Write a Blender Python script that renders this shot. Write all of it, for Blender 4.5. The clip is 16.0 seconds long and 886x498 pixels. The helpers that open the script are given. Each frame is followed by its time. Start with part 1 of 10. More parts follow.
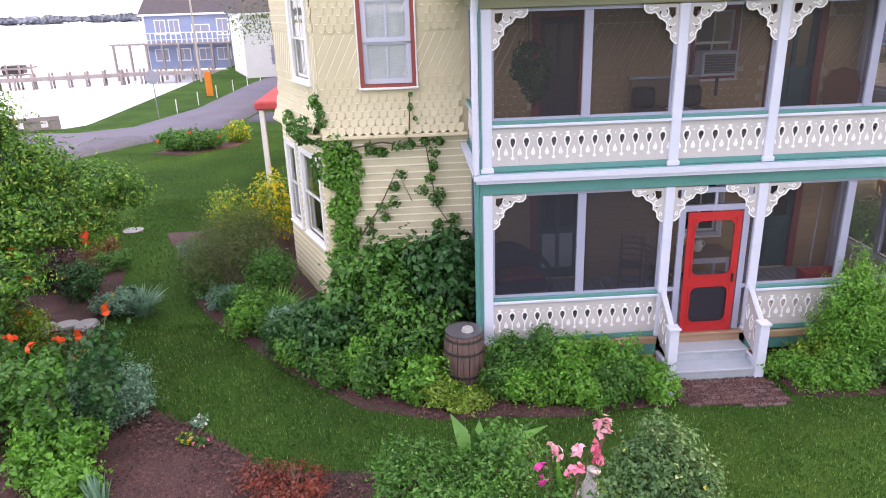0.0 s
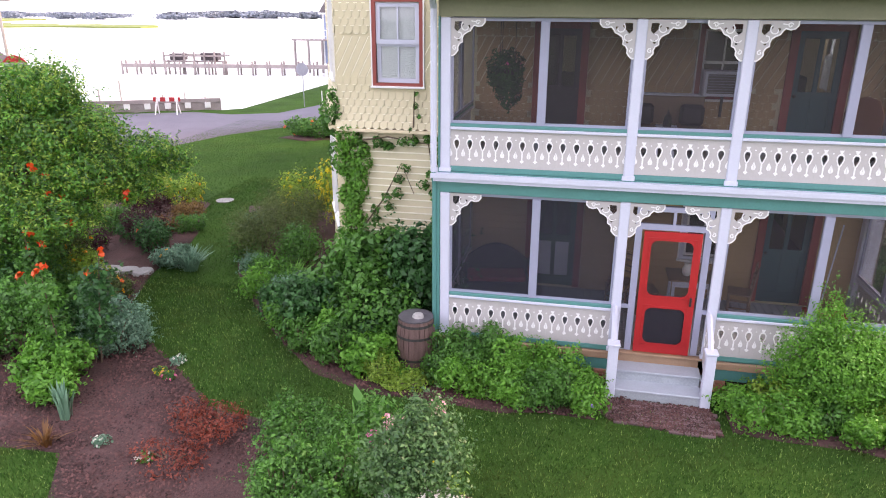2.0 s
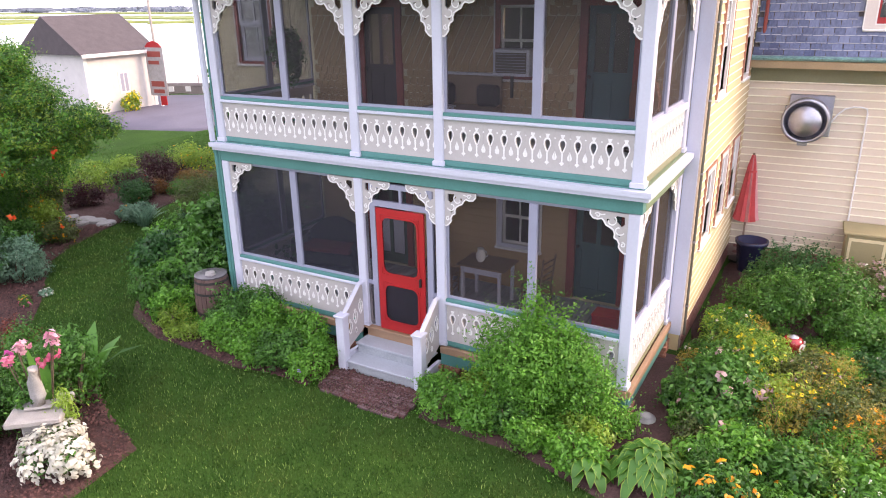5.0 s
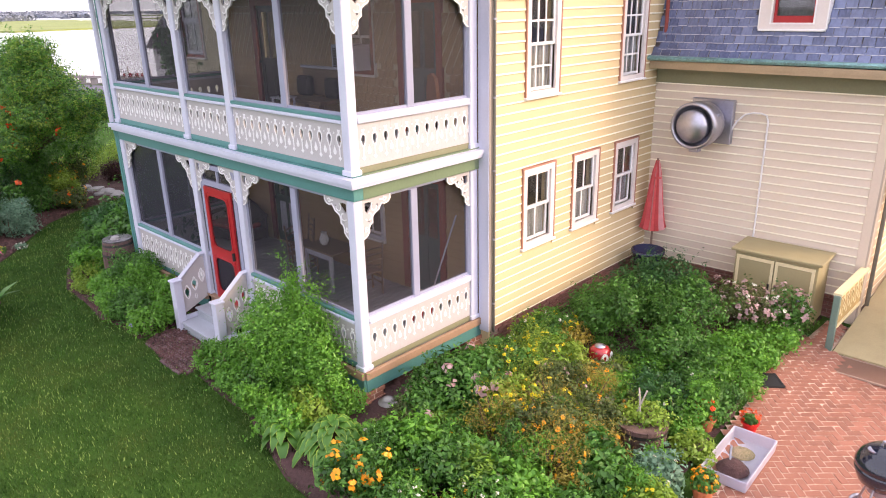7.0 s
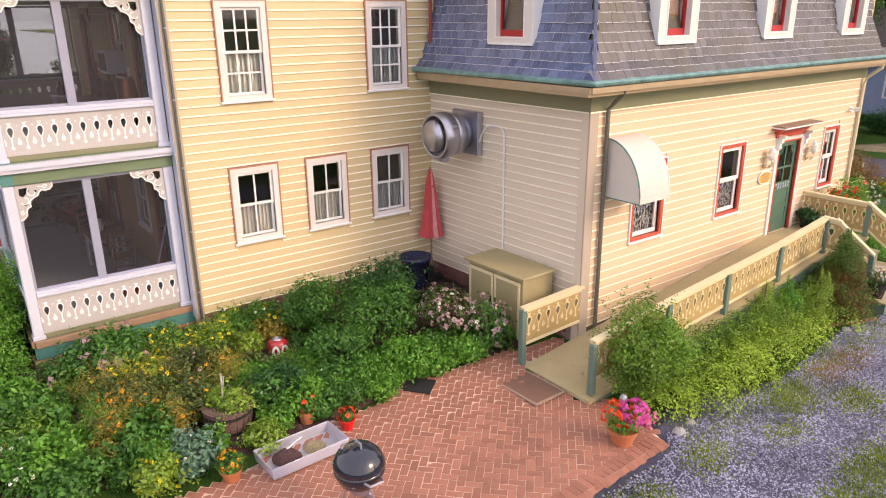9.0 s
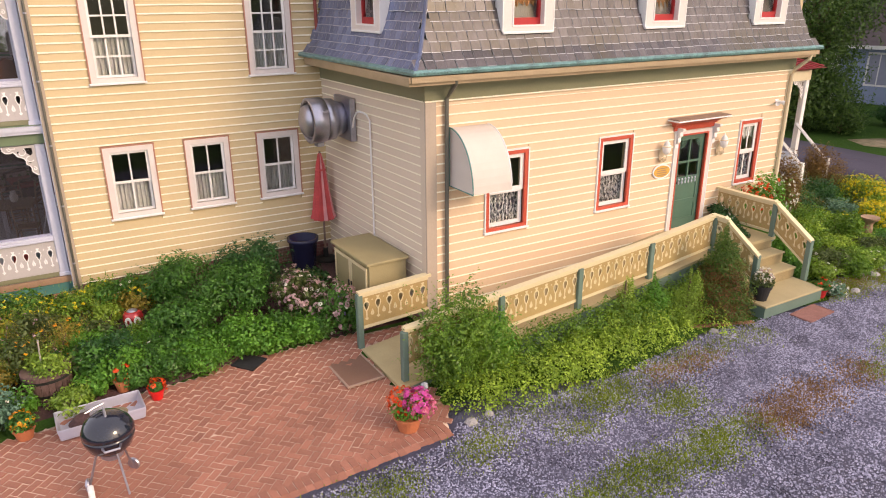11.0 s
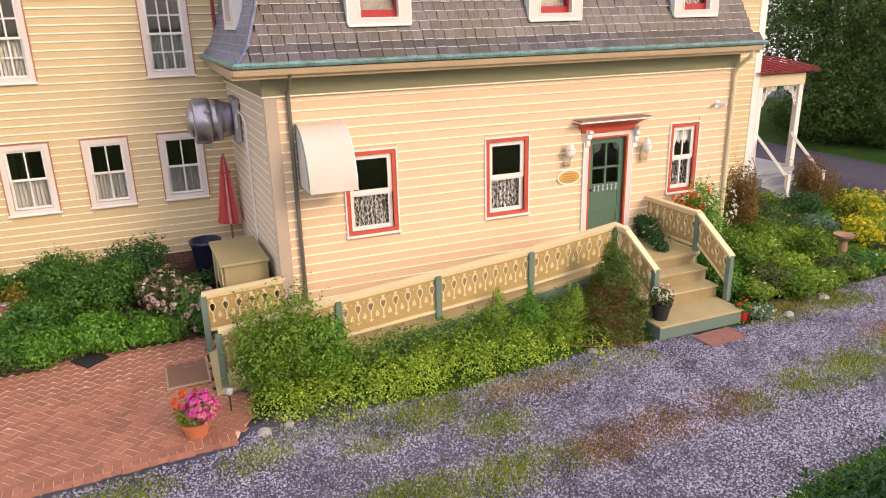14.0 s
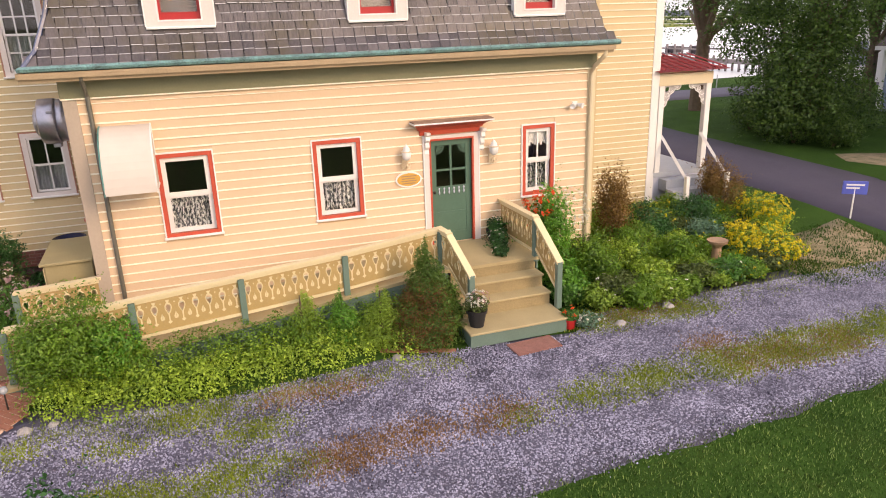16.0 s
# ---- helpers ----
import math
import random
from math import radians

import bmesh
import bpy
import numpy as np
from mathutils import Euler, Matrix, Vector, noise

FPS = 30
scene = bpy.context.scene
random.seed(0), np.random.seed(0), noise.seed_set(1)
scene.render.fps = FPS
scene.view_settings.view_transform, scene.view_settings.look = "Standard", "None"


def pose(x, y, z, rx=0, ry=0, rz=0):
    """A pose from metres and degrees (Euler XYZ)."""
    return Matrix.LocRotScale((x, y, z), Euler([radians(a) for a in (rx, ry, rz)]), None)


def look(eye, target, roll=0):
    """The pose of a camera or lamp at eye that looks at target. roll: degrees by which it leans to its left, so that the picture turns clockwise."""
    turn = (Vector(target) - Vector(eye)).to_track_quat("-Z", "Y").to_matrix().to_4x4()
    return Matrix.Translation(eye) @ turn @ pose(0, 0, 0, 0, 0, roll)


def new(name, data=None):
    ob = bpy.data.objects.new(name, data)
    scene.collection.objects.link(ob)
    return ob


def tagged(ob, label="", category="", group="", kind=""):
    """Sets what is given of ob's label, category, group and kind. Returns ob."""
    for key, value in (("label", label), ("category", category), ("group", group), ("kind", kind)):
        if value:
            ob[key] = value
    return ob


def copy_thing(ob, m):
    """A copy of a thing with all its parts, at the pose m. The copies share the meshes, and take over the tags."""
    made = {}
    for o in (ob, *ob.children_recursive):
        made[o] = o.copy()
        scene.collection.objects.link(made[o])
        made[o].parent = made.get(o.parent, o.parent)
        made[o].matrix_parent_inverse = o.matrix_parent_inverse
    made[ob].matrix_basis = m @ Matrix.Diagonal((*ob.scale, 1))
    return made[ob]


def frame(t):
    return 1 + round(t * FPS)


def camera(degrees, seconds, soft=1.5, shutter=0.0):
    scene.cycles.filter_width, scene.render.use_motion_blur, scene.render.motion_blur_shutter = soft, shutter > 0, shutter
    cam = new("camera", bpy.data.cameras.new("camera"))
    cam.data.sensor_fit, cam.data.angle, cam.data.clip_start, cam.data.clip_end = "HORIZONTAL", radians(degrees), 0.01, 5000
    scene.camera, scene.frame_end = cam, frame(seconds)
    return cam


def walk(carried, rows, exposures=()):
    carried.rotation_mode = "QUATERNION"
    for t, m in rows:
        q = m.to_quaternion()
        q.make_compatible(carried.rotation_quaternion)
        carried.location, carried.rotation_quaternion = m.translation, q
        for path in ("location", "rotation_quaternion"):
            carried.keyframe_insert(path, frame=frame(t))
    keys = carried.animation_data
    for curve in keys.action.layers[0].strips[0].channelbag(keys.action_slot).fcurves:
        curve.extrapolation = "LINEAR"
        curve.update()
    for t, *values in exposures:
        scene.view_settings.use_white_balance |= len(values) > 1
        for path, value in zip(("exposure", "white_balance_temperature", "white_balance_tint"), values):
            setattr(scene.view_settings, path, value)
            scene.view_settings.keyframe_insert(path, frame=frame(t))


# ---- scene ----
cam = camera(64.7, 16.0, soft=1.0)
PATH = [
    (0, (-1.253, -10.05, 5.855), (-1.163, -8.172, 5.174), -1.9),
    (0.5, (-0.529, -10.158, 5.887), (-0.636, -8.282, 5.203), -1.8),
    (1, (0.235, -10.422, 5.84), (0.028, -8.548, 5.174), -0.6),
    (1.5, (1.164, -10.53, 5.855), (0.863, -8.667, 5.193), 0.0),
    (2, (2.079, -10.554, 5.821), (1.697, -8.704, 5.163), 0.3),
    (2.5, (3.211, -10.392, 5.766), (2.727, -8.566, 5.109), -0.1),
    (3, (4.359, -10.129, 5.659), (3.776, -8.329, 5.01), -0.2),
    (3.5, (5.55, -9.763, 5.644), (4.87, -8.001, 4.985), -0.4),
    (4, (6.682, -9.371, 5.663), (5.92, -7.648, 4.991), -0.8),
    (6.5, (12.717, -6.391, 5.507), (11.503, -4.951, 4.833), -0.9),
    (7, (13.967, -5.518, 5.472), (12.66, -4.161, 4.803), -1.2),
    (7.5, (15.29, -4.498, 5.449), (13.897, -3.224, 4.787), -1.3),
    (8, (16.58, -3.369, 5.355), (15.126, -2.154, 4.715), -1.1),
    (8.5, (17.801, -2.078, 5.358), (16.309, -0.909, 4.72), -0.7),
    (9, (18.994, -0.772, 5.365), (17.469, 0.356, 4.73), -0.6),
    (9.5, (20.035, 0.502, 5.345), (18.477, 1.585, 4.713), -0.7),
    (10, (20.62, 1.274, 5.535), (19.05, 2.321, 4.875), -0.3),
    (12.5, (21.798, 3.88, 5.239), (20.083, 4.676, 4.584), -1.2),
    (13, (22.049, 4.6, 5.143), (20.314, 5.357, 4.498), -1.4),
    (13.5, (22.305, 5.379, 5.017), (20.552, 6.108, 4.386), -1.4),
    (14, (22.578, 6.191, 4.944), (20.815, 6.9, 4.32), -1.5),
    (14.5, (22.89, 7.114, 4.949), (21.119, 7.798, 4.319), -1.6),
    (15, (23.247, 8.098, 4.935), (21.462, 8.745, 4.305), -1.8),
    (15.5, (23.554, 8.986, 4.963), (21.765, 9.613, 4.327), -1.8),
    (16, (23.761, 9.792, 4.971), (21.964, 10.393, 4.332), -1.8),
]
walk(cam, [(t, look(eye, target, roll)) for t, eye, target, roll in PATH],
     [(0, 0.92, 6930, 21.5), (4.2, 0.81, 6900, 21.5), (7, 0.62, 6940, 22), (9, 0.12, 7120, 19.5), (12.5, -0.11, 7320, 19), (16, -0.15, 7400, 19)])

# ---- light ----
world = bpy.data.worlds.new("world")
scene.world = world
world.use_nodes = True
wn = world.node_tree.nodes
wn.clear()
w_out = wn.new("ShaderNodeOutputWorld")
w_bg = wn.new("ShaderNodeBackground")
w_mix = wn.new("ShaderNodeMix")
w_mix.data_type = "RGBA"
w_sky = wn.new("ShaderNodeTexSky")
w_sky.sky_type = "NISHITA"
w_sky.sun_disc = False
w_sky.sun_elevation = radians(26)
w_sky.sun_rotation = radians(62)
w_sky.dust_density = 4.0
w_sky.air_density = 1.0
w_mix.inputs["Factor"].default_value = 0.62
w_mix.inputs["B"].default_value = (8.6, 8.9, 9.8, 1)
world.node_tree.links.new(w_sky.outputs["Color"], w_mix.inputs["A"])
world.node_tree.links.new(w_mix.outputs["Result"], w_bg.inputs["Color"])
w_bg.inputs["Strength"].default_value = 0.21
world.node_tree.links.new(w_bg.outputs["Background"], w_out.inputs["Surface"])

sun_data = bpy.data.lights.new("sun", "SUN")
sun_data.energy = 1.7
sun_data.angle = radians(14)
sun_data.color = (1.0, 0.78, 0.52)
sun = new("sun", sun_data)
SUN_AZ, SUN_EL = radians(28), radians(26)      # azimuth from +x towards +y
sun_from = Vector((math.cos(SUN_AZ) * math.cos(SUN_EL), math.sin(SUN_AZ) * math.cos(SUN_EL), math.sin(SUN_EL)))
sun.matrix_world = look(sun_from * 60, (0, 0, 0))


# ---- materials ----
def material(name, color, rough=0.6, metal=0.0, var=0.12, scale=3.0, fine=40.0, bump=0.15, spread=0.0, bump_scale=None, dirt=None, spec=0.5, transmission=0.0, clear=0.0):
    """A painted or natural surface: colour varied at two scales, bump, and a spread between objects."""
    m = bpy.data.materials.new(name)
    m.use_nodes = True
    nt = m.node_tree
    N, L = nt.nodes, nt.links
    b = N["Principled BSDF"]
    b.inputs["Roughness"].default_value = rough
    b.inputs["Metallic"].default_value = metal
    b.inputs["Specular IOR Level"].default_value = spec
    b.inputs["Transmission Weight"].default_value = transmission
    b.inputs["Coat Weight"].default_value = clear
    g = N.new("ShaderNodeNewGeometry")
    n1 = N.new("ShaderNodeTexNoise")
    n1.inputs["Scale"].default_value = scale
    n1.inputs["Detail"].default_value = 4
    n2 = N.new("ShaderNodeTexNoise")
    n2.inputs["Scale"].default_value = fine
    n2.inputs["Detail"].default_value = 3
    for n in (n1, n2):
        L.new(g.outputs["Position"], n.inputs["Vector"])
    add = N.new("ShaderNodeMath")
    add.operation = "ADD"
    L.new(n1.outputs["Fac"], add.inputs[0])
    L.new(n2.outputs["Fac"], add.inputs[1])
    val = add.outputs[0]
    if spread:
        oi = N.new("ShaderNodeObjectInfo")
        mul = N.new("ShaderNodeMath")
        mul.operation = "MULTIPLY_ADD"
        mul.inputs[1].default_value = spread
        L.new(oi.outputs["Random"], mul.inputs[0])
        L.new(val, mul.inputs[2])
        val = mul.outputs[0]
    mr = N.new("ShaderNodeMapRange")
    mr.inputs["From Min"].default_value = 0.55
    mr.inputs["From Max"].default_value = 1.45 + spread
    L.new(val, mr.inputs["Value"])
    mix = N.new("ShaderNodeMix")
    mix.data_type = "RGBA"
    lo = [max(0, c * (1 - var)) for c in color]
    hi = [min(1, c * (1 + var)) for c in color]
    if dirt:
        lo = dirt
    mix.inputs["A"].default_value = (*lo, 1)
    mix.inputs["B"].default_value = (*hi, 1)
    L.new(mr.outputs["Result"], mix.inputs["Factor"])
    L.new(mix.outputs["Result"], b.inputs["Base Color"])
    if bump:
        bp = N.new("ShaderNodeBump")
        bp.inputs["Strength"].default_value = bump
        bp.inputs["Distance"].default_value = 0.02
        n3 = n2
        if bump_scale:
            n3 = N.new("ShaderNodeTexNoise")
            n3.inputs["Scale"].default_value = bump_scale
            n3.inputs["Detail"].default_value = 5
            L.new(g.outputs["Position"], n3.inputs["Vector"])
        L.new(n3.outputs["Fac"], bp.inputs["Height"])
        L.new(bp.outputs["Normal"], b.inputs["Normal"])
    return m


def leaf_material(name, dark, light, trans=0.35, rough=0.44, spec=0.45, patch=None):
    """Foliage: every leaf its own tint, a little light let through, and wide patches of another tint where given."""
    m = bpy.data.materials.new(name)
    m.use_nodes = True
    nt = m.node_tree
    N, L = nt.nodes, nt.links
    b = N["Principled BSDF"]
    b.inputs["Roughness"].default_value = rough
    b.inputs["Specular IOR Level"].default_value = spec
    g = N.new("ShaderNodeNewGeometry")
    n1 = N.new("ShaderNodeTexNoise")
    n1.inputs["Scale"].default_value = 2.2
    L.new(g.outputs["Position"], n1.inputs["Vector"])
    a = N.new("ShaderNodeMath")
    a.operation = "MULTIPLY_ADD"
    a.inputs[1].default_value = 0.7
    L.new(g.outputs["Random Per Island"], a.inputs[0])
    s = N.new("ShaderNodeMath")
    s.operation = "SUBTRACT"
    s.inputs[1].default_value = 0.35
    L.new(n1.outputs["Fac"], s.inputs[0])
    L.new(s.outputs[0], a.inputs[2])
    mix = N.new("ShaderNodeMix")
    mix.data_type = "RGBA"
    mix.inputs["A"].default_value = (*dark, 1)
    mix.inputs["B"].default_value = (*light, 1)
    L.new(a.outputs[0], mix.inputs["Factor"])
    tint = mix.outputs["Result"]
    if patch:
        n2 = N.new("ShaderNodeTexNoise")
        n2.inputs["Scale"].default_value = 0.9
        n2.inputs["Detail"].default_value = 5
        n2.inputs["Roughness"].default_value = 0.65
        L.new(g.outputs["Position"], n2.inputs["Vector"])
        pr = N.new("ShaderNodeMapRange")
        pr.inputs["From Min"].default_value = 0.47
        pr.inputs["From Max"].default_value = 0.66
        L.new(n2.outputs["Fac"], pr.inputs["Value"])
        pm = N.new("ShaderNodeMix")
        pm.data_type = "RGBA"
        pm.inputs["B"].default_value = (*patch, 1)
        L.new(pr.outputs["Result"], pm.inputs["Factor"])
        L.new(tint, pm.inputs["A"])
        tint = pm.outputs["Result"]
    L.new(tint, b.inputs["Base Color"])
    t = N.new("ShaderNodeBsdfTranslucent")
    L.new(tint, t.inputs["Color"])
    ms = N.new("ShaderNodeMixShader")
    ms.inputs["Fac"].default_value = trans
    L.new(b.outputs["BSDF"], ms.inputs[1])
    L.new(t.outputs["BSDF"], ms.inputs[2])
    L.new(ms.outputs["Shader"], N["Material Output"].inputs["Surface"])
    return m


def glass_material(name, tint=(0.9, 0.93, 0.95), rough=0.02):
    m = bpy.data.materials.new(name)
    m.use_nodes = True
    b = m.node_tree.nodes["Principled BSDF"]
    b.inputs["Base Color"].default_value = (*tint, 1)
    b.inputs["Roughness"].default_value = rough
    b.inputs["Transmission Weight"].default_value = 1.0
    b.inputs["IOR"].default_value = 1.45
    return m


def slate_material(name, dark, light, stain, rough):
    """Split slate: a tone for each slate, streaks run down it, and broad weather stains."""
    m = bpy.data.materials.new(name)
    m.use_nodes = True
    nt = m.node_tree
    N, L = nt.nodes, nt.links
    b = N["Principled BSDF"]
    b.inputs["Roughness"].default_value = rough
    g = N.new("ShaderNodeNewGeometry")
    oi = N.new("ShaderNodeObjectInfo")
    own = N.new("ShaderNodeMath")
    own.operation = "ADD"
    L.new(oi.outputs["Random"], own.inputs[0])
    L.new(g.outputs["Random Per Island"], own.inputs[1])
    wrap = N.new("ShaderNodeMath")
    wrap.operation = "FRACT"
    L.new(own.outputs[0], wrap.inputs[0])
    mp = N.new("ShaderNodeMapping")
    mp.inputs["Scale"].default_value = (26, 26, 3.5)
    L.new(g.outputs["Position"], mp.inputs["Vector"])
    streak = N.new("ShaderNodeTexNoise")
    streak.inputs["Scale"].default_value = 1.0
    streak.inputs["Detail"].default_value = 5
    L.new(mp.outputs["Vector"], streak.inputs["Vector"])
    tone = N.new("ShaderNodeMath")
    tone.operation = "MULTIPLY_ADD"
    tone.inputs[1].default_value = 0.55
    L.new(wrap.outputs[0], tone.inputs[0])
    L.new(streak.outputs["Fac"], tone.inputs[2])
    mr = N.new("ShaderNodeMapRange")
    mr.inputs["From Min"].default_value = 0.40
    mr.inputs["From Max"].default_value = 1.10
    L.new(tone.outputs[0], mr.inputs["Value"])
    mix = N.new("ShaderNodeMix")
    mix.data_type = "RGBA"
    mix.inputs["A"].default_value = (*dark, 1)
    mix.inputs["B"].default_value = (*light, 1)
    L.new(mr.outputs["Result"], mix.inputs["Factor"])
    broad = N.new("ShaderNodeTexNoise")
    broad.inputs["Scale"].default_value = 0.8
    broad.inputs["Detail"].default_value = 6
    broad.inputs["Roughness"].default_value = 0.7
    L.new(g.outputs["Position"], broad.inputs["Vector"])
    br = N.new("ShaderNodeMapRange")
    br.inputs["From Min"].default_value = 0.50
    br.inputs["From Max"].default_value = 0.68
    br.inputs["To Max"].default_value = 0.8
    L.new(broad.outputs["Fac"], br.inputs["Value"])
    st = N.new("ShaderNodeMix")
    st.data_type = "RGBA"
    st.inputs["B"].default_value = (*stain, 1)
    L.new(br.outputs["Result"], st.inputs["Factor"])
    L.new(mix.outputs["Result"], st.inputs["A"])
    L.new(st.outputs["Result"], b.inputs["Base Color"])
    bp = N.new("ShaderNodeBump")
    bp.inputs["Strength"].default_value = 0.35
    bp.inputs["Distance"].default_value = 0.02
    L.new(streak.outputs["Fac"], bp.inputs["Height"])
    L.new(bp.outputs["Normal"], b.inputs["Normal"])
    return m


def lace_material(name, thread, gap):
    """Lace: open work of pale thread, denser in vertical figures."""
    m = bpy.data.materials.new(name)
    m.use_nodes = True
    nt = m.node_tree
    N, L = nt.nodes, nt.links
    b = N["Principled BSDF"]
    b.inputs["Roughness"].default_value = 0.9
    g = N.new("ShaderNodeNewGeometry")
    mp = N.new("ShaderNodeMapping")
    mp.inputs["Scale"].default_value = (34, 34, 17)
    L.new(g.outputs["Position"], mp.inputs["Vector"])
    n = N.new("ShaderNodeTexNoise")
    n.inputs["Scale"].default_value = 1.0
    n.inputs["Detail"].default_value = 3
    L.new(mp.outputs["Vector"], n.inputs["Vector"])
    mr = N.new("ShaderNodeMapRange")
    mr.inputs["From Min"].default_value = 0.44
    mr.inputs["From Max"].default_value = 0.54
    L.new(n.outputs["Fac"], mr.inputs["Value"])
    mix = N.new("ShaderNodeMix")
    mix.data_type = "RGBA"
    mix.inputs["A"].default_value = (*gap, 1)
    mix.inputs["B"].default_value = (*thread, 1)
    L.new(mr.outputs["Result"], mix.inputs["Factor"])
    L.new(mix.outputs["Result"], b.inputs["Base Color"])
    return m


def screen_material(name, color, cover):
    """Insect screen: a fine weave, part thread and part air."""
    m = bpy.data.materials.new(name)
    m.use_nodes = True
    nt = m.node_tree
    N, L = nt.nodes, nt.links
    b = N["Principled BSDF"]
    b.inputs["Base Color"].default_value = (*color, 1)
    b.inputs["Roughness"].default_value = 0.55
    t = N.new("ShaderNodeBsdfTransparent")
    ms = N.new("ShaderNodeMixShader")
    ms.inputs["Fac"].default_value = cover
    L.new(t.outputs["BSDF"], ms.inputs[1])
    L.new(b.outputs["BSDF"], ms.inputs[2])
    L.new(ms.outputs["Shader"], N["Material Output"].inputs["Surface"])
    return m


M_YELLOW = material("yellow_siding_paint", (0.575, 0.452, 0.262), 0.55, var=0.07, scale=0.8, fine=26, bump=0.08, spread=0.35)
# Same paint as the yellow siding, made pinker for the warm light on it.
M_PEACH = material("warm_lit_siding_paint", (0.66, 0.485, 0.325), 0.55, var=0.07, scale=0.8, fine=26, bump=0.08, spread=0.35)
M_CREAM = material("cream_siding_paint", (0.60, 0.53, 0.36), 0.6, var=0.08, scale=1.2, fine=30, bump=0.1, spread=0.35)
M_TRIM = material("cream_trim_paint", (0.70, 0.60, 0.42), 0.5, var=0.06, bump=0.06)
M_WHITE = material("white_paint", (0.80, 0.79, 0.80), 0.45, var=0.06, scale=1.5, fine=35, bump=0.05)
M_LILAC = material("lilac_grey_paint", (0.465, 0.438, 0.445), 0.5, var=0.07, scale=2, fine=30, bump=0.06)
M_POST = material("pale_post_paint", (0.555, 0.57, 0.69), 0.45, var=0.06, scale=2, fine=30, bump=0.05)
M_TEAL = material("teal_trim_paint", (0.075, 0.23, 0.22), 0.45, var=0.12, scale=2, fine=30, bump=0.06)
M_OLIVE = material("olive_frieze_paint", (0.20, 0.20, 0.12), 0.5, var=0.1, scale=1.5, fine=30, bump=0.05)
# Teal beam paint turned olive; the side's warm light is in the colour.
M_SIDEBEAM = material("warm_lit_teal_paint", (0.15, 0.21, 0.125), 0.5, var=0.12, scale=1.5, fine=30, bump=0.05)
M_RED = material("red_paint", (0.40, 0.020, 0.024), 0.38, var=0.12, scale=3, fine=30, bump=0.05)
M_BRICKRED = material("red_brown_casing_paint", (0.27, 0.052, 0.042), 0.5, var=0.1, scale=3, fine=30, bump=0.05)
M_REDTRIM = material("brick_red_trim_paint", (0.52, 0.080, 0.044), 0.5, var=0.14, scale=4, fine=30, bump=0.05)
M_WINGDOOR = material("grey_green_door_paint", (0.075, 0.155, 0.115), 0.45, var=0.12, scale=3, fine=30, bump=0.05)
M_CASING = material("pinkish_white_casing_paint", (0.70, 0.64, 0.63), 0.5, var=0.07, scale=3, fine=30, bump=0.05)
M_TEAL_DOOR = material("dark_teal_door_paint", (0.028, 0.095, 0.110), 0.4, var=0.12, scale=3, fine=30, bump=0.05)
M_GREEN_DOOR = material("dark_green_door_paint", (0.035, 0.10, 0.075), 0.4, var=0.12, scale=3, fine=30, bump=0.05)
M_BLUEGREY = material("blue_grey_screen_frame_paint", (0.30, 0.31, 0.42), 0.5, var=0.08, bump=0.05)
M_DECK = material("grey_deck_paint", (0.38, 0.41, 0.47), 0.5, var=0.1, scale=4, fine=40, bump=0.1)
M_BROWN = material("brown_porch_edge_paint", (0.33, 0.21, 0.135), 0.6, var=0.15, scale=4, fine=40, bump=0.1)
M_TAN = material("tan_ramp_paint", (0.43, 0.305, 0.13), 0.55, var=0.1, scale=3, fine=40, bump=0.08)
M_TANPALE = material("pale_yellow_ramp_trim_paint", (0.70, 0.60, 0.38), 0.5, var=0.08, scale=3, fine=40, bump=0.06)
M_RAMPFLOOR = material("tan_ramp_floor_paint", (0.42, 0.345, 0.195), 0.6, var=0.14, scale=3, fine=50, bump=0.12)
# Dark tone paints the unlit look of rooms behind the windows.
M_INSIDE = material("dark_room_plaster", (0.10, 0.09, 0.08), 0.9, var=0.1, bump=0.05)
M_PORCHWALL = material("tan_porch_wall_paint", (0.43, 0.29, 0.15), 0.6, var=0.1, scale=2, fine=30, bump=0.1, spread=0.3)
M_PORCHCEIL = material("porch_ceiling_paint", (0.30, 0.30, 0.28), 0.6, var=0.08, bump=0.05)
M_GLASS = glass_material("window_glass")
M_SCREEN = screen_material("dark_insect_screen", (0.022, 0.018, 0.026), 0.30)
# Denser navy copy of the screen, darkening the lower left bays.
M_SCREENNAVY = screen_material("dense_navy_insect_screen", (0.016, 0.017, 0.030), 0.47)
M_CURTAIN = material("white_curtain_cloth", (0.72, 0.72, 0.72), 0.9, var=0.15, scale=12, fine=90, bump=0.3)
M_LACE = lace_material("white_lace", (0.88, 0.88, 0.92), (0.10, 0.11, 0.15))
M_FLAG = material("grey_flagstone", (0.29, 0.28, 0.285), 0.85, var=0.3, scale=5, fine=60, bump=0.4)
M_SLATE = slate_material("grey_slate", (0.046, 0.040, 0.048), (0.135, 0.118, 0.128), (0.080, 0.064, 0.036), 0.36)
# End slope's slate tinted blue; the sky's sheen is put into the colour.
M_SLATEBLUE = slate_material("sky_tinted_slate", (0.060, 0.080, 0.165), (0.175, 0.212, 0.365), (0.066, 0.070, 0.112), 0.30)
M_COPPER = material("weathered_copper_gutter", (0.20, 0.40, 0.40), 0.42, 0.35, var=0.3, scale=5, fine=40, bump=0.2, dirt=(0.07, 0.10, 0.10))
M_PIPE = material("dark_copper_downpipe", (0.17, 0.165, 0.145), 0.45, 0.5, var=0.2, bump=0.1)
M_BRICK = material("red_brick", (0.34, 0.143, 0.098), 0.8, var=0.38, scale=1.6, fine=70, bump=0.5, spread=0.7, bump_scale=120)
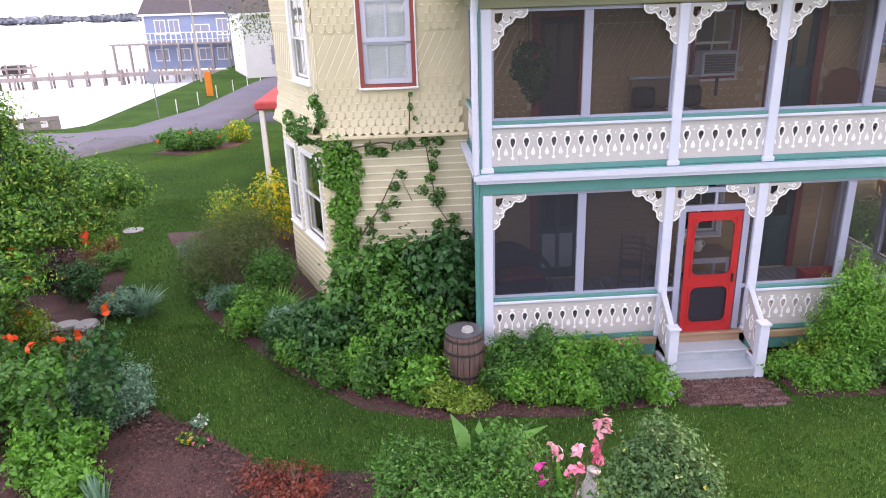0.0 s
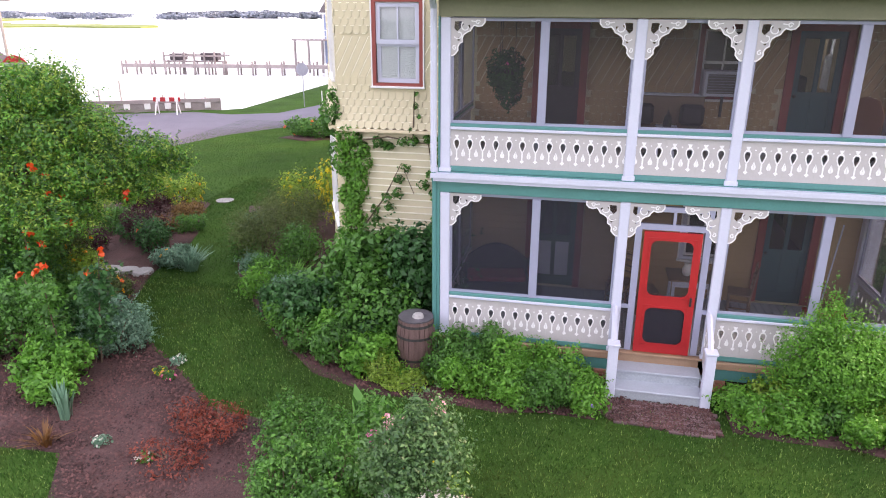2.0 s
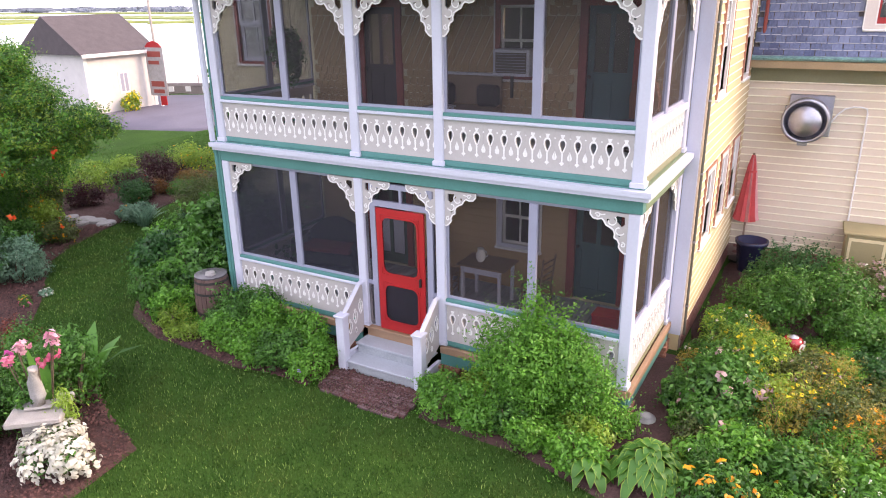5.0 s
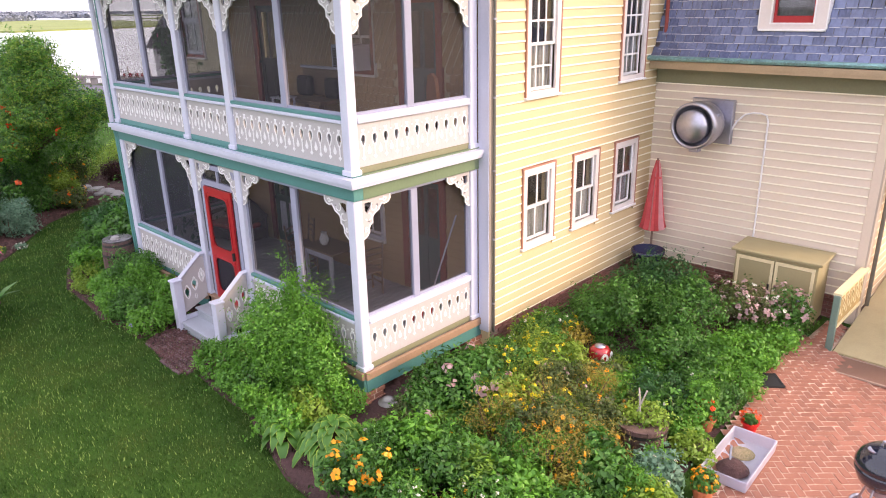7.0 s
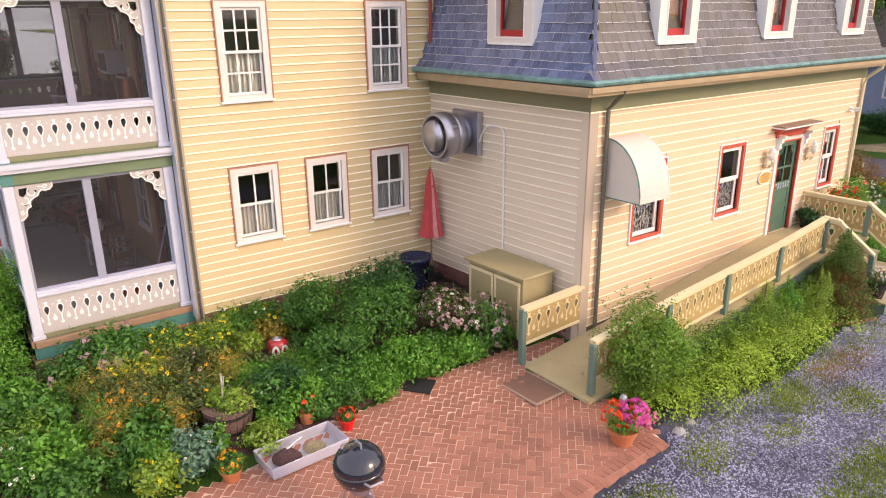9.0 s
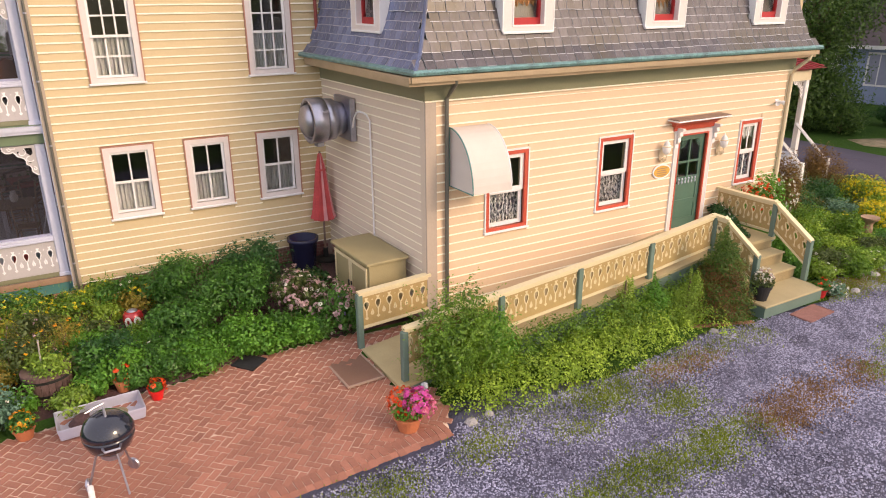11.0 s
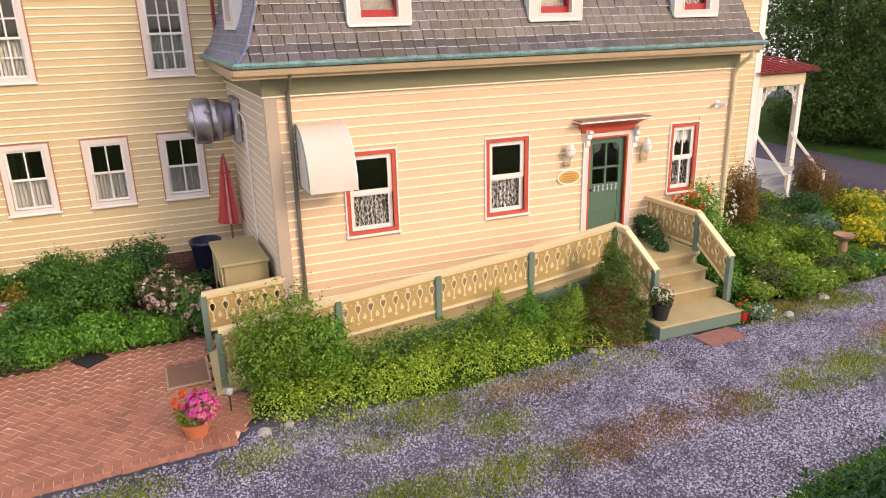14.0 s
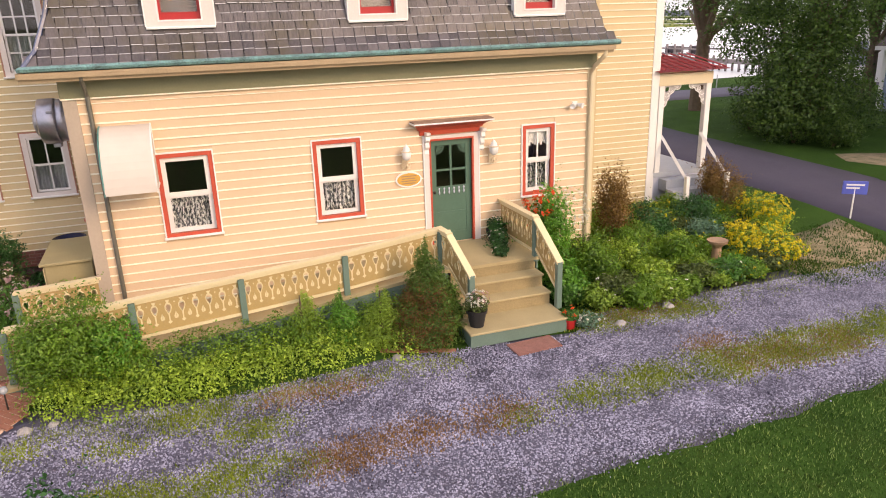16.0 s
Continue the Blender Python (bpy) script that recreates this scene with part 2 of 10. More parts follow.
# Greyer copy of the siding paint; the end wall's shade is mixed in.
M_WINGEND = material("shaded_siding_paint", (0.65, 0.55, 0.455), 0.55, var=0.07, scale=0.8, fine=26, bump=0.08, spread=0.3)
M_CORNER = material("grey_beige_corner_paint", (0.44, 0.365, 0.30), 0.55, var=0.08, scale=2, fine=30, bump=0.06)
M_CAB = material("olive_tan_cabinet_paint", (0.34, 0.29, 0.16), 0.55, var=0.1, scale=3, fine=40, bump=0.08)
# Bright course lines are painted on as pale slate edges.
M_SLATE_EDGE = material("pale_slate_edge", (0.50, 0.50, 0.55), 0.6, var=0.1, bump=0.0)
M_OLDBRICK = material("dull_worn_brick", (0.165, 0.105, 0.110), 0.9, var=0.35, scale=5, fine=50, bump=0.5, spread=0.3, bump_scale=100, dirt=(0.085, 0.055, 0.055))
# Pale lip colour paints in the bright line along each board's lower edge.
M_EDGE = material("edge_highlight_paint", (0.94, 0.89, 0.74), 0.5, var=0.06, bump=0.0)
M_JOINT = material("weathered_lime_joint", (0.30, 0.22, 0.19), 0.95, var=0.3, scale=6, fine=60, bump=0.4)
M_FOUND = material("dark_foundation_brick", (0.13, 0.08, 0.065), 0.85, var=0.3, scale=8, fine=60, bump=0.5)
M_MORTAR = material("sandy_mortar", (0.66, 0.50, 0.40), 0.95, var=0.25, scale=2.5, dirt=(0.29, 0.18, 0.135), fine=90, bump=0.4)
M_STEEL = material("galvanised_steel", (0.42, 0.42, 0.50), 0.36, 0.9, var=0.15, scale=4, fine=20, bump=0.08)
M_FABRIC_W = material("white_awning_canvas", (0.62, 0.57, 0.53), 0.8, var=0.06, scale=4, fine=120, bump=0.1)
M_UMB = material("faded_red_canvas", (0.55, 0.085, 0.09), 0.85, var=0.25, scale=5, fine=60, bump=0.2)
M_WOOD = material("weathered_oak", (0.22, 0.15, 0.115), 0.75, var=0.35, scale=4, fine=60, bump=0.4, spread=0.4)
M_BARREL = material("dark_barrel_oak", (0.130, 0.076, 0.070), 0.7, var=0.4, scale=4, fine=60, bump=0.4, spread=0.5)
M_BARKW = material("brown_bark", (0.14, 0.10, 0.07), 0.9, var=0.35, scale=6, fine=50, bump=0.6)
M_POLE = material("bleached_pole_timber", (0.42, 0.38, 0.35), 0.85, var=0.2, fine=20, bump=0.3)
M_IRON = material("dark_iron", (0.05, 0.05, 0.05), 0.5, 0.6, var=0.2, bump=0.1)
M_TERRA = material("terracotta", (0.48, 0.16, 0.07), 0.8, var=0.2, scale=6, fine=50, bump=0.2)
M_STONE = material("grey_stone", (0.34, 0.325, 0.325), 0.85, var=0.25, scale=5, fine=60, bump=0.4)
M_BLACK = material("black_enamel", (0.014, 0.017, 0.032), 0.12, var=0.1, bump=0.0, clear=0.5)
M_RUBBER = material("black_rubber", (0.015, 0.015, 0.017), 0.8, var=0.2, bump=0.2)
M_GRASS = material("lawn_soil", (0.040, 0.086, 0.015), 0.95, spec=0.08, var=0.55, scale=0.55, fine=34, bump=1.0, bump_scale=80, dirt=(0.016, 0.042, 0.010))
M_MULCH = material("dark_mulch", (0.062, 0.030, 0.030), 0.95, var=0.9, scale=2, fine=30, bump=1.0, bump_scale=60, dirt=(0.028, 0.014, 0.012))
M_GRAVEL = material("grey_gravel_bed", (0.118, 0.114, 0.170), 0.9, var=0.45, scale=1.1, fine=95, bump=1.0, bump_scale=130)
# Asphalt paled for the strong light on the harbour road.
M_PALEROAD = material("bright_lit_asphalt", (0.125, 0.115, 0.158), 0.9, var=0.2, scale=0.6, fine=20, bump=0.4)
M_ASPHALT = material("grey_asphalt", (0.066, 0.058, 0.092), 0.9, var=0.2, scale=0.6, fine=70, bump=0.4)
M_DIRT = material("sandy_earth", (0.36, 0.26, 0.18), 0.95, var=0.35, scale=3.5, dirt=(0.06, 0.085, 0.02), fine=50, bump=0.6)
# Near-white base colour holds the sky's reflection on the water.
M_WATER = material("sky_white_water", (0.78, 0.80, 0.83), 0.3, var=0.04, scale=0.05, fine=0.6, bump=0.15, bump_scale=0.8)

L_MID = leaf_material("mid_green_leaf", (0.024, 0.088, 0.018), (0.130, 0.345, 0.055))
L_DARK = leaf_material("dark_green_leaf", (0.013, 0.056, 0.018), (0.068, 0.215, 0.055))
L_BRIGHT = leaf_material("bright_green_leaf", (0.050, 0.180, 0.020), (0.205, 0.490, 0.062))
L_LIME = leaf_material("yellow_green_leaf", (0.115, 0.225, 0.025), (0.385, 0.560, 0.083))
L_WARM = leaf_material("warm_green_leaf", (0.048, 0.125, 0.015), (0.250, 0.450, 0.052))
L_COVER = leaf_material("ground_cover_leaf", (0.11, 0.22, 0.02), (0.52, 0.72, 0.09))
L_WEED = leaf_material("yellowing_weed", (0.085, 0.140, 0.012), (0.36, 0.44, 0.045), trans=0.2)
L_DRY = leaf_material("dry_rusty_weed", (0.20, 0.105, 0.040), (0.44, 0.26, 0.10), trans=0.2)
L_TIP = leaf_material("grass_highlight_tip", (0.12, 0.22, 0.05), (0.34, 0.46, 0.15), trans=0.2, spec=0.15)
L_FAR = leaf_material("far_tree_leaf", (0.016, 0.050, 0.014), (0.150, 0.270, 0.050))
L_EVER = leaf_material("evergreen_spray", (0.018, 0.058, 0.018), (0.105, 0.235, 0.060))
L_GREY = leaf_material("grey_green_leaf", (0.083, 0.181, 0.116), (0.247, 0.429, 0.297))
L_CONE = leaf_material("dark_conifer_spray", (0.028, 0.082, 0.014), (0.165, 0.300, 0.050))
L_GOLD = leaf_material("golden_feathery_leaf", (0.17, 0.15, 0.025), (0.52, 0.42, 0.08))
L_OLIVE = leaf_material("olive_leaf", (0.045, 0.075, 0.022), (0.170, 0.230, 0.065))
L_GRASS = leaf_material("grass_blade", (0.016, 0.052, 0.010), (0.064, 0.158, 0.030), trans=0.2, spec=0.12, patch=(0.085, 0.125, 0.030))
L_RUST = leaf_material("rusty_brown_leaf", (0.104, 0.039, 0.016), (0.260, 0.130, 0.039))
L_RUSTG = leaf_material("bronze_green_leaf", (0.10, 0.050, 0.016), (0.34, 0.21, 0.06))
L_MAROON = leaf_material("maroon_leaf", (0.026, 0.008, 0.013), (0.078, 0.019, 0.026))
L_REDLEAF = leaf_material("red_barberry_leaf", (0.13, 0.030, 0.022), (0.36, 0.085, 0.05))
L_GREYROSE = leaf_material("grey_green_rose_leaf", (0.022, 0.075, 0.024), (0.140, 0.275, 0.090))
M_PEBBLES = leaf_material("gravel_stone", (0.035, 0.035, 0.062), (0.465, 0.462, 0.625), trans=0.0, rough=0.85)
M_CHIPS = leaf_material("bark_chip", (0.014, 0.007, 0.007), (0.155, 0.070, 0.066), trans=0.0, rough=0.9)
M_UMBROOF = material("red_metal_roof", (0.42, 0.06, 0.07), 0.45, 0.3, var=0.12, bump=0.05)
F_YELLOW = leaf_material("yellow_petal", (0.60, 0.47, 0.01), (0.86, 0.74, 0.035))
F_ORANGE = leaf_material("orange_petal", (0.78, 0.27, 0.012), (0.92, 0.50, 0.03))
F_RED = leaf_material("orange_red_petal", (0.70, 0.05, 0.01), (0.85, 0.14, 0.03))
F_PINK = leaf_material("pink_petal", (0.65, 0.08, 0.22), (0.85, 0.30, 0.45))
F_PALEPINK = leaf_material("pale_pink_petal", (0.72, 0.28, 0.42), (0.88, 0.62, 0.70))
F_MAGENTA = leaf_material("magenta_petal", (0.60, 0.03, 0.25), (0.80, 0.16, 0.55))
F_WHITE = leaf_material("white_petal", (0.62, 0.60, 0.52), (0.85, 0.84, 0.78))
F_DUSTY = leaf_material("dusty_pink_petal", (0.38, 0.22, 0.24), (0.62, 0.45, 0.45))
F_VIOLET = leaf_material("violet_petal", (0.20, 0.13, 0.45), (0.36, 0.28, 0.62))


# ---- helpers for meshes ----
def thing(name, label, category, loc=(0, 0, 0), rz=0.0, group="", kind=""):
    ob = new(name)
    ob.empty_display_size = 0.1
    ob.matrix_basis = pose(*loc, 0, 0, rz)
    return tagged(ob, label, category, group, kind)


def part(name, bm, mat, parent=None, label="", smooth=False, m=None):
    me = bpy.data.meshes.new(name)
    bm.to_mesh(me)
    bm.free()
    for one in (mat if isinstance(mat, (list, tuple)) else [mat]):
        me.materials.append(one)
    if smooth:
        me.polygons.foreach_set("use_smooth", [True] * len(me.polygons))
    ob = new(name, me)
    ob.parent = parent
    if m is not None:
        ob.matrix_basis = m
    if label:
        ob["label"] = label
    return ob


def piece(name, me, parent, m, label=""):
    ob = new(name, me)
    ob.parent = parent
    ob.matrix_basis = m
    if label:
        ob["label"] = label
    return ob


def as_mesh(name, bm, mats):
    me = bpy.data.meshes.new(name)
    bm.to_mesh(me)
    bm.free()
    for one in (mats if isinstance(mats, (list, tuple)) else [mats]):
        me.materials.append(one)
    return me


def box(bm, x0, x1, y0, y1, z0, z1, mi=0):
    vs = [bm.verts.new(p) for p in ((x0, y0, z0), (x1, y0, z0), (x1, y1, z0), (x0, y1, z0), (x0, y0, z1), (x1, y0, z1), (x1, y1, z1), (x0, y1, z1))]
    fs = []
    for f in ((3, 2, 1, 0), (4, 5, 6, 7), (0, 1, 5, 4), (1, 2, 6, 5), (2, 3, 7, 6), (3, 0, 4, 7)):
        face = bm.faces.new([vs[i] for i in f])
        face.material_index = mi
        fs.append(face)
    return fs


def boxes(*dims, bevel=0.0):
    bm = bmesh.new()
    for d in dims:
        box(bm, *d)
    if bevel:
        bmesh.ops.bevel(bm, geom=bm.edges[:], offset=bevel, segments=1, affect="EDGES")
    return bm


def plate(outer, holes=(), t=0.02, mi=0, bm=None, y=0.0):
    """A flat board in the x-z plane, cut along outlines, its front at y and its back at y + t."""
    own = bmesh.new()
    for loop in (outer, *holes):
        vs = [own.verts.new((p[0], 0, p[1])) for p in loop]
        for i in range(len(vs)):
            own.edges.new((vs[i], vs[(i + 1) % len(vs)]))
    r = bmesh.ops.triangle_fill(own, edges=own.edges[:], use_beauty=True, normal=(0, -1, 0))
    faces = [f for f in own.faces]
    for f in faces:
        f.normal_update()
        if f.normal.y > 0:
            f.normal_flip()
    ex = bmesh.ops.extrude_face_region(own, geom=faces)
    bmesh.ops.translate(own, vec=(0, t, 0), verts=[v for v in ex["geom"] if isinstance(v, bmesh.types.BMVert)])
    bmesh.ops.recalc_face_normals(own, faces=own.faces[:])
    if bm is None:
        bm = bmesh.new()
    back = {}
    for v in own.verts:
        back[v] = bm.verts.new((v.co.x, v.co.y + y, v.co.z))
    for f in own.faces:
        nf = bm.faces.new([back[v] for v in f.verts])
        nf.material_index = mi
    own.free()
    return bm


def ribbon(bm, pts, w, y, t=0.006, mi=0):
    """A raised band along a line of points in the x-z plane."""
    left, right = [], []
    for i, p in enumerate(pts):
        a, b = pts[max(0, i - 1)], pts[min(len(pts) - 1, i + 1)]
        dx, dz = b[0] - a[0], b[1] - a[1]
        d = math.hypot(dx, dz) or 1
        left.append((p[0] - dz / d * w / 2, p[1] + dx / d * w / 2))
        right.append((p[0] + dz / d * w / 2, p[1] - dx / d * w / 2))
    lo = [[bm.verts.new((q[0], y, q[1])) for q in side] for side in (left, right)]
    hi = [[bm.verts.new((q[0], y - t, q[1])) for q in side] for side in (left, right)]
    for i in range(len(pts) - 1):
        for q in ((hi[0][i], hi[0][i + 1], hi[1][i + 1], hi[1][i]), (lo[0][i], lo[0][i + 1], hi[0][i + 1], hi[0][i]), (hi[1][i], hi[1][i + 1], lo[1][i + 1], lo[1][i])):
            bm.faces.new(q).material_index = mi


def ring(cx, cz, rx, rz, n=12, a0=0.0):
    return [(cx + rx * math.cos(a0 + 2 * math.pi * i / n), cz + rz * math.sin(a0 + 2 * math.pi * i / n)) for i in range(n)]


def lathe(profile, n=24, bm=None, cx=0.0, cy=0.0, mi=0, cap=True):
    """A turned body: a profile of (radius, height) round the z axis."""
    bm = bm or bmesh.new()
    rows = [[bm.verts.new((cx + r * math.cos(2 * math.pi * i / n), cy + r * math.sin(2 * math.pi * i / n), z)) for i in range(n)] for r, z in profile]
    for a, b in zip(rows, rows[1:]):
        for i in range(n):
            bm.faces.new((a[i], a[(i + 1) % n], b[(i + 1) % n], b[i])).material_index = mi
    if cap:
        bm.faces.new(rows[0][::-1]).material_index = mi
        bm.faces.new(rows[-1]).material_index = mi
    return bm


def tube(points, r, n=8, bm=None, r1=None, mi=0):
    """A pipe or branch along points, tapering to r1."""
    bm = bm or bmesh.new()
    pts = [Vector(p) for p in points]
    rows = []
    for i, p in enumerate(pts):
        d = (pts[min(i + 1, len(pts) - 1)] - pts[max(0, i - 1)]).normalized()
        side = d.cross(Vector((0, 0, 1)))
        side = side.normalized() if side.length > 0.05 else Vector((1, 0, 0))
        up = side.cross(d).normalized()
        rad = r if r1 is None else r + (r1 - r) * i / max(1, len(pts) - 1)
        rows.append([bm.verts.new(p + side * rad * math.cos(2 * math.pi * k / n) + up * rad * math.sin(2 * math.pi * k / n)) for k in range(n)])
    for a, b in zip(rows, rows[1:]):
        for k in range(n):
            bm.faces.new((a[k], a[(k + 1) % n], b[(k + 1) % n], b[k])).material_index = mi
    bm.faces.new(rows[0][::-1]).material_index = mi
    bm.faces.new(rows[-1]).material_index = mi
    return bm


def array_mesh(name, verts, faces, mat):
    """A mesh from numpy arrays: verts (n, 3), faces (m, k)."""
    me = bpy.data.meshes.new(name)
    verts, faces = np.ascontiguousarray(verts, dtype=np.float32), np.ascontiguousarray(faces, dtype=np.int32)
    k = faces.shape[1]
    me.vertices.add(len(verts))
    me.vertices.foreach_set("co", verts.ravel())
    me.loops.add(faces.size)
    me.loops.foreach_set("vertex_index", faces.ravel())
    me.polygons.add(len(faces))
    me.polygons.foreach_set("loop_start", np.arange(len(faces), dtype=np.int32) * k)
    me.update(calc_edges=True)
    me.validate()
    me.materials.append(mat)
    return me


def unit(v):
    return v / np.maximum(np.linalg.norm(v, axis=1, keepdims=True), 1e-6)


def leaf_quads(rng, centre, normal, length, width, fold=0.25):
    """One folded, pointed leaf for each centre."""
    n = len(centre)
    r = unit(rng.normal(size=(n, 3)))
    a = unit(np.cross(normal, r))
    b = np.cross(normal, a)
    L, W = length[:, None], width[:, None]
    p0 = centre - a * L * 0.5
    p1 = centre + b * W * 0.5 + normal * W * fold
    p2 = centre + a * L * 0.5 - normal * L * 0.12
    p3 = centre - b * W * 0.5 + normal * W * fold
    verts = np.stack((p0, p1, p2, p3), axis=1).reshape(-1, 3)
    faces = np.arange(4 * n).reshape(-1, 4)
    return verts, faces


def cloud(rng, blobs, n, depth=0.45, lump=0.25, floor=0.01):
    """Points near the outsides of a heap of lumpy ellipsoids, with the way out at each."""
    blobs = np.array(blobs, float)
    area = (blobs[:, 3] * blobs[:, 4] + blobs[:, 3] * blobs[:, 5] + blobs[:, 4] * blobs[:, 5]) ** 0.9
    pick = rng.choice(len(blobs), size=n, p=area / area.sum())
    d = unit(rng.normal(size=(n, 3)))
    ph = rng.uniform(0, 6, size=(len(blobs), 3))[pick]
    w = 1 + lump * np.sin(4 * d[:, 0] + ph[:, 0]) * np.sin(4 * d[:, 1] + ph[:, 1]) * np.cos(3 * d[:, 2] + ph[:, 2]) + lump * 0.5 * np.sin(9 * d[:, 0] + ph[:, 1]) * np.sin(8 * d[:, 1] + 7 * d[:, 2] + ph[:, 2])
    rad = w * (1 - depth * rng.random(n) ** 1.8)
    p = blobs[pick, :3] + d * blobs[pick, 3:6] * rad[:, None]
    out = unit(d / blobs[pick, 3:6])
    keep = p[:, 2] > floor
    return p[keep], out[keep]


def foliage(name, parent, mat, blobs, n, size, seed, aspect=0.5, up=0.35, scatter=0.7, depth=0.45, lump=0.25, label="", floor=0.01, twigs=0, twig=0.3, rise=0.7):
    rng = np.random.default_rng(seed)
    p, o = cloud(rng, blobs, n, depth, lump, floor)
    nrm = unit(o + scatter * rng.normal(size=p.shape) + np.array((0, 0, up)))
    ln = size * rng.uniform(0.6, 1.35, len(p))
    v, f = leaf_quads(rng, p, nrm, ln, ln * aspect)
    if twigs:
        v2, f2 = sprays(rng, blobs, twigs, twig, size, aspect, lump, rise)
        v, f = np.concatenate((v, v2)), np.concatenate((f, f2 + len(v)))
    ob = new(name, array_mesh(name, v, f, mat))
    ob.parent = parent
    if label:
        ob["label"] = label
    return ob


def sprays(rng, blobs, count, length, size, aspect, lump, rise=0.7, leaves=9, floor=0.05):
    """Leaves set along twigs that reach out of a heap and droop at their tips."""
    p, o = cloud(rng, blobs, count, 0.25, lump, floor)
    d = unit(o * 0.7 + np.array((0, 0, rise)) * rng.uniform(0.2, 1.2, (len(p), 1)) + 0.45 * rng.normal(size=p.shape))
    ln = length * rng.uniform(0.5, 1.4, len(p))
    pts, nrm, siz = [], [], []
    for k in range(leaves):
        t = (k + 0.6) / leaves
        c = p + d * (ln * t)[:, None] - np.array((0, 0, 1.0)) * (ln * 0.32 * t * t)[:, None] + size * 0.35 * rng.normal(size=p.shape)
        pts.append(c)
        nrm.append(unit(0.5 * o + np.array((0, 0, 0.6)) + 0.6 * rng.normal(size=p.shape)))
        siz.append(size * rng.uniform(0.6, 1.25, len(p)) * (1.1 - 0.45 * t))
    c, n, s = np.concatenate(pts), np.concatenate(nrm), np.concatenate(siz)
    return leaf_quads(rng, c, n, s, s * aspect)


def blooms(name, parent, mat, blobs, n, size, seed, petals=6, label="", lump=0.2):
    """Flower heads: little rosettes of petals on the outside of a heap."""
    rng = np.random.default_rng(seed)
    p, o = cloud(rng, blobs, n, 0.1, lump, 0.05)
    o = unit(o + np.array((0, 0, 0.5)))
    p = p + o * size * 0.5
    vs = []
    for k in range(petals):
        r = unit(np.cross(o, np.tile(np.array((math.cos(k * 2.4), math.sin(k * 2.4), 0.35)), (len(p), 1))))
        c = p + r * size * 0.32 * rng.uniform(0.7, 1.2, (len(p), 1)) + o * size * 0.15 * rng.normal(size=(len(p), 1))
        nn = unit(o + 0.45 * r + 0.25 * rng.normal(size=o.shape))
        q, _ = leaf_quads(rng, c, nn, np.full(len(p), size * 0.62), np.full(len(p), size * 0.5), 0.1)
        vs.append(q)
    v = np.concatenate(vs)
    ob = new(name, array_mesh(name, v, np.arange(len(v)).reshape(-1, 4), mat))
    ob.parent = parent
    if label:
        ob["label"] = label
    ob["kind"] = "stuff"
    return ob


def heap(rng, x, y, z0, rx, ry, h, k):
    """A main body and k smaller lumps of a shrub, standing on z0."""
    out = [(x, y, z0 + h * 0.48, rx * 0.82, ry * 0.82, h * 0.5)]
    for i in range(k):
        a, q = rng.uniform(0, 2 * math.pi), rng.uniform(0.45, 0.95)
        s = rng.uniform(0.32, 0.55)
        out.append((x + math.cos(a) * rx * q * 0.75, y + math.sin(a) * ry * q * 0.75, z0 + h * rng.uniform(0.3, 0.78), rx * s, ry * s, h * s * 0.62))
    return out


def ground_z(x, y):
    """Height of the ground: level round the house, a little lower by the drive, down into the harbour."""
    t = min(1.0, max(0.0, (x - 8.5) / 4.5))
    z = -0.27 * t * t * (3 - 2 * t)
    shore = 27.8 + 0.5 * min(0.0, max(-60.0, x + 19.0))
    e = min(1.0, max(0.0, min((y - shore) / 1.5, (-18.2 - x) / 2.0)))
    return z - 2.2 * e


def shrub(name, label, x, y, rx, ry, h, n, size, mat, seed, category="shrub", lumps=6, aspect=0.5, group="", flowers=(), z=None, lump=0.25, up=0.35, scatter=0.7, twigs=None, twig=None):
    """A bush: stems, a crown of leaves, and flower heads where given as (material, count, size, label)."""
    rng = np.random.default_rng(seed)
    z0 = ground_z(x, y) if z is None else z
    ob = thing(name, label, category, (x, y, z0), group=group)
    bl = heap(rng, 0, 0, 0, rx, ry, h, lumps)
    bm = bmesh.new()
    for i in range(5):
        a = rng.uniform(0, 6.28)
        tube([(0.03 * math.cos(a), 0.03 * math.sin(a), -0.03), (rx * 0.22 * math.cos(a), ry * 0.22 * math.sin(a), h * 0.35), (rx * 0.5 * math.cos(a + 0.4), ry * 0.5 * math.sin(a + 0.4), h * 0.75)], 0.02, 5, bm, 0.006)
    part("stem", bm, M_BARKW, ob)
    foliage("crown", ob, mat, bl, n, size, seed + 1, aspect, up, scatter, lump=lump, twigs=n // 40 if twigs is None else twigs, twig=0.26 * h + 0.05 if twig is None else twig)
    for i, (fm, cnt, fs, fl) in enumerate(flowers):
        blooms("bloom", ob, fm, bl, cnt, fs, seed + 20 + i, label=fl)
    return ob


# ---- ground, water, drive ----
def stretch_axis(lo, hi, near_lo, near_hi, step):
    a = list(np.arange(near_lo, near_hi + 1e-6, step))
    d, x = step, near_hi
    while x < hi:
        d *= 1.35
        x += d
        a.append(min(x, hi))
    d, x = step, near_lo
    while x > lo:
        d *= 1.35
        x -= d
        a.insert(0, max(x, lo))
    return a


xs, ys = stretch_axis(-2500, 2500, -58, 26, 1.0), stretch_axis(-300, 3000, -14, 50, 1.0)
gv = [(x, y, ground_z(x, y)) for y in ys for x in xs]
gf = [(j * len(xs) + i, j * len(xs) + i + 1, (j + 1) * len(xs) + i + 1, (j + 1) * len(xs) + i) for j in range(len(ys) - 1) for i in range(len(xs) - 1)]
ground = new("ground", array_mesh("ground", np.array(gv), np.array(gf), M_GRASS))
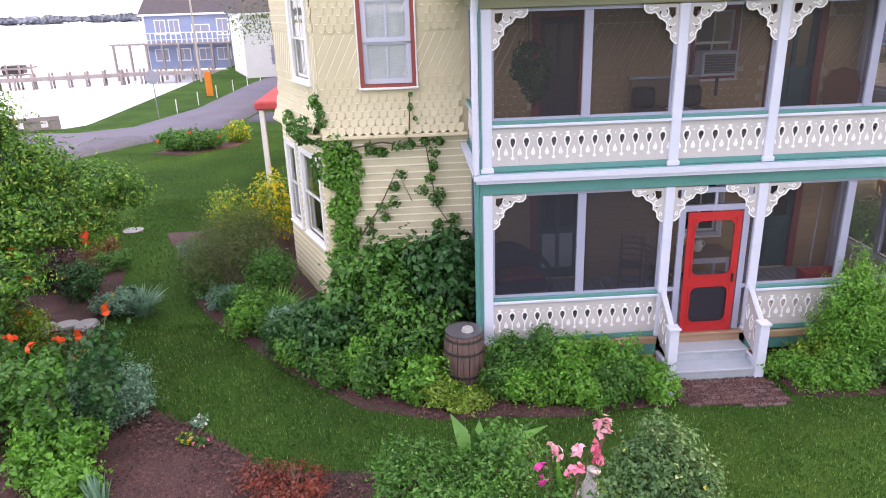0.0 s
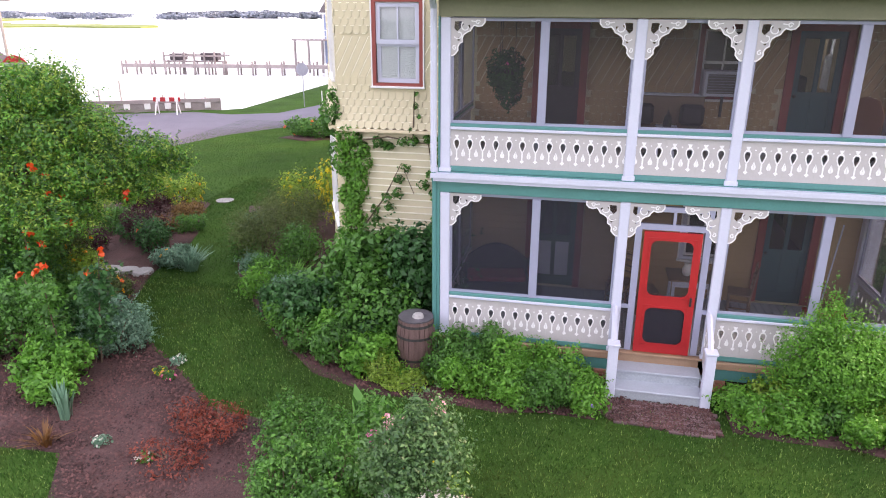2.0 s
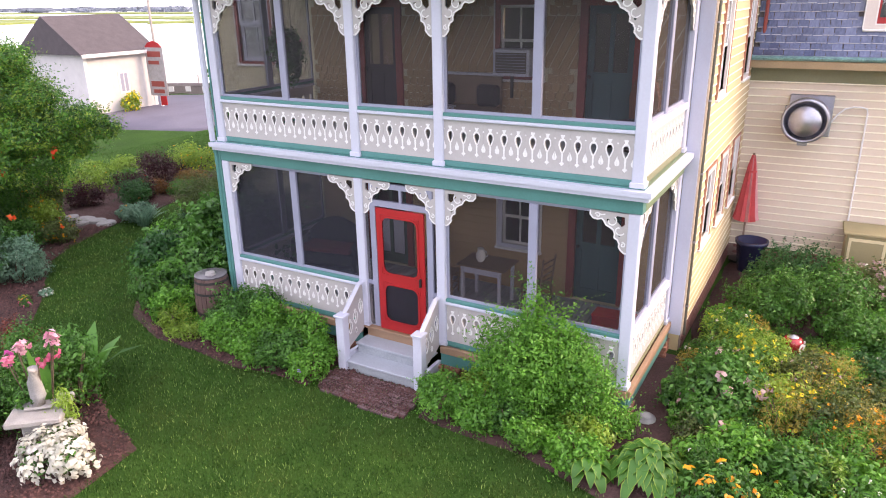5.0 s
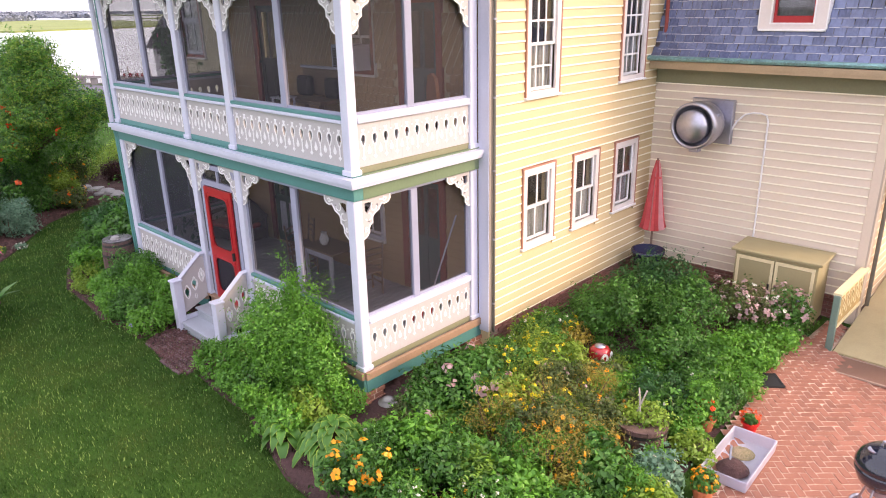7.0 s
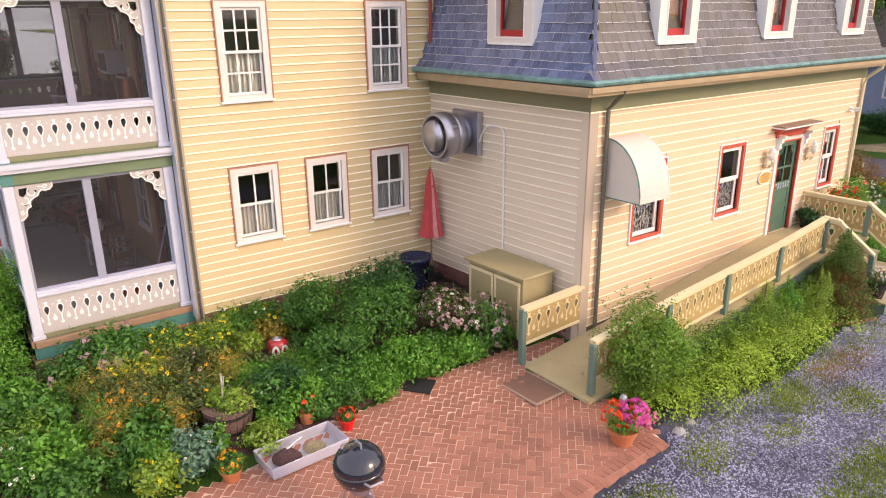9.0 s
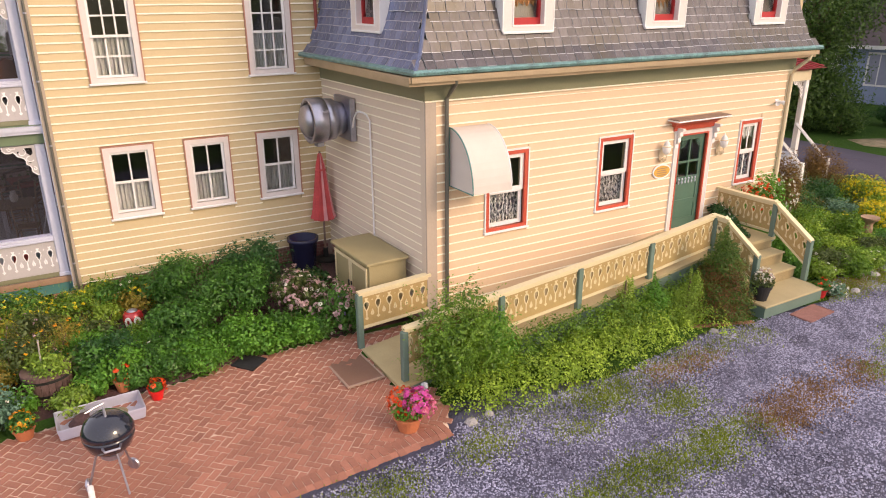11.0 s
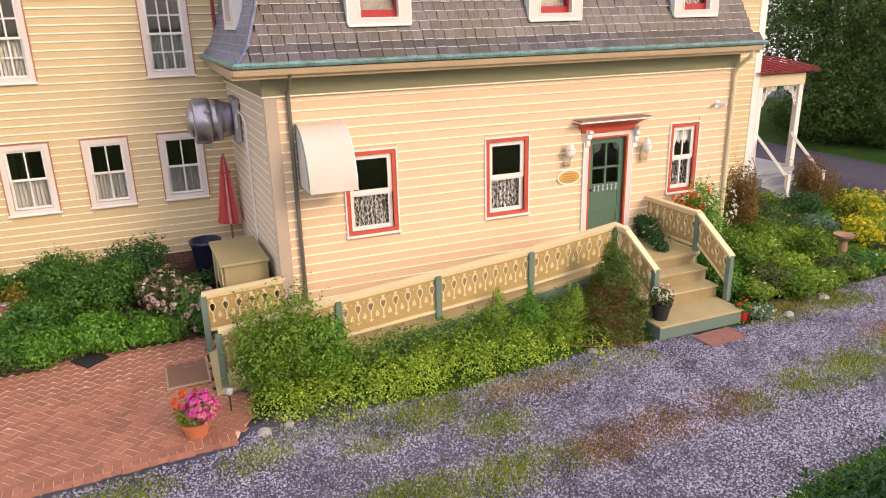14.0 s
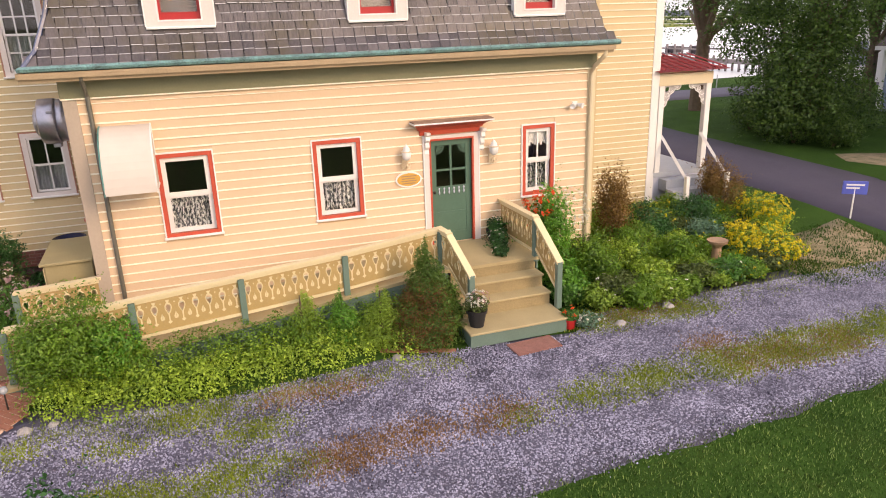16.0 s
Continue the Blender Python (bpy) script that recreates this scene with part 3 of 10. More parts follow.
tagged(ground, "mown green lawn reaching to the harbour shore", "ground", kind="structure")
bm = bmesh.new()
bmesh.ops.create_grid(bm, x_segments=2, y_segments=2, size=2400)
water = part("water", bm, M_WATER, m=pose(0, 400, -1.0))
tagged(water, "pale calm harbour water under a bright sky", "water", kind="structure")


def sheet(name, outline, lift, mat, label, category, n=0.7, wobble=0.0, seed=1, kind="structure"):
    """A patch of ground cover following the ground, with thickness, inside an outline."""
    rng = np.random.default_rng(seed)
    pts = []
    for i, p in enumerate(outline):
        q = outline[(i + 1) % len(outline)]
        d = math.hypot(q[0] - p[0], q[1] - p[1])
        k = max(1, int(d / n))
        for s in range(k):
            f = s / k
            pts.append((p[0] + (q[0] - p[0]) * f + wobble * rng.normal(), p[1] + (q[1] - p[1]) * f + wobble * rng.normal()))
    bm = bmesh.new()
    vs = [bm.verts.new((x, y, 0)) for x, y in pts]
    for i in range(len(vs)):
        bm.edges.new((vs[i], vs[(i + 1) % len(vs)]))
    bmesh.ops.triangle_fill(bm, edges=bm.edges[:], use_beauty=True, normal=(0, 0, 1))
    bmesh.ops.subdivide_edges(bm, edges=[e for e in bm.edges if e.calc_length() > 1.2], cuts=2, use_grid_fill=True)
    bmesh.ops.triangulate(bm, faces=bm.faces[:])
    for v in bm.verts:
        inner = 1.0 if not v.is_boundary else 0.0
        v.co.z = ground_z(v.co.x, v.co.y) + lift * (0.25 + 0.75 * inner) + (0.25 * lift * rng.normal() if inner else 0)
    ex = bmesh.ops.extrude_edge_only(bm, edges=[e for e in bm.edges if e.is_boundary])
    bmesh.ops.translate(bm, vec=(0, 0, -lift - 0.1), verts=[v for v in ex["geom"] if isinstance(v, bmesh.types.BMVert)])
    bmesh.ops.recalc_face_normals(bm, faces=bm.faces[:])
    return tagged(part(name, bm, mat, smooth=True), label, category, kind=kind)


sheet("mulch_bed", [(-7.9, 8.4), (-6.8, 6.2), (-6.15, 4.4), (-5.45, 3.0), (-4.75, 2.05), (-3.9, 1.05), (-2.9, -0.2), (-2.0, -0.75), (-0.95, -1.25), (1.0, -1.34), (2.45, -1.32), (2.45, 2.5), (-2.6, 2.5), (-4.2, 8.6)], 0.05, M_MULCH, "dark mulched flower bed along the porch", "flower bed", wobble=0.05)
sheet("mulch_bed", [(4.4, 2.4), (4.4, -1.2), (6.0, -1.3), (7.6, -1.72), (9.2, -1.9), (10.6, -0.6), (11.0, 1.6), (11.0, 3.4), (10.8, 5.5), (10.9, 6.8), (10.9, 7.6), (7.35, 7.6), (7.3, 2.3)], 0.05, M_MULCH, "dark mulched garden bed at the house corner", "flower bed", wobble=0.05, seed=2)
sheet("mulch_bed", [(-5.2, -0.6), (-4.4, -1.2), (-3.2, -2.2), (-2.3, -2.5), (-1.2, -2.4), (0.6, -3.3), (1.5, -3.6), (1.6, -4.6), (0.6, -6.5), (-2.5, -6.5), (-4.0, -4.6), (-4.7, -3.7), (-6.6, -3.6), (-9, -2), (-12.6, 1.5), (-13.2, 4.5), (-12.2, 8.2), (-10.4, 9.2), (-9.2, 8.4), (-8.4, 6.6), (-7.75, 4.9), (-7.4, 2.6), (-6.95, 1.0), (-6.2, 0.2)], 0.05, M_MULCH, "reddish brown mulched bed beside the lawn path", "flower bed", wobble=0.06, seed=3)
sheet("gravel_drive", [(15.2, -12), (14.56, -2.5), (13.97, 6.45), (13.55, 6.75), (13.6, 7.4), (14.15, 9.6), (13.9, 12.4), (14.1, 14.0), (14.2, 15.3), (13.62, 16.2), (13.5, 17.5), (13.3, 19.2), (13.25, 21.0), (13.3, 23.4), (14.6, 25.2), (17.2, 24.5), (17.2, 19.0), (17.7, 13.0), (18.4, 10.0), (19.5, 4.0), (20, -12)], 0.008, M_GRAVEL, "grey gravel drive with worn weedy strips", "drive", wobble=0.08, seed=4)
sheet("road", [(-60, -4), (-30, 9.4), (-16.4, 13.6), (-14.6, 19.6), (-13.2, 21.8), (-10.4, 25.2), (-9.6, 29.0), (-9.2, 39), (-9.0, 58), (-11.6, 58), (-12.9, 44.5), (-13.5, 33), (-15.2, 26.8), (-17.5, 25.6), (-20.0, 26.0), (-30, 21.2), (-60, 6.2)], 0.012, M_PALEROAD, "grey asphalt harbour road", "road", n=2.5)
sheet("road", [(70, 5.0), (30, 18.6), (16, 23.4), (12.1, 24.75), (9.4, 24.5), (7.8, 24.3), (4.0, 24.6), (0.0, 25.2), (-4.0, 26.0), (-9.6, 26.8), (-9.4, 30.2), (-4.0, 28.9), (-0.8, 28.54), (1.4, 28.54), (4.1, 28.45), (8.8, 28.28), (14, 27.4), (32, 22.6), (70, 10.0)], 0.012, M_ASPHALT, "grey asphalt street behind the garden", "road", n=2.5, seed=6)
sheet("path", [(5.8, 30.2), (6.8, 29.5), (9.0, 30.3), (9.0, 32.4), (6.6, 32.4)], 0.015, M_DIRT, "bare earth beside the street", "bare earth", wobble=0.08, seed=8)
sheet("path", [(11.6, 22.4), (13.3, 20.7), (14.2, 20.6), (13.7, 23.3), (12.6, 24.3), (11.2, 24.4)], 0.015, M_DIRT, "bare sandy earth beside the drive", "bare earth", wobble=0.08, seed=7)


# ---- walls with siding, shingles, openings ----
def slab(bm, u0, u1, z0, z1, holes, y0, y1):
    """One wall of even thickness with its openings cut through."""
    cut = [[(h[0], h[2]), (h[1], h[2]), (h[1], h[3]), (h[0], h[3])] for h in holes]
    plate([(u0, z0), (u1, z0), (u1, z1), (u0, z1)], cut, y1 - y0, 0, bm, y0)


def board_mesh(name, expo, mat, edge):
    """A bevelled clapboard one metre long, thick at its lower edge, with a bright line painted on the lip."""
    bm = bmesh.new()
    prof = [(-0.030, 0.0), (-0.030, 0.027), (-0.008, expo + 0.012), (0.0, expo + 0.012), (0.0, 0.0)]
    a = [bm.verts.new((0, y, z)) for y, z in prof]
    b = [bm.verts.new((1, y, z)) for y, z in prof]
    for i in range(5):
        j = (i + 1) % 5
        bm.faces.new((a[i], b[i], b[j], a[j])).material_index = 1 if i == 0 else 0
    bm.faces.new(a)
    bm.faces.new(b[::-1])
    bmesh.ops.recalc_face_normals(bm, faces=bm.faces[:])
    return as_mesh(name, bm, [mat, edge])


BOARD_LATER = []


def clapboards(parent, me, u0, u1, z0, z1, holes, expo):
    BOARD_LATER.append((parent, me, u0, u1, z0, z1, holes, expo))


def lay_boards(parent, me, u0, u1, z0, z1, holes, expo):
    z = z0
    while z < z1 - 0.02:
        top = min(z + expo, z1)
        cuts = sorted((h[0], h[1]) for h in holes if min(h[3], top) - max(h[2], z) > expo * 0.35)
        u = u0
        runs = []
        for c in cuts:
            if c[0] > u + 0.01:
                runs.append((u, c[0]))
            u = max(u, c[1])
        if u1 > u + 0.01:
            runs.append((u, u1))
        for a, b in runs:
            m = pose(a, 0, z) @ Matrix.Diagonal((b - a, 1, (top - z) / expo if top - z < expo else 1, 1))
            piece("clapboard", me, parent, m)
        z += expo


def shingle_mesh(name, w, h, mat, slant=0.0, t=0.012, nick=0.2, edge=None):
    """A tapered shingle or slate with clipped lower corners."""
    bm = bmesh.new()
    out = [(-w / 2 + nick * w, 0), (w / 2 - nick * w, 0), (w / 2, nick * w), (w / 2 + slant, h), (-w / 2 + slant, h), (-w / 2, nick * w)]
    f = [bm.verts.new((x, -t - (0.004 if z < 0.03 else 0), z)) for x, z in out]
    b = [bm.verts.new((x, 0, z)) for x, z in out]
    bm.faces.new(f)
    for i in range(len(out)):
        j = (i + 1) % len(out)
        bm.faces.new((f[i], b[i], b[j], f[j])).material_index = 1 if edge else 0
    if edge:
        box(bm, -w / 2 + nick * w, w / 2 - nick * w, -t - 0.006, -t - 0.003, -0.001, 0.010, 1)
    bmesh.ops.recalc_face_normals(bm, faces=bm.faces[:])
    return as_mesh(name, bm, [mat, edge] if edge else mat)


M_RUSSET = material("russet_edge_paint", (0.42, 0.20, 0.14), 0.6)


def window(parent, u0, u1, z0, z1, casing, cols, rows_up, rows_low, curtain=1.0, m=None, cw=0.10, rim=True, sash_mat=None, open_up=0.0, lace=False, s=0.045):
    """A sash window given by the outside of its casing, in wall coordinates (x along, -y out)."""
    sash_mat = sash_mat or M_WHITE
    bm = bmesh.new()
    for d in ((u0, u0 + cw, -0.045, 0.10, z0, z1), (u1 - cw, u1, -0.045, 0.10, z0, z1), (u0 + cw, u1 - cw, -0.045, 0.10, z1 - cw, z1), (u0 + cw, u1 - cw, -0.045, 0.10, z0, z0 + cw * 0.8)):
        box(bm, *d)
    win = part("window", bm, casing, parent, m=m)
    if rim:
        e = 0.024
        for d in ((u0 - e, u0, -0.055, 0.0, z0, z1 + e), (u1, u1 + e, -0.055, 0.0, z0, z1 + e), (u0, u1, -0.055, 0.0, z1, z1 + e)):
            part("casing_edge", boxes(d), M_RUSSET if casing is M_CASING else M_WHITE, win, "russet edge moulding" if casing is M_CASING else "white edge moulding")
    part("sill", boxes((u0 - 0.04, u1 + 0.04, -0.085, 0.0, z0 - 0.04, z0), bevel=0.008), M_WHITE, win, "white sloping sill")
    a, b, c, d = u0 + cw, u1 - cw, z0 + cw * 0.8, z1 - cw
    mid = (c + d) / 2
    for k, (lo, hi, y, nr) in enumerate(((c, mid + 0.02, 0.035, rows_low), (mid - 0.02, d, 0.0, rows_up))):
        bm = boxes((a, a + s, y, y + 0.03, lo, hi), (b - s, b, y, y + 0.03, lo, hi), (a + s, b - s, y, y + 0.03, hi - s, hi), (a + s, b - s, y, y + 0.03, lo, lo + s))
        W, H = (b - a - 2 * s), (hi - lo - 2 * s)
        for i in range(1, cols):
            x = a + s + W * i / cols
            box(bm, x - 0.015, x + 0.015, y + 0.004, y + 0.026, lo + s, hi - s)
        for j in range(1, nr):
            z = lo + s + H * j / nr
            box(bm, a + s, b - s, y + 0.005, y + 0.025, z - 0.015, z + 0.015)
        part("upper_sash" if k else "lower_sash", bm, sash_mat, win, "white painted sash")
        for i in range(cols):
            for j in range(nr):
                x0, x1 = a + s + W * i / cols, a + s + W * (i + 1) / cols
                q0, q1 = lo + s + H * j / nr, lo + s + H * (j + 1) / nr
                pane = part("pane", boxes((x0, x1, y + 0.012, y + 0.016, q0, q1)), M_GLASS, win)
                pane.visible_shadow = False
    if curtain:
        bm = bmesh.new()
        k = 28
        top = c + (d - c) * 0.5 * curtain
        pts = [(a + (b - a) * i / k, 0.11 + 0.018 * math.sin(i * 2.1)) for i in range(k + 1)]
        lo = [bm.verts.new((x, y, c)) for x, y in pts]
        hi = [bm.verts.new((x, y, top + (0.02 * math.sin(i * 1.9) if lace else 0))) for i, (x, y) in enumerate(pts)]
        for i in range(k):
            bm.faces.new((lo[i], lo[i + 1], hi[i + 1], hi[i]))
        bmesh.ops.solidify(bm, geom=bm.faces[:], thickness=0.006)
        part("curtain", bm, M_LACE if lace else M_CURTAIN, win, "white lace curtain" if lace else "gathered white curtain")
    return (a, b, c, d)


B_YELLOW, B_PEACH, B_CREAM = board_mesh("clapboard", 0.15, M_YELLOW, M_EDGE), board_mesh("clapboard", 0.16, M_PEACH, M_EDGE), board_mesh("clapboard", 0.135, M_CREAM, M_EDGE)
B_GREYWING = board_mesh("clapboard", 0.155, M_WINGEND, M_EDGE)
B_PORCH = board_mesh("clapboard", 0.14, M_PORCHWALL, M_PORCHWALL)

# the house: one thing, its walls, windows, doors and roofs are parts
house = thing("house", "yellow clapboard Victorian house with red trim", "house")
R90 = lambda x, y=0.0: pose(x, y, 0, 0, 0, 90)

# yellow side wall, x = 7.24, along y from 2.50 to 7.70
YW = R90(7.24)
y_wins = []
for a, b in ((3.34, 4.21), (4.78, 5.61), (6.18, 7.03)):
    y_wins.append(window(house, a, b, 1.53, 2.87, M_CASING, 2, 1, 1, 1.0, YW))
for a, b in ((3.36, 4.24), (6.18, 7.06)):
    y_wins.append(window(house, a, b, 4.02, 5.62, M_CASING, 3, 2, 2, 1.0, YW))
bm = bmesh.new()
slab(bm, 2.50, 7.85, -0.30, 7.0, y_wins, 0.0, 0.16)
wall_y = part("wall", bm, M_YELLOW, house, "yellow clapboard side wall", m=YW)
cas = [(3.34, 4.21, 1.50, 2.87), (4.78, 5.61, 1.50, 2.87), (6.18, 7.03, 1.50, 2.87), (3.36, 4.24, 3.98, 5.62), (6.18, 7.06, 3.98, 5.62)]
clapboards(wall_y, B_YELLOW, 2.62, 7.70, 0.36, 7.0, cas, 0.15)
part("corner_board", boxes((2.48, 2.62, -0.04, 0.02, 0.30, 7.0), bevel=0.006), M_CORNER, house, "grey beige corner board", m=YW)
found_y = part("foundation", boxes((2.55, 7.70, -0.02, 0.0, -0.3, 0.355)), M_JOINT, house, "dark brick foundation", m=YW)

# wing front wall, y = 7.70, from x = 7.30 to 11.38
WF = pose(7.30, 7.66, 0, 0, 0, 1.97) @ pose(-7.30, 0, 0)
bm = bmesh.new()
slab(bm, 7.20, 11.38, -0.35, 4.2, [], 0.0, 0.16)
wall_wf = part("wall", bm, M_TRIM, house, "shaded clapboard end wall of the wing", m=WF)
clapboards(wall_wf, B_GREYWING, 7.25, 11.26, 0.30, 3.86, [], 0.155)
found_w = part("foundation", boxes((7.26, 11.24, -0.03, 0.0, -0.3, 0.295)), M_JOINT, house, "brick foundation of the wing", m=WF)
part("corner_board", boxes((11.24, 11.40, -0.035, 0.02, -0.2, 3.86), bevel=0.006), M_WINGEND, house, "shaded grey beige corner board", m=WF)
part("frieze_board", boxes((7.26, 11.42, -0.05, 0.0, 3.86, 4.22), bevel=0.006), M_OLIVE, house, "olive green frieze board", m=WF)

# wing side wall with the green door, x = 11.38, along y from 7.70 to 17.15
PW = R90(11.38)
p_wins = []
p_cas = [(8.96, 9.86, 1.47, 2.90), (11.55, 12.41, 1.47, 2.90), (15.62, 16.31, 1.47, 2.86)]
for i, (a, b, c, d) in enumerate(p_cas):
    p_wins.append(window(house, a, b, c, d, M_REDTRIM, 1 if i < 2 else 2, 1, 1, 1.0, PW, lace=True, cw=0.07, s=0.075))
bm = bmesh.new()
for k in range(12):
    box(bm, 15.72 + 0.041 * k, 15.762 + 0.041 * k, 0.07 + 0.008 * (k % 2), 0.08 + 0.008 * (k % 2), 2.50 - 0.03 * (k % 3), 2.78)
part("valance", bm, M_CURTAIN, house, "white pleated window valance", m=PW)
gd = (13.74, 14.56, 0.70, 2.72)
bm = bmesh.new()
slab(bm, 7.80, 17.15, -0.4, 4.22, p_wins + [gd], 0.0, 0.16)
wall_p = part("wall", bm, M_PEACH, house, "peach clapboard side wall of the wing", m=PW)
clapboards(wall_p, B_PEACH, 7.97, 17.02, 0.10, 3.86, [(a - 0.02, b + 0.02, c - 0.03, d + 0.02) for a, b, c, d in p_cas] + [(13.60, 14.72, 0.5, 2.95)], 0.16)
part("corner_board", boxes((7.765, 7.97, -0.04, 0.0, -0.25, 3.86), bevel=0.006), M_CORNER, house, m=PW)
part("corner_board", boxes((17.02, 17.19, -0.04, 0.02, -0.25, 3.86), bevel=0.006), M_TRIM, house, m=PW)
part("frieze_board", boxes((7.745, 17.2, -0.055, 0.0, 3.865, 4.22), bevel=0.006), M_OLIVE, house, "olive green frieze board", m=PW)
part("foundation", boxes((7.93, 17.0, -0.02, 0.0, -0.35, 0.095)), M_FOUND, house, m=PW)

# eaves, gutters and the slate mansard of the wing
E0 = 0.42
bm = boxes((7.22, 11.38 + E0, 7.74 - E0, 7.75, 4.222, 4.285), (11.30, 11.38 + E0, 7.75, 17.35, 4.222, 4.285))
part("soffit", bm, M_TRIM, house, "cream painted soffit")
gx, gy = 11.38 + E0 - 0.02, 7.70 - E0 + 0.02
bm = bmesh.new()
prof = [(-0.07, 0.12), (0.05, 0.105), (0.085, 0.075), (0.075, 0.035), (0.0, 0.015), (-0.07, 0.02)]
path = [(7.26, gy - 0.04, 0, -1), (gx, gy + 0.1, 1, -1), (gx, 17.45, 1, 0)]
rows = []
for px, py, ox, oy in path:
    rows.append([bm.verts.new((px + ox * d, py + oy * d, 4.295 + h)) for d, h in prof])
for a, b in zip(rows, rows[1:]):
    for i in range(len(prof)):
        j = (i + 1) % len(prof)
        bm.faces.new((a[i], b[i], b[j], a[j]))
bm.faces.new(rows[0])
bm.faces.new(rows[-1][::-1])
bmesh.ops.recalc_face_normals(bm, faces=bm.faces[:])
part("gutter", bm, M_COPPER, house, "weathered green copper gutter")
M_EAVE = material("tan_eave_paint", (0.40, 0.30, 0.19), 0.55, var=0.15, scale=3, fine=40, bump=0.08)
part("eave_moulding", boxes((7.26, 11.765, 7.30, 7.36, 4.165, 4.221), (11.705, 11.765, 7.36, 17.35, 4.165, 4.221)), M_EAVE, house, "tan moulding below the gutter")
part("fascia", boxes((7.26, 11.80, 7.285, 7.32, 4.222, 4.31), (11.801, 11.83, 7.32, 17.36, 4.222, 4.31)), M_EAVE, house, "tan fascia behind the gutter")
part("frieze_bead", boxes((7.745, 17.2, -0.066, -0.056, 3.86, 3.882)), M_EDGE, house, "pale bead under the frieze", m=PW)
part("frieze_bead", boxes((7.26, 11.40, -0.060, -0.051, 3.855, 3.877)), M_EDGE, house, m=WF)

# mansard faces: profile of (outward offset from the wall, height)
MANS = [(0.40, 4.37), (0.21, 4.62), (0.02, 5.12), (-0.12, 5.70), (-0.22, 6.40)]


def mansard_strip(bm, corner):
    rows = []
    for o, z in MANS:
        o -= 0.03
        rows.append([bm.verts.new((7.25, 7.66 - o, z)), bm.verts.new((11.38 + o, 7.80 - o, z)), bm.verts.new((11.38 + o, 17.15 + max(0.0, o * 0.6), z)), bm.verts.new((7.25, 17.15, z))])
    for a, b in zip(rows, rows[1:]):
        for i in range(3):
            bm.faces.new((a[i], a[i + 1], b[i + 1], b[i]))
    bm.faces.new(rows[-1])


bm = bmesh.new()
mansard_strip(bm, None)
roof = part("roof", bm, M_SLATE, house, "slate mansard roof of the wing")


def mansard_at(s):
    """Offset, height and slope at the distance s up the mansard's curve."""
    for (o0, z0), (o1, z1) in zip(MANS, MANS[1:]):
        d = math.hypot(o1 - o0, z1 - z0)
        if s <= d:
            f = s / d
            return o0 + (o1 - o0) * f, z0 + (z1 - z0) * f, math.atan2(o0 - o1, z1 - z0)
        s -= d
    return MANS[-1][0], MANS[-1][1], 0.15


SLATE_W, SLATE_E = 0.185, 0.155
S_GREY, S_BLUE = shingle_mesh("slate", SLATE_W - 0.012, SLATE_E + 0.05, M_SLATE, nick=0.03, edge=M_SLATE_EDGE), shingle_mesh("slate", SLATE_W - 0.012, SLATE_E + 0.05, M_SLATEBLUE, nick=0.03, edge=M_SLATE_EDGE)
DORMERS = [(9.16, 10.18), (12.34, 13.36), (15.40, 16.40)]
FRONT_DORMER = (9.13, 10.20)


def lay_slates():
    rng = random.Random(5)
    rest = []
    for side in (0, 1):
        count = 0
        for r in range(13):
            o, z, sl = mansard_at(0.02 + r * SLATE_E)
            a0, a1 = (7.27, 11.36 + o) if side == 0 else (7.80 - o, 17.15 + max(0, o * 0.6))
            u = a0 + (SLATE_W * 0.5 if r % 2 else 0.0)
            u += SLATE_W * 0.5
            while u < a1 - SLATE_W * 0.3:
                doors = [FRONT_DORMER] if side == 0 else DORMERS
                if not (z > 4.86 and any(d[0] - 0.02 < u < d[1] + 0.02 for d in doors)):
                    tilt = Matrix.Rotation(-sl, 4, "X") @ Matrix.Rotation(rng.uniform(-0.02, 0.02), 4, "Y") @ Matrix.Translation((rng.uniform(-0.006, 0.006), 0, rng.uniform(-0.007, 0.007)))
                    if side == 0:
                        m = WF @ Matrix.Translation((u, -o - 0.004, z)) @ tilt
                    else:
                        m = R90(11.38 + o + 0.004) @ Matrix.Translation((u, 0, z)) @ tilt
                    if count < 300:
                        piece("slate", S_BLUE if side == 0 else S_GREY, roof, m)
                        count += 1
                    else:
                        rest.append(m)
                u += SLATE_W
    if rest:
        bm = bmesh.new()
        for m in rest:
            n0 = len(bm.verts)
            bm.from_mesh(S_GREY)
            bm.verts.ensure_lookup_table()
            for v in bm.verts[n0:]:
                v.co = m @ v.co
        tagged(part("slate_field", bm, [M_SLATE, M_SLATE_EDGE], roof), kind="stuff")
    hip = [(11.38 + o + 0.012, 7.80 - o - 0.012, z) for o, z in MANS]
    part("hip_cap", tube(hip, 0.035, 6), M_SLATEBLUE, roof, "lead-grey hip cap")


M_ORANGECLOTH = material("orange_tan_cloth", (0.52, 0.25, 0.10), 0.9, var=0.3, scale=9, fine=70, bump=0.3)


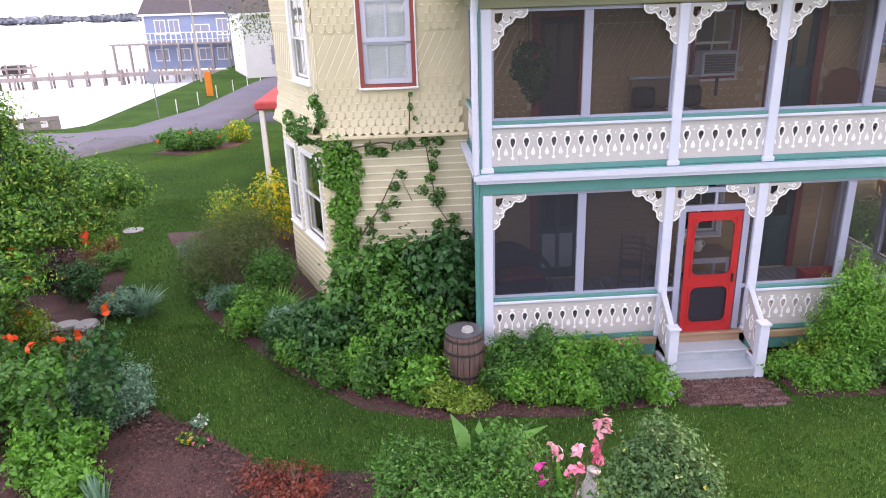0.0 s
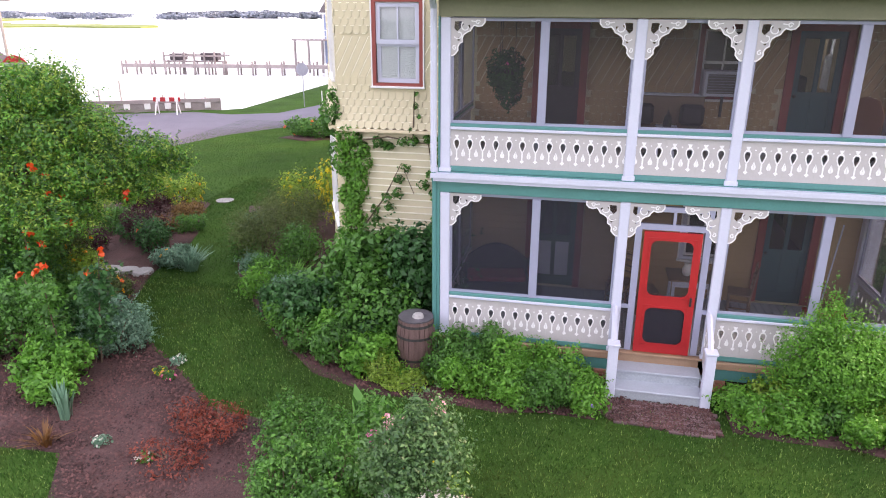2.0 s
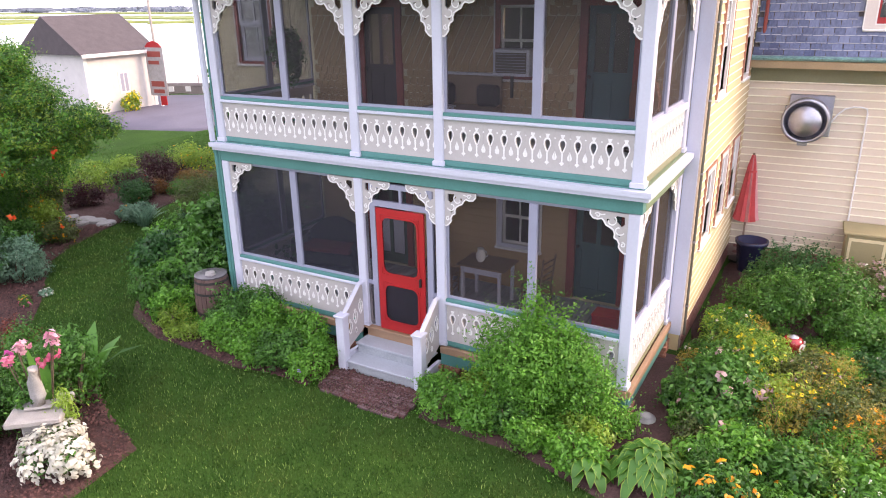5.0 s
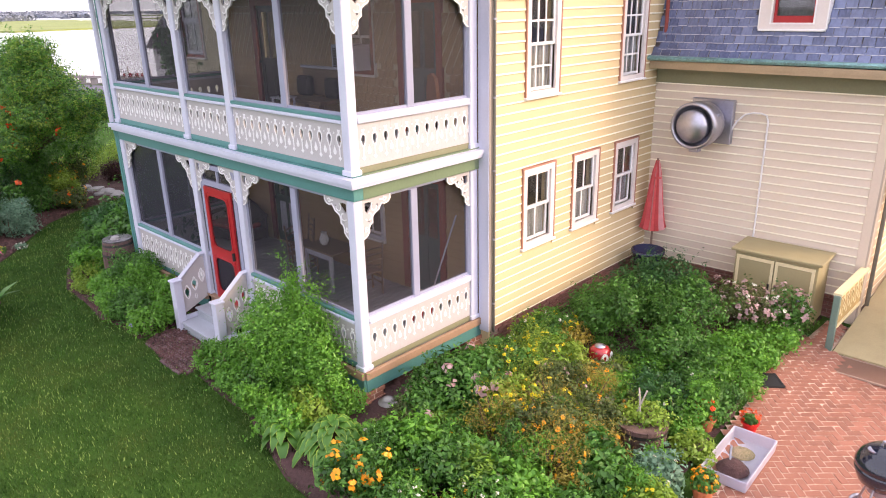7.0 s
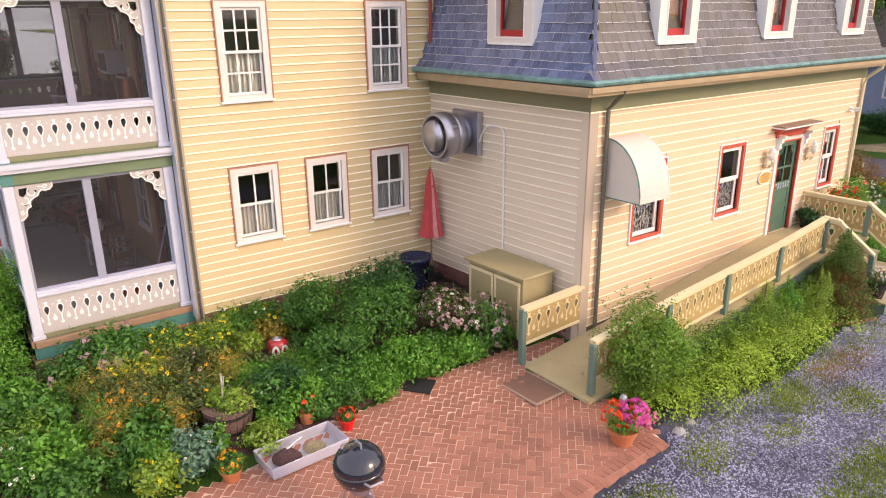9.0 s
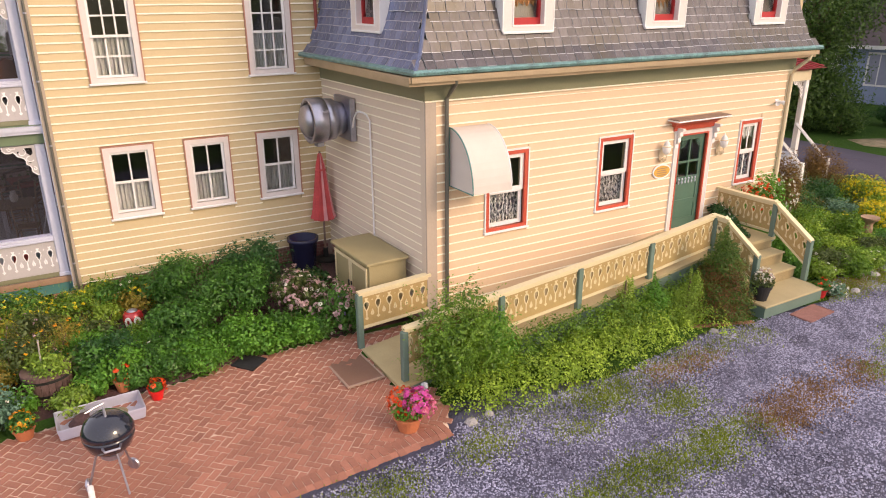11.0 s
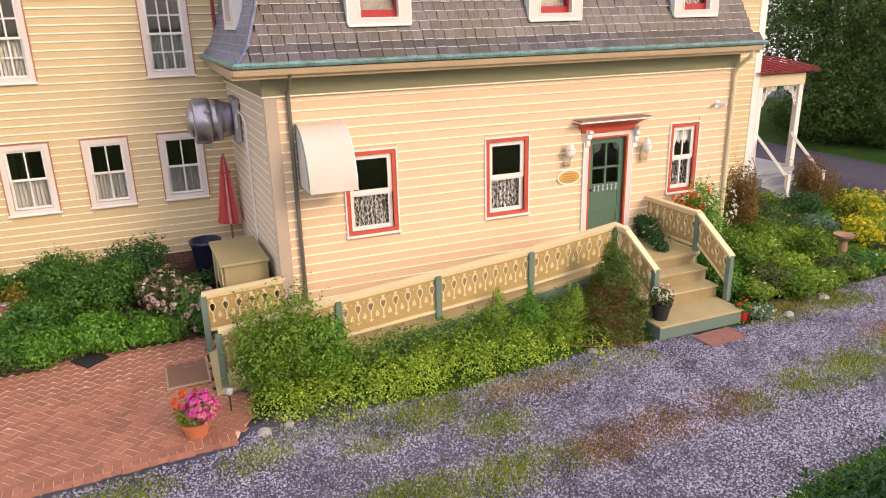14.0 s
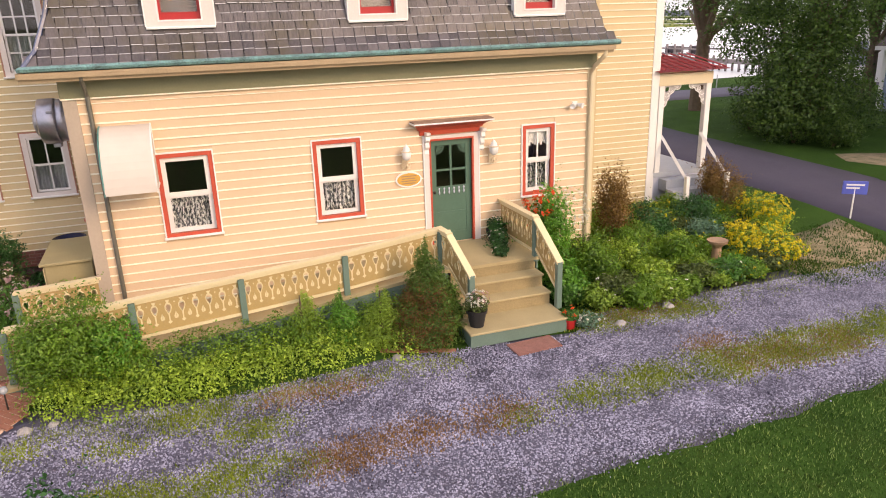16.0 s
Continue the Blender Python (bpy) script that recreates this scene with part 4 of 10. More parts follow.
def dormer(a, b, m, shade=0.0):
    """A dormer window set in the mansard: white frame, red sash."""
    bm = boxes((a, a + 0.20, -0.16, 0.9, 4.90, 6.9), (b - 0.20, b, -0.16, 0.9, 4.90, 6.9), (a + 0.20, b - 0.20, -0.16, 0.9, 6.6, 6.9), (a + 0.2, b - 0.2, -0.16, 0.9, 4.90, 5.0))
    d = part("dormer", bm, M_CASING, house, "white dormer with a red sash", m=m)
    e = 0.02
    for q in ((a - e, a, -0.165, 0.3, 4.90, 6.9), (b, b + e, -0.165, 0.3, 4.90, 6.9)):
        part("casing_edge", boxes(q), M_WHITE, d, "white outer edge")
    for q in ((a + 0.175, a + 0.20, -0.172, -0.161, 4.975, 6.6), (b - 0.20, b - 0.175, -0.172, -0.161, 4.975, 6.6), (a + 0.20, b - 0.20, -0.172, -0.161, 4.975, 5.0)):
        part("inner_edge", boxes(q), M_WHITE, d, "white inner edge")
    part("sill", boxes((a - 0.008, b + 0.008, -0.18, 0.0, 4.862, 4.90), bevel=0.006), M_WHITE, d)
    i0, i1 = a + 0.20, b - 0.20
    part("sash", boxes((i0, i0 + 0.04, -0.06, 0.0, 5.0, 6.6), (i1 - 0.04, i1, -0.06, 0.0, 5.0, 6.6), (i0 + 0.04, i1 - 0.04, -0.06, 0.0, 5.0, 5.11), (i0 + 0.04, i1 - 0.04, -0.06, 0.0, 5.75, 5.80), (i0 + 0.04, i1 - 0.04, -0.06, 0.0, 6.54, 6.6)), M_RED, d, "red painted sash")
    pane = part("pane", boxes((i0 + 0.04, i1 - 0.04, -0.03, -0.026, 5.11, 6.54)), M_GLASS, d)
    pane.visible_shadow = False
    # Cloth behind the pane gives the glass its orange tone.
    if shade:
        bm = bmesh.new()
        k = 20
        lo = [bm.verts.new((i0 + 0.02 + (i1 - i0 - 0.04) * i / k, 0.05 + 0.02 * math.sin(i * 1.7), shade + 0.03 * math.sin(i * 0.9))) for i in range(k + 1)]
        hi = [bm.verts.new((v.co.x, v.co.y, 6.56)) for v in lo]
        for i in range(k):
            bm.faces.new((lo[i], lo[i + 1], hi[i + 1], hi[i]))
        bmesh.ops.solidify(bm, geom=bm.faces[:], thickness=0.006)
        part("curtain", bm, M_ORANGECLOTH, d, "orange tan cloth behind the pane")
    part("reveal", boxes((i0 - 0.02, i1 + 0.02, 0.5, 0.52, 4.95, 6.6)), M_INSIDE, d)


for (a, b), shade in zip(DORMERS, (5.30, 5.16, 5.42)):
    dormer(a, b, PW, shade)
dormer(*FRONT_DORMER, WF)

# tall front block beyond the wing
FB = R90(8.60)
bm = bmesh.new()
slab(bm, 17.15, 20.62, -0.4, 9.0, [], 0.0, 0.16)
wall_f = part("wall", bm, M_YELLOW, house, "yellow clapboard wall of the front block", m=FB)
clapboards(wall_f, B_YELLOW, 17.15, 20.46, 0.1, 7.5, [], 0.15)
part("corner_board", boxes((20.46, 20.68, -0.04, 0.02, -0.2, 8.0), bevel=0.006), M_WHITE, house, m=FB)
# walls that close the house behind
for d in ((-2.6, 8.44, 20.46, 20.62, -0.4, 8.9), (-3.9, -3.74, 5.2, 20.5, -0.4, 8.9), (8.60, 11.3, 17.15, 17.29, -0.4, 6.4), (7.08, 7.22, 7.86, 17.2, 4.25, 8.9)):
    part("wall", boxes(d), M_YELLOW, house)
part("roof", boxes((-3.74, 8.58, 2.9, 20.46, 8.9, 9.0)), M_SLATE, house)
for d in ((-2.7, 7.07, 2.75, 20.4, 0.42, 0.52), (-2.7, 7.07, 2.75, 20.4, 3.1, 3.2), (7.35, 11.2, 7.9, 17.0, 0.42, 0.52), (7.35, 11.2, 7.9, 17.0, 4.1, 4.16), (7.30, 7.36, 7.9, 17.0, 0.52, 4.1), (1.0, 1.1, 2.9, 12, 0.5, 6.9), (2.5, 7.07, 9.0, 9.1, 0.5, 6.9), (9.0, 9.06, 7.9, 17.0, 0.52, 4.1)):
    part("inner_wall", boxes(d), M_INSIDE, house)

# ---- front wall behind the porch and the shingled corner, y = 2.56 ----
FW = pose(0, 2.56, 0)
f_win = window(house, -2.00, -1.02, 4.37, 5.95, M_BRICKRED, 2, 1, 1, 0.0, FW, sash_mat=M_POST, cw=0.07, s=0.085)
part("roller_blind", boxes((-1.88, -1.14, 2.62, 2.63, 4.45, 5.9)), M_CURTAIN, house, "pale blue white blind")
ud1, ud2 = (1.16, 1.86, 3.42, 5.45), (5.42, 6.16, 3.42, 5.45)
ld1, ld2 = (1.16, 1.98, 0.58, 2.62), (5.38, 6.16, 0.58, 2.62)
uw = window(house, 3.84, 4.70, 4.30, 5.55, M_BRICKRED, 2, 1, 1, 0.0, FW, cw=0.08)
lw = window(house, 3.92, 4.74, 1.32, 2.50, M_POST, 2, 1, 1, 0.0, FW, cw=0.08)
bm = bmesh.new()
slab(bm, -2.73, 7.075, -0.4, 7.0, [f_win, ud1, ud2, ld1, ld2, uw, lw], 0.0, 0.16)
wall_front = part("wall", bm, M_CREAM, house, "cream wall behind the porch", m=FW)
clapboards(wall_front, B_CREAM, -2.73, -0.05, 0.25, 3.55, [], 0.135)
door_h = [(d[0] - 0.14, d[1] + 0.14, d[2] - 0.1, d[3] + 0.14) for d in (ud1, ud2, ld1, ld2)]
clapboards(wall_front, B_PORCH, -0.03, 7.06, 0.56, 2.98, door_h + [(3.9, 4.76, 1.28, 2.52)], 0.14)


def panel_door(name, d, mat, m, casing, lites, label):
    """A panelled door with glass above, its casing and knob."""
    a, b, c, e = d
    bm = boxes((a - 0.13, a, -0.05, 0.1, c, e + 0.13), (b, b + 0.13, -0.05, 0.1, c, e + 0.13), (a, b, -0.05, 0.1, e, e + 0.13))
    fr = part("door_casing", bm, casing, house, m=m)
    W, H = b - a, e - c
    s = 0.11 * W / 0.8
    zs = [c, c + 0.2, c + 0.2 + (H - 0.2) * 0.38, c + 0.2 + (H - 0.2) * 0.38 + 0.14, e - 0.12, e]
    hw = s * 0.35
    mid = (a + b) / 2
    cut = [[(x0, z0), (x1, z0), (x1, z1), (x0, z1)] for x0, x1 in ((a + s, mid - hw), (mid + hw, b - s)) for z0, z1 in ((zs[1], zs[2]), (zs[3], zs[4]))]
    bm = plate([(a, c), (b, c), (b, e), (a, e)], cut, 0.04, 0, None, 0.02)
    dr = part(name, bm, mat, fr, label)
    for x0, x1 in ((a + s, (a + b) / 2 - s * 0.35), ((a + b) / 2 + s * 0.35, b - s)):
        part("door_panel", boxes((x0, x1, 0.034, 0.05, zs[1], zs[2])), M_POST if lites == 1 else mat, fr)
        pane = part("pane", boxes((x0, x1, 0.036, 0.042, zs[3], zs[4])), M_GLASS, fr)
        pane.visible_shadow = False
    part("knob", lathe([(0.012, 0), (0.012, 0.03), (0.03, 0.045), (0.03, 0.06), (0.012, 0.07)], 12), M_IRON, fr, m=pose(a + s * 0.5, 0.02, zs[2] + 0.07, 90))
    return fr


panel_door("door", ud1, material("dark_brown_door_paint", (0.040, 0.034, 0.040), 0.45, var=0.15, bump=0.05), FW, M_BRICKRED, 2, "dark brown panelled door")
panel_door("door", ud2, M_TEAL_DOOR, FW, M_BRICKRED, 2, "dark green panelled door")
panel_door("door", ld1, M_GREEN_DOOR, FW, M_BRICKRED, 1, "dark green door with pale lower panels")
panel_door("door", ld2, M_TEAL_DOOR, FW, M_BRICKRED, 2, "dark teal panelled door")

# shingled upper wall with a flared foot, and the splayed bay wall beside it
BAY_A = math.degrees(math.atan2(5.15 - 2.56, -3.87 + 2.73))
BAYW = pose(-3.87, 5.15, 0, 0, 0, BAY_A + 180)
BAY_L = math.hypot(1.14, 2.59)
bw = [window(house, 1.35, 2.45, 4.42, 6.0, M_WHITE, 2, 1, 1, 0.0, BAYW), window(house, 1.2, 2.5, 1.3, 3.1, M_WHITE, 1, 1, 1, 0.0, BAYW), window(house, 0.15, 0.95, 1.3, 3.1, M_WHITE, 1, 1, 1, 0.0, BAYW)]
bm = bmesh.new()
slab(bm, 0, BAY_L, -0.4, 7.0, bw, 0.0, 0.16)
wall_bay = part("wall", bm, M_CREAM, house, "cream splayed bay wall", m=BAYW)
clapboards(wall_bay, B_CREAM, 0, BAY_L, 0.25, 3.5, [(1.17, 2.53, 1.26, 3.12), (0.12, 0.98, 1.26, 3.12)], 0.135)
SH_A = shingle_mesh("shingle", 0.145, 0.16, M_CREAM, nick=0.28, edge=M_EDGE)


def clip_side(poly, u, keep_right):
    """Cut a polygon along an upright line."""
    out = []
    for i, p in enumerate(poly):
        q = poly[(i + 1) % len(poly)]
        ip, iq = (p[0] >= u) == keep_right, (q[0] >= u) == keep_right
        if ip:
            out.append(p)
        if ip != iq:
            f = (u - p[0]) / (q[0] - p[0])
            out.append((u, p[1] + (q[1] - p[1]) * f))
    return out


def diagonal_boards(parent, spans, z0, z1, mat, edge, y=0.0, w=0.16, lean=0.42):
    """A band of boards laid on the slant, each with a pale strip along one edge, cut to the spans between openings."""
    for a, b in spans:
        u = a - lean
        while u < b:
            poly = [(u, z0), (u + w - 0.006, z0), (u + w - 0.006 + lean, z1), (u + lean, z1)]
            strip = [(u, z0), (u + 0.014, z0), (u + 0.014 + lean, z1), (u + lean, z1)]
            poly = clip_side(clip_side(poly, a, True), b, False)
            strip = clip_side(clip_side(strip, a, True), b, False)
            if len(poly) > 2 and max(p[0] for p in poly) - min(p[0] for p in poly) > 0.02:
                bm = plate(poly, (), 0.012, 0, None, y - 0.012)
                if len(strip) > 2 and max(p[0] for p in strip) - min(p[0] for p in strip) > 0.01:
                    plate(strip, (), 0.004, 1, bm, y - 0.0165)
                part("diagonal_board", bm, [mat, edge], parent)
            u += w


def shingle_wall(parent, u0, u1, holes, m_local, spans=()):
    """Scalloped shingles above the flared skirt, with a band of slanting boards between."""
    z, r = 3.56, 0
    while z < 6.4:
        flare = 0.15 * max(0.0, 1 - (z - 3.56) / 0.75) ** 2
        u = u0 + (0.075 if r % 2 else 0)
        while u < u1 - 0.05 and not 4.40 < z < 5.24:
            if not any(h[0] - 0.05 < u < h[1] + 0.05 and h[2] - 0.1 < z < h[3] + 0.05 for h in holes):
                tilt = 0.35 * max(0.0, 1 - (z - 3.56) / 0.75)
                piece("shingle", SH_A, parent, Matrix.Translation((u, -0.012 - flare, z)) @ Matrix.Rotation(-tilt, 4, "X"))
            u += 0.15
        z += 0.135
        r += 1
    diagonal_boards(parent, spans, 4.45, 5.27, M_CREAM, M_EDGE)


for m, L0, L1 in ((FW, -2.73, -0.15), (BAYW, 0.0, BAY_L)):
    part("skirt_board", boxes((L0, L1, -0.20, -0.0, 3.50, 3.56), bevel=0.005), M_TRIM, house, "flared skirt board", m=m)
part("corner_board", boxes((-2.80, -2.66, -0.03, 0.0, 0.2, 3.5)), M_TRIM, house, m=FW)
part("roof", boxes((-5.5, -3.9, 10.2, 14.5, 2.95, 3.2), bevel=0.05), M_UMB, house, "red metal roof of a side entry")
part("porch_post", boxes((-5.4, -5.26, 10.3, 10.44, -0.1, 2.95)), M_WHITE, house)
part("porch_post", boxes((-5.4, -5.26, 14.2, 14.34, -0.1, 2.95)), M_WHITE, house)

# ---- the two-storey screened porch ----
porch = thing("porch", "two-storey screened porch with pale posts and cut-out fretwork", "porch")
PX0, PX1, PY1 = -0.16, 7.06, 2.54
# decks
for z, nm in ((0.55, "lower"), (3.42, "upper")):
    deck = part("deck", boxes((PX0 + 0.1, PX1 - 0.1, 0.18, PY1, z - 0.16, z - 0.035)), M_DECK, porch, "grey painted deck")
    me = as_mesh("deck_board", boxes((-0.062, 0.062, 0.06, PY1, -0.03, 0.0), bevel=0.004), M_DECK)
    n = 52
    for i in range(n):
        piece("deck_board", me, deck, pose(PX0 + 0.15 + (PX1 - PX0 - 0.3) * i / (n - 1), 0, z))
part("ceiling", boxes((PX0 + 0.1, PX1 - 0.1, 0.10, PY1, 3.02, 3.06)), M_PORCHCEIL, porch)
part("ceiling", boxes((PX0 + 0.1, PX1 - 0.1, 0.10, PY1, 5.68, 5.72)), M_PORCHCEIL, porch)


def fret_mesh(name, H, w, board, white):
    """One sawn fretwork board: an urn-shaped hole; its pale rim, stem, drops and dots are inlays painted for the bright
    outlines of cut slots.
    """
    def urn(s, cz):
        return [(0.0, cz - 0.085 * s), (0.018 * s, cz - 0.055 * s), (0.036 * s, cz - 0.005 * s), (0.036 * s, cz + 0.03 * s), (0.018 * s, cz + 0.06 * s), (-0.018 * s, cz + 0.06 * s), (-0.036 * s, cz + 0.03 * s), (-0.036 * s, cz - 0.005 * s), (-0.018 * s, cz - 0.055 * s)]
    k = H / 0.6
    cz = 0.37 * k
    bm = plate([(-w / 2, 0), (w / 2, 0), (w / 2, H), (-w / 2, H)], [urn(1.0, cz)], 0.022)
    plate(urn(1.42, cz), [urn(1.0, cz)], 0.006, 1, bm, -0.006)
    plate([(-0.03, cz + 0.135), (-0.012, cz + 0.085), (0.012, cz + 0.085), (0.03, cz + 0.135)], (), 0.005, 1, bm, -0.005)
    plate([(-0.012, cz - 0.11), (-0.009, cz - 0.22), (0.009, cz - 0.22), (0.012, cz - 0.11)], (), 0.005, 1, bm, -0.005)
    plate([(0, cz - 0.27), (0.032, cz - 0.238), (0.0, cz - 0.205), (-0.032, cz - 0.238)], (), 0.006, 1, bm, -0.006)
    for s in (-1, 1):
        e = w / 2 - 0.0015
        plate([(s * e, cz - 0.20), (s * (e - 0.022), cz - 0.19), (s * (e - 0.03), cz - 0.155), (s * (e - 0.008), cz - 0.10), (s * e, cz - 0.075)][::s], (), 0.005, 1, bm, -0.005)
        plate([(s * e, cz + 0.075), (s * (e - 0.011), cz + 0.087), (s * e, cz + 0.10)][::s], (), 0.005, 1, bm, -0.005)
    bmesh.ops.recalc_face_normals(bm, faces=bm.faces[:])
    return as_mesh(name, bm, [board, white])


FR_UP = fret_mesh("fret_board", 0.57, 0.199, M_LILAC, M_WHITE)
FR_LOW = fret_mesh("fret_board", 0.62, 0.199, M_LILAC, M_WHITE)


def spiral(cx, cz, r0, r1, a0, turns, n=16):
    return [(cx + (r0 + (r1 - r0) * i / n) * math.cos(a0 + turns * 2 * math.pi * i / n), cz + (r0 + (r1 - r0) * i / n) * math.sin(a0 + turns * 2 * math.pi * i / n)) for i in range(n + 1)]


def bracket_mesh(flip):
    """A sawn corner bracket with scrolls, its corner at the post's top."""
    s = -1 if flip else 1
    out = [(0, 0), (0.50, 0), (0.50, -0.06), (0.46, -0.105), (0.40, -0.115), (0.345, -0.10), (0.31, -0.135), (0.285, -0.18), (0.235, -0.20), (0.185, -0.235), (0.165, -0.285), (0.17, -0.335), (0.125, -0.36), (0.10, -0.41), (0.105, -0.455), (0.07, -0.50), (0.03, -0.53), (0, -0.53)]
    hole1 = ring(0.265, -0.115, 0.022, 0.022, 8)
    hole2 = ring(0.11, -0.30, 0.020, 0.026, 8)
    hole3 = [(0.05, -0.05), (0.15, -0.045), (0.19, -0.09), (0.09, -0.19), (0.045, -0.15)]
    fl = lambda p: [(s * x, z) for x, z in p]
    bm = plate(fl(out), [fl(hole1), fl(hole2), fl(hole3)], 0.03)
    ribbon(bm, fl(out[1:]), 0.020, -0.001, 0.007, 1)
    for sp in (spiral(0.40, -0.06, 0.035, 0.008, 0.3, 1.1), spiral(0.055, -0.42, 0.035, 0.008, 1.2, 1.1), spiral(0.22, -0.12, 0.075, 0.03, 2.2, 0.7), spiral(0.11, -0.23, 0.07, 0.03, 3.6, 0.7)):
        ribbon(bm, fl(sp), 0.016, -0.001, 0.007, 1)
    ribbon(bm, fl([(0.30, -0.04), (0.36, -0.05), (0.40, -0.025)]), 0.016, -0.001, 0.007, 1)
    bmesh.ops.recalc_face_normals(bm, faces=bm.faces[:])
    return as_mesh("bracket", bm, [M_LILAC, M_WHITE])


BR_R, BR_L = bracket_mesh(False), bracket_mesh(True)


def porch_post(x0, x1, z0, z1, m, label=""):
    c, h = (x0 + x1) / 2, (x1 - x0) / 2
    bm = boxes((x0, x1, 0.0, 0.15, z0, z1), bevel=0.012)
    p = part("post", bm, M_POST, porch, label or "pale painted post", m=m)
    part("post_foot", boxes((x0 - 0.018, x1 + 0.018, -0.018, 0.168, z0, z0 + 0.07), bevel=0.008), M_POST, p)
    return p


def porch_bay(x0, x1, level, m, mids=(), mesh=None, lower=None, upper=None):
    """One bay between posts: rail panel of fret boards, caps, screen and slender stiles."""
    zb, zt, top, fm, H = ((0.60, 1.22, 3.02, FR_LOW, 0.62), (3.45, 4.02, 5.66, FR_UP, 0.57))[level]
    fr = part("railing", boxes((x0, x1, 0.03, 0.09, zb - 0.085, zb - 0.002), bevel=0.005), lower or M_TEAL, porch, "teal bottom rail with fretwork above" if lower is None else "olive bottom rail with fretwork above", m=m)
    n = max(1, round((x1 - x0) / 0.2))
    w = (x1 - x0) / n
    for i in range(n):
        piece("fret_board", fm, fr, pose(x0 + (i + 0.5) * w, 0.04, zb) @ Matrix.Diagonal((w / 0.2, 1, 1, 1)))
    part("rail_cap", boxes((x0, x1, -0.005, 0.125, zt, zt + 0.045), bevel=0.008), M_POST, fr, "pale rail cap")
    part("rail_top", boxes((x0, x1, 0.01, 0.11, zt + 0.046, zt + 0.095), bevel=0.006), upper or M_TEAL, fr, "teal top rail" if upper is None else "pale top rail")
    z0 = zt + 0.095
    st = 0.035
    bm = boxes((x0, x0 + st, 0.07, 0.11, z0, top), (x1 - st, x1, 0.07, 0.11, z0, top), (x0 + st, x1 - st, 0.07, 0.11, top - 0.05, top), (x0 + st, x1 - st, 0.07, 0.11, z0, z0 + 0.04))
    sf = part("screen_frame", bm, M_BLUEGREY, porch, "blue grey screen frame", m=m)
    for c in mids:
        part("stile", boxes((c - 0.065, c + 0.065, 0.05, 0.12, z0, top - 0.05), bevel=0.008), M_BLUEGREY, sf)
    sc = part("screen", boxes((x0 + st, x1 - st, 0.088, 0.090, z0 + 0.04, top - 0.05)), mesh or M_SCREEN, sf, "dark insect screen")
    sc.visible_shadow = False


FRONT = pose(0, 0, 0)
SIDE = R90(7.06)
LEFTM = pose(-0.16, 2.5, 0, 0, 0, -90)
for lv, (z0, z1) in enumerate(((0.52, 3.02), (3.36, 5.66))):
    for a, b in ((-0.155, 0.0), (2.64, 2.79), (4.09, 4.24), (6.90, 7.055)):
        porch_post(a, b, z0, z1, FRONT)
    for x, fl in ((0.0, 0), (2.64, 1), (2.79, 0), (4.09, 1), (4.24, 0), (6.90, 1)):
        piece("bracket", BR_L if fl else BR_R, porch, pose(x, 0.03, z1 - 0.01), "sawn scroll bracket")
    porch_bay(0.0, 2.64, lv, FRONT, (1.375,), mesh=None if lv else M_SCREENNAVY)
    if lv:
        porch_bay(2.79, 4.09, lv, FRONT)
    porch_bay(4.24, 6.90, lv, FRONT, (5.60,))
    # right side: local x runs along world y
    porch_post(2.30, 2.46, z0, z1, SIDE)
    # Olive and pale rails here carry the warm light on the teal side.
    porch_bay(0.155, 2.30, lv, SIDE, (1.14,), lower=M_OLIVE, upper=M_POST)
    piece("bracket", BR_R, porch, SIDE @ pose(0.155, 0.03, z1 - 0.01), "sawn scroll bracket")
    piece("bracket", BR_L, porch, SIDE @ pose(2.30, 0.03, z1 - 0.01), "sawn scroll bracket")
    # left side
    porch_bay(0.0, 2.34, lv, LEFTM, (1.2,), mesh=None if lv else M_SCREENNAVY)
part("corner_strip", boxes((-0.20, -0.157, -0.01, 0.12, 0.5, 3.3), bevel=0.004), M_TEAL, porch, "teal corner strip")
part("corner_strip", boxes((-0.185, -0.157, -0.012, 0.05, 3.3, 5.7), bevel=0.004), M_TEAL, porch, "teal corner strip")
# beams and bands between the storeys
for nm, y, z0, z1, mt, lab in (("beam", 0.0, 3.03, 3.20, M_TEAL, "teal green beam"), ("cornice", -0.08, 3.215, 3.27, M_POST, "pale cornice"), ("cornice_top", -0.115, 3.272, 3.345, M_POST, "pale projecting cornice"), ("band", -0.005, 3.347, 3.362, M_TEAL, "teal band")):
    part(nm, boxes((PX0 + y - 0.01, PX1 - y + 0.01, y, 0.16, z0, z1)), mt, porch, lab)
    part(nm, boxes((PX0 + y, PX0 + 0.16, 0.16, 2.5, z0, z1)), mt, porch, lab)
    part(nm, boxes((PX1 - 0.16, PX1 - y + 0.012, 0.161, 2.5, z0, z1)), M_SIDEBEAM if mt is M_TEAL else mt, porch, "olive green beam, teal toned for warm light" if mt is M_TEAL else lab)
part("eave_beam", boxes((PX0 - 0.02, PX1 + 0.02, -0.02, 0.17, 5.67, 5.98), (PX1 - 0.17, PX1 + 0.02, 0.17, 2.5, 5.67, 5.98), (PX0 - 0.02, PX0 + 0.17, 0.17, 2.5, 5.67, 5.98)), M_OLIVE, porch, "olive grey eave beam")
part("eave", boxes((PX0 - 0.4, PX1 + 0.35, -0.4, 2.52, 5.99, 6.05)), M_OLIVE, porch)
part("porch_roof", boxes((PX0 - 0.42, PX1 + 0.37, -0.42, 2.54, 6.06, 6.2)), M_SLATE, porch, "dark porch roof")
part("gutter", tube([(PX0 - 0.45, -0.46, 6.02), (PX1 + 0.4, -0.46, 6.02)], 0.055, 8), M_PIPE, porch, "dark round gutter")
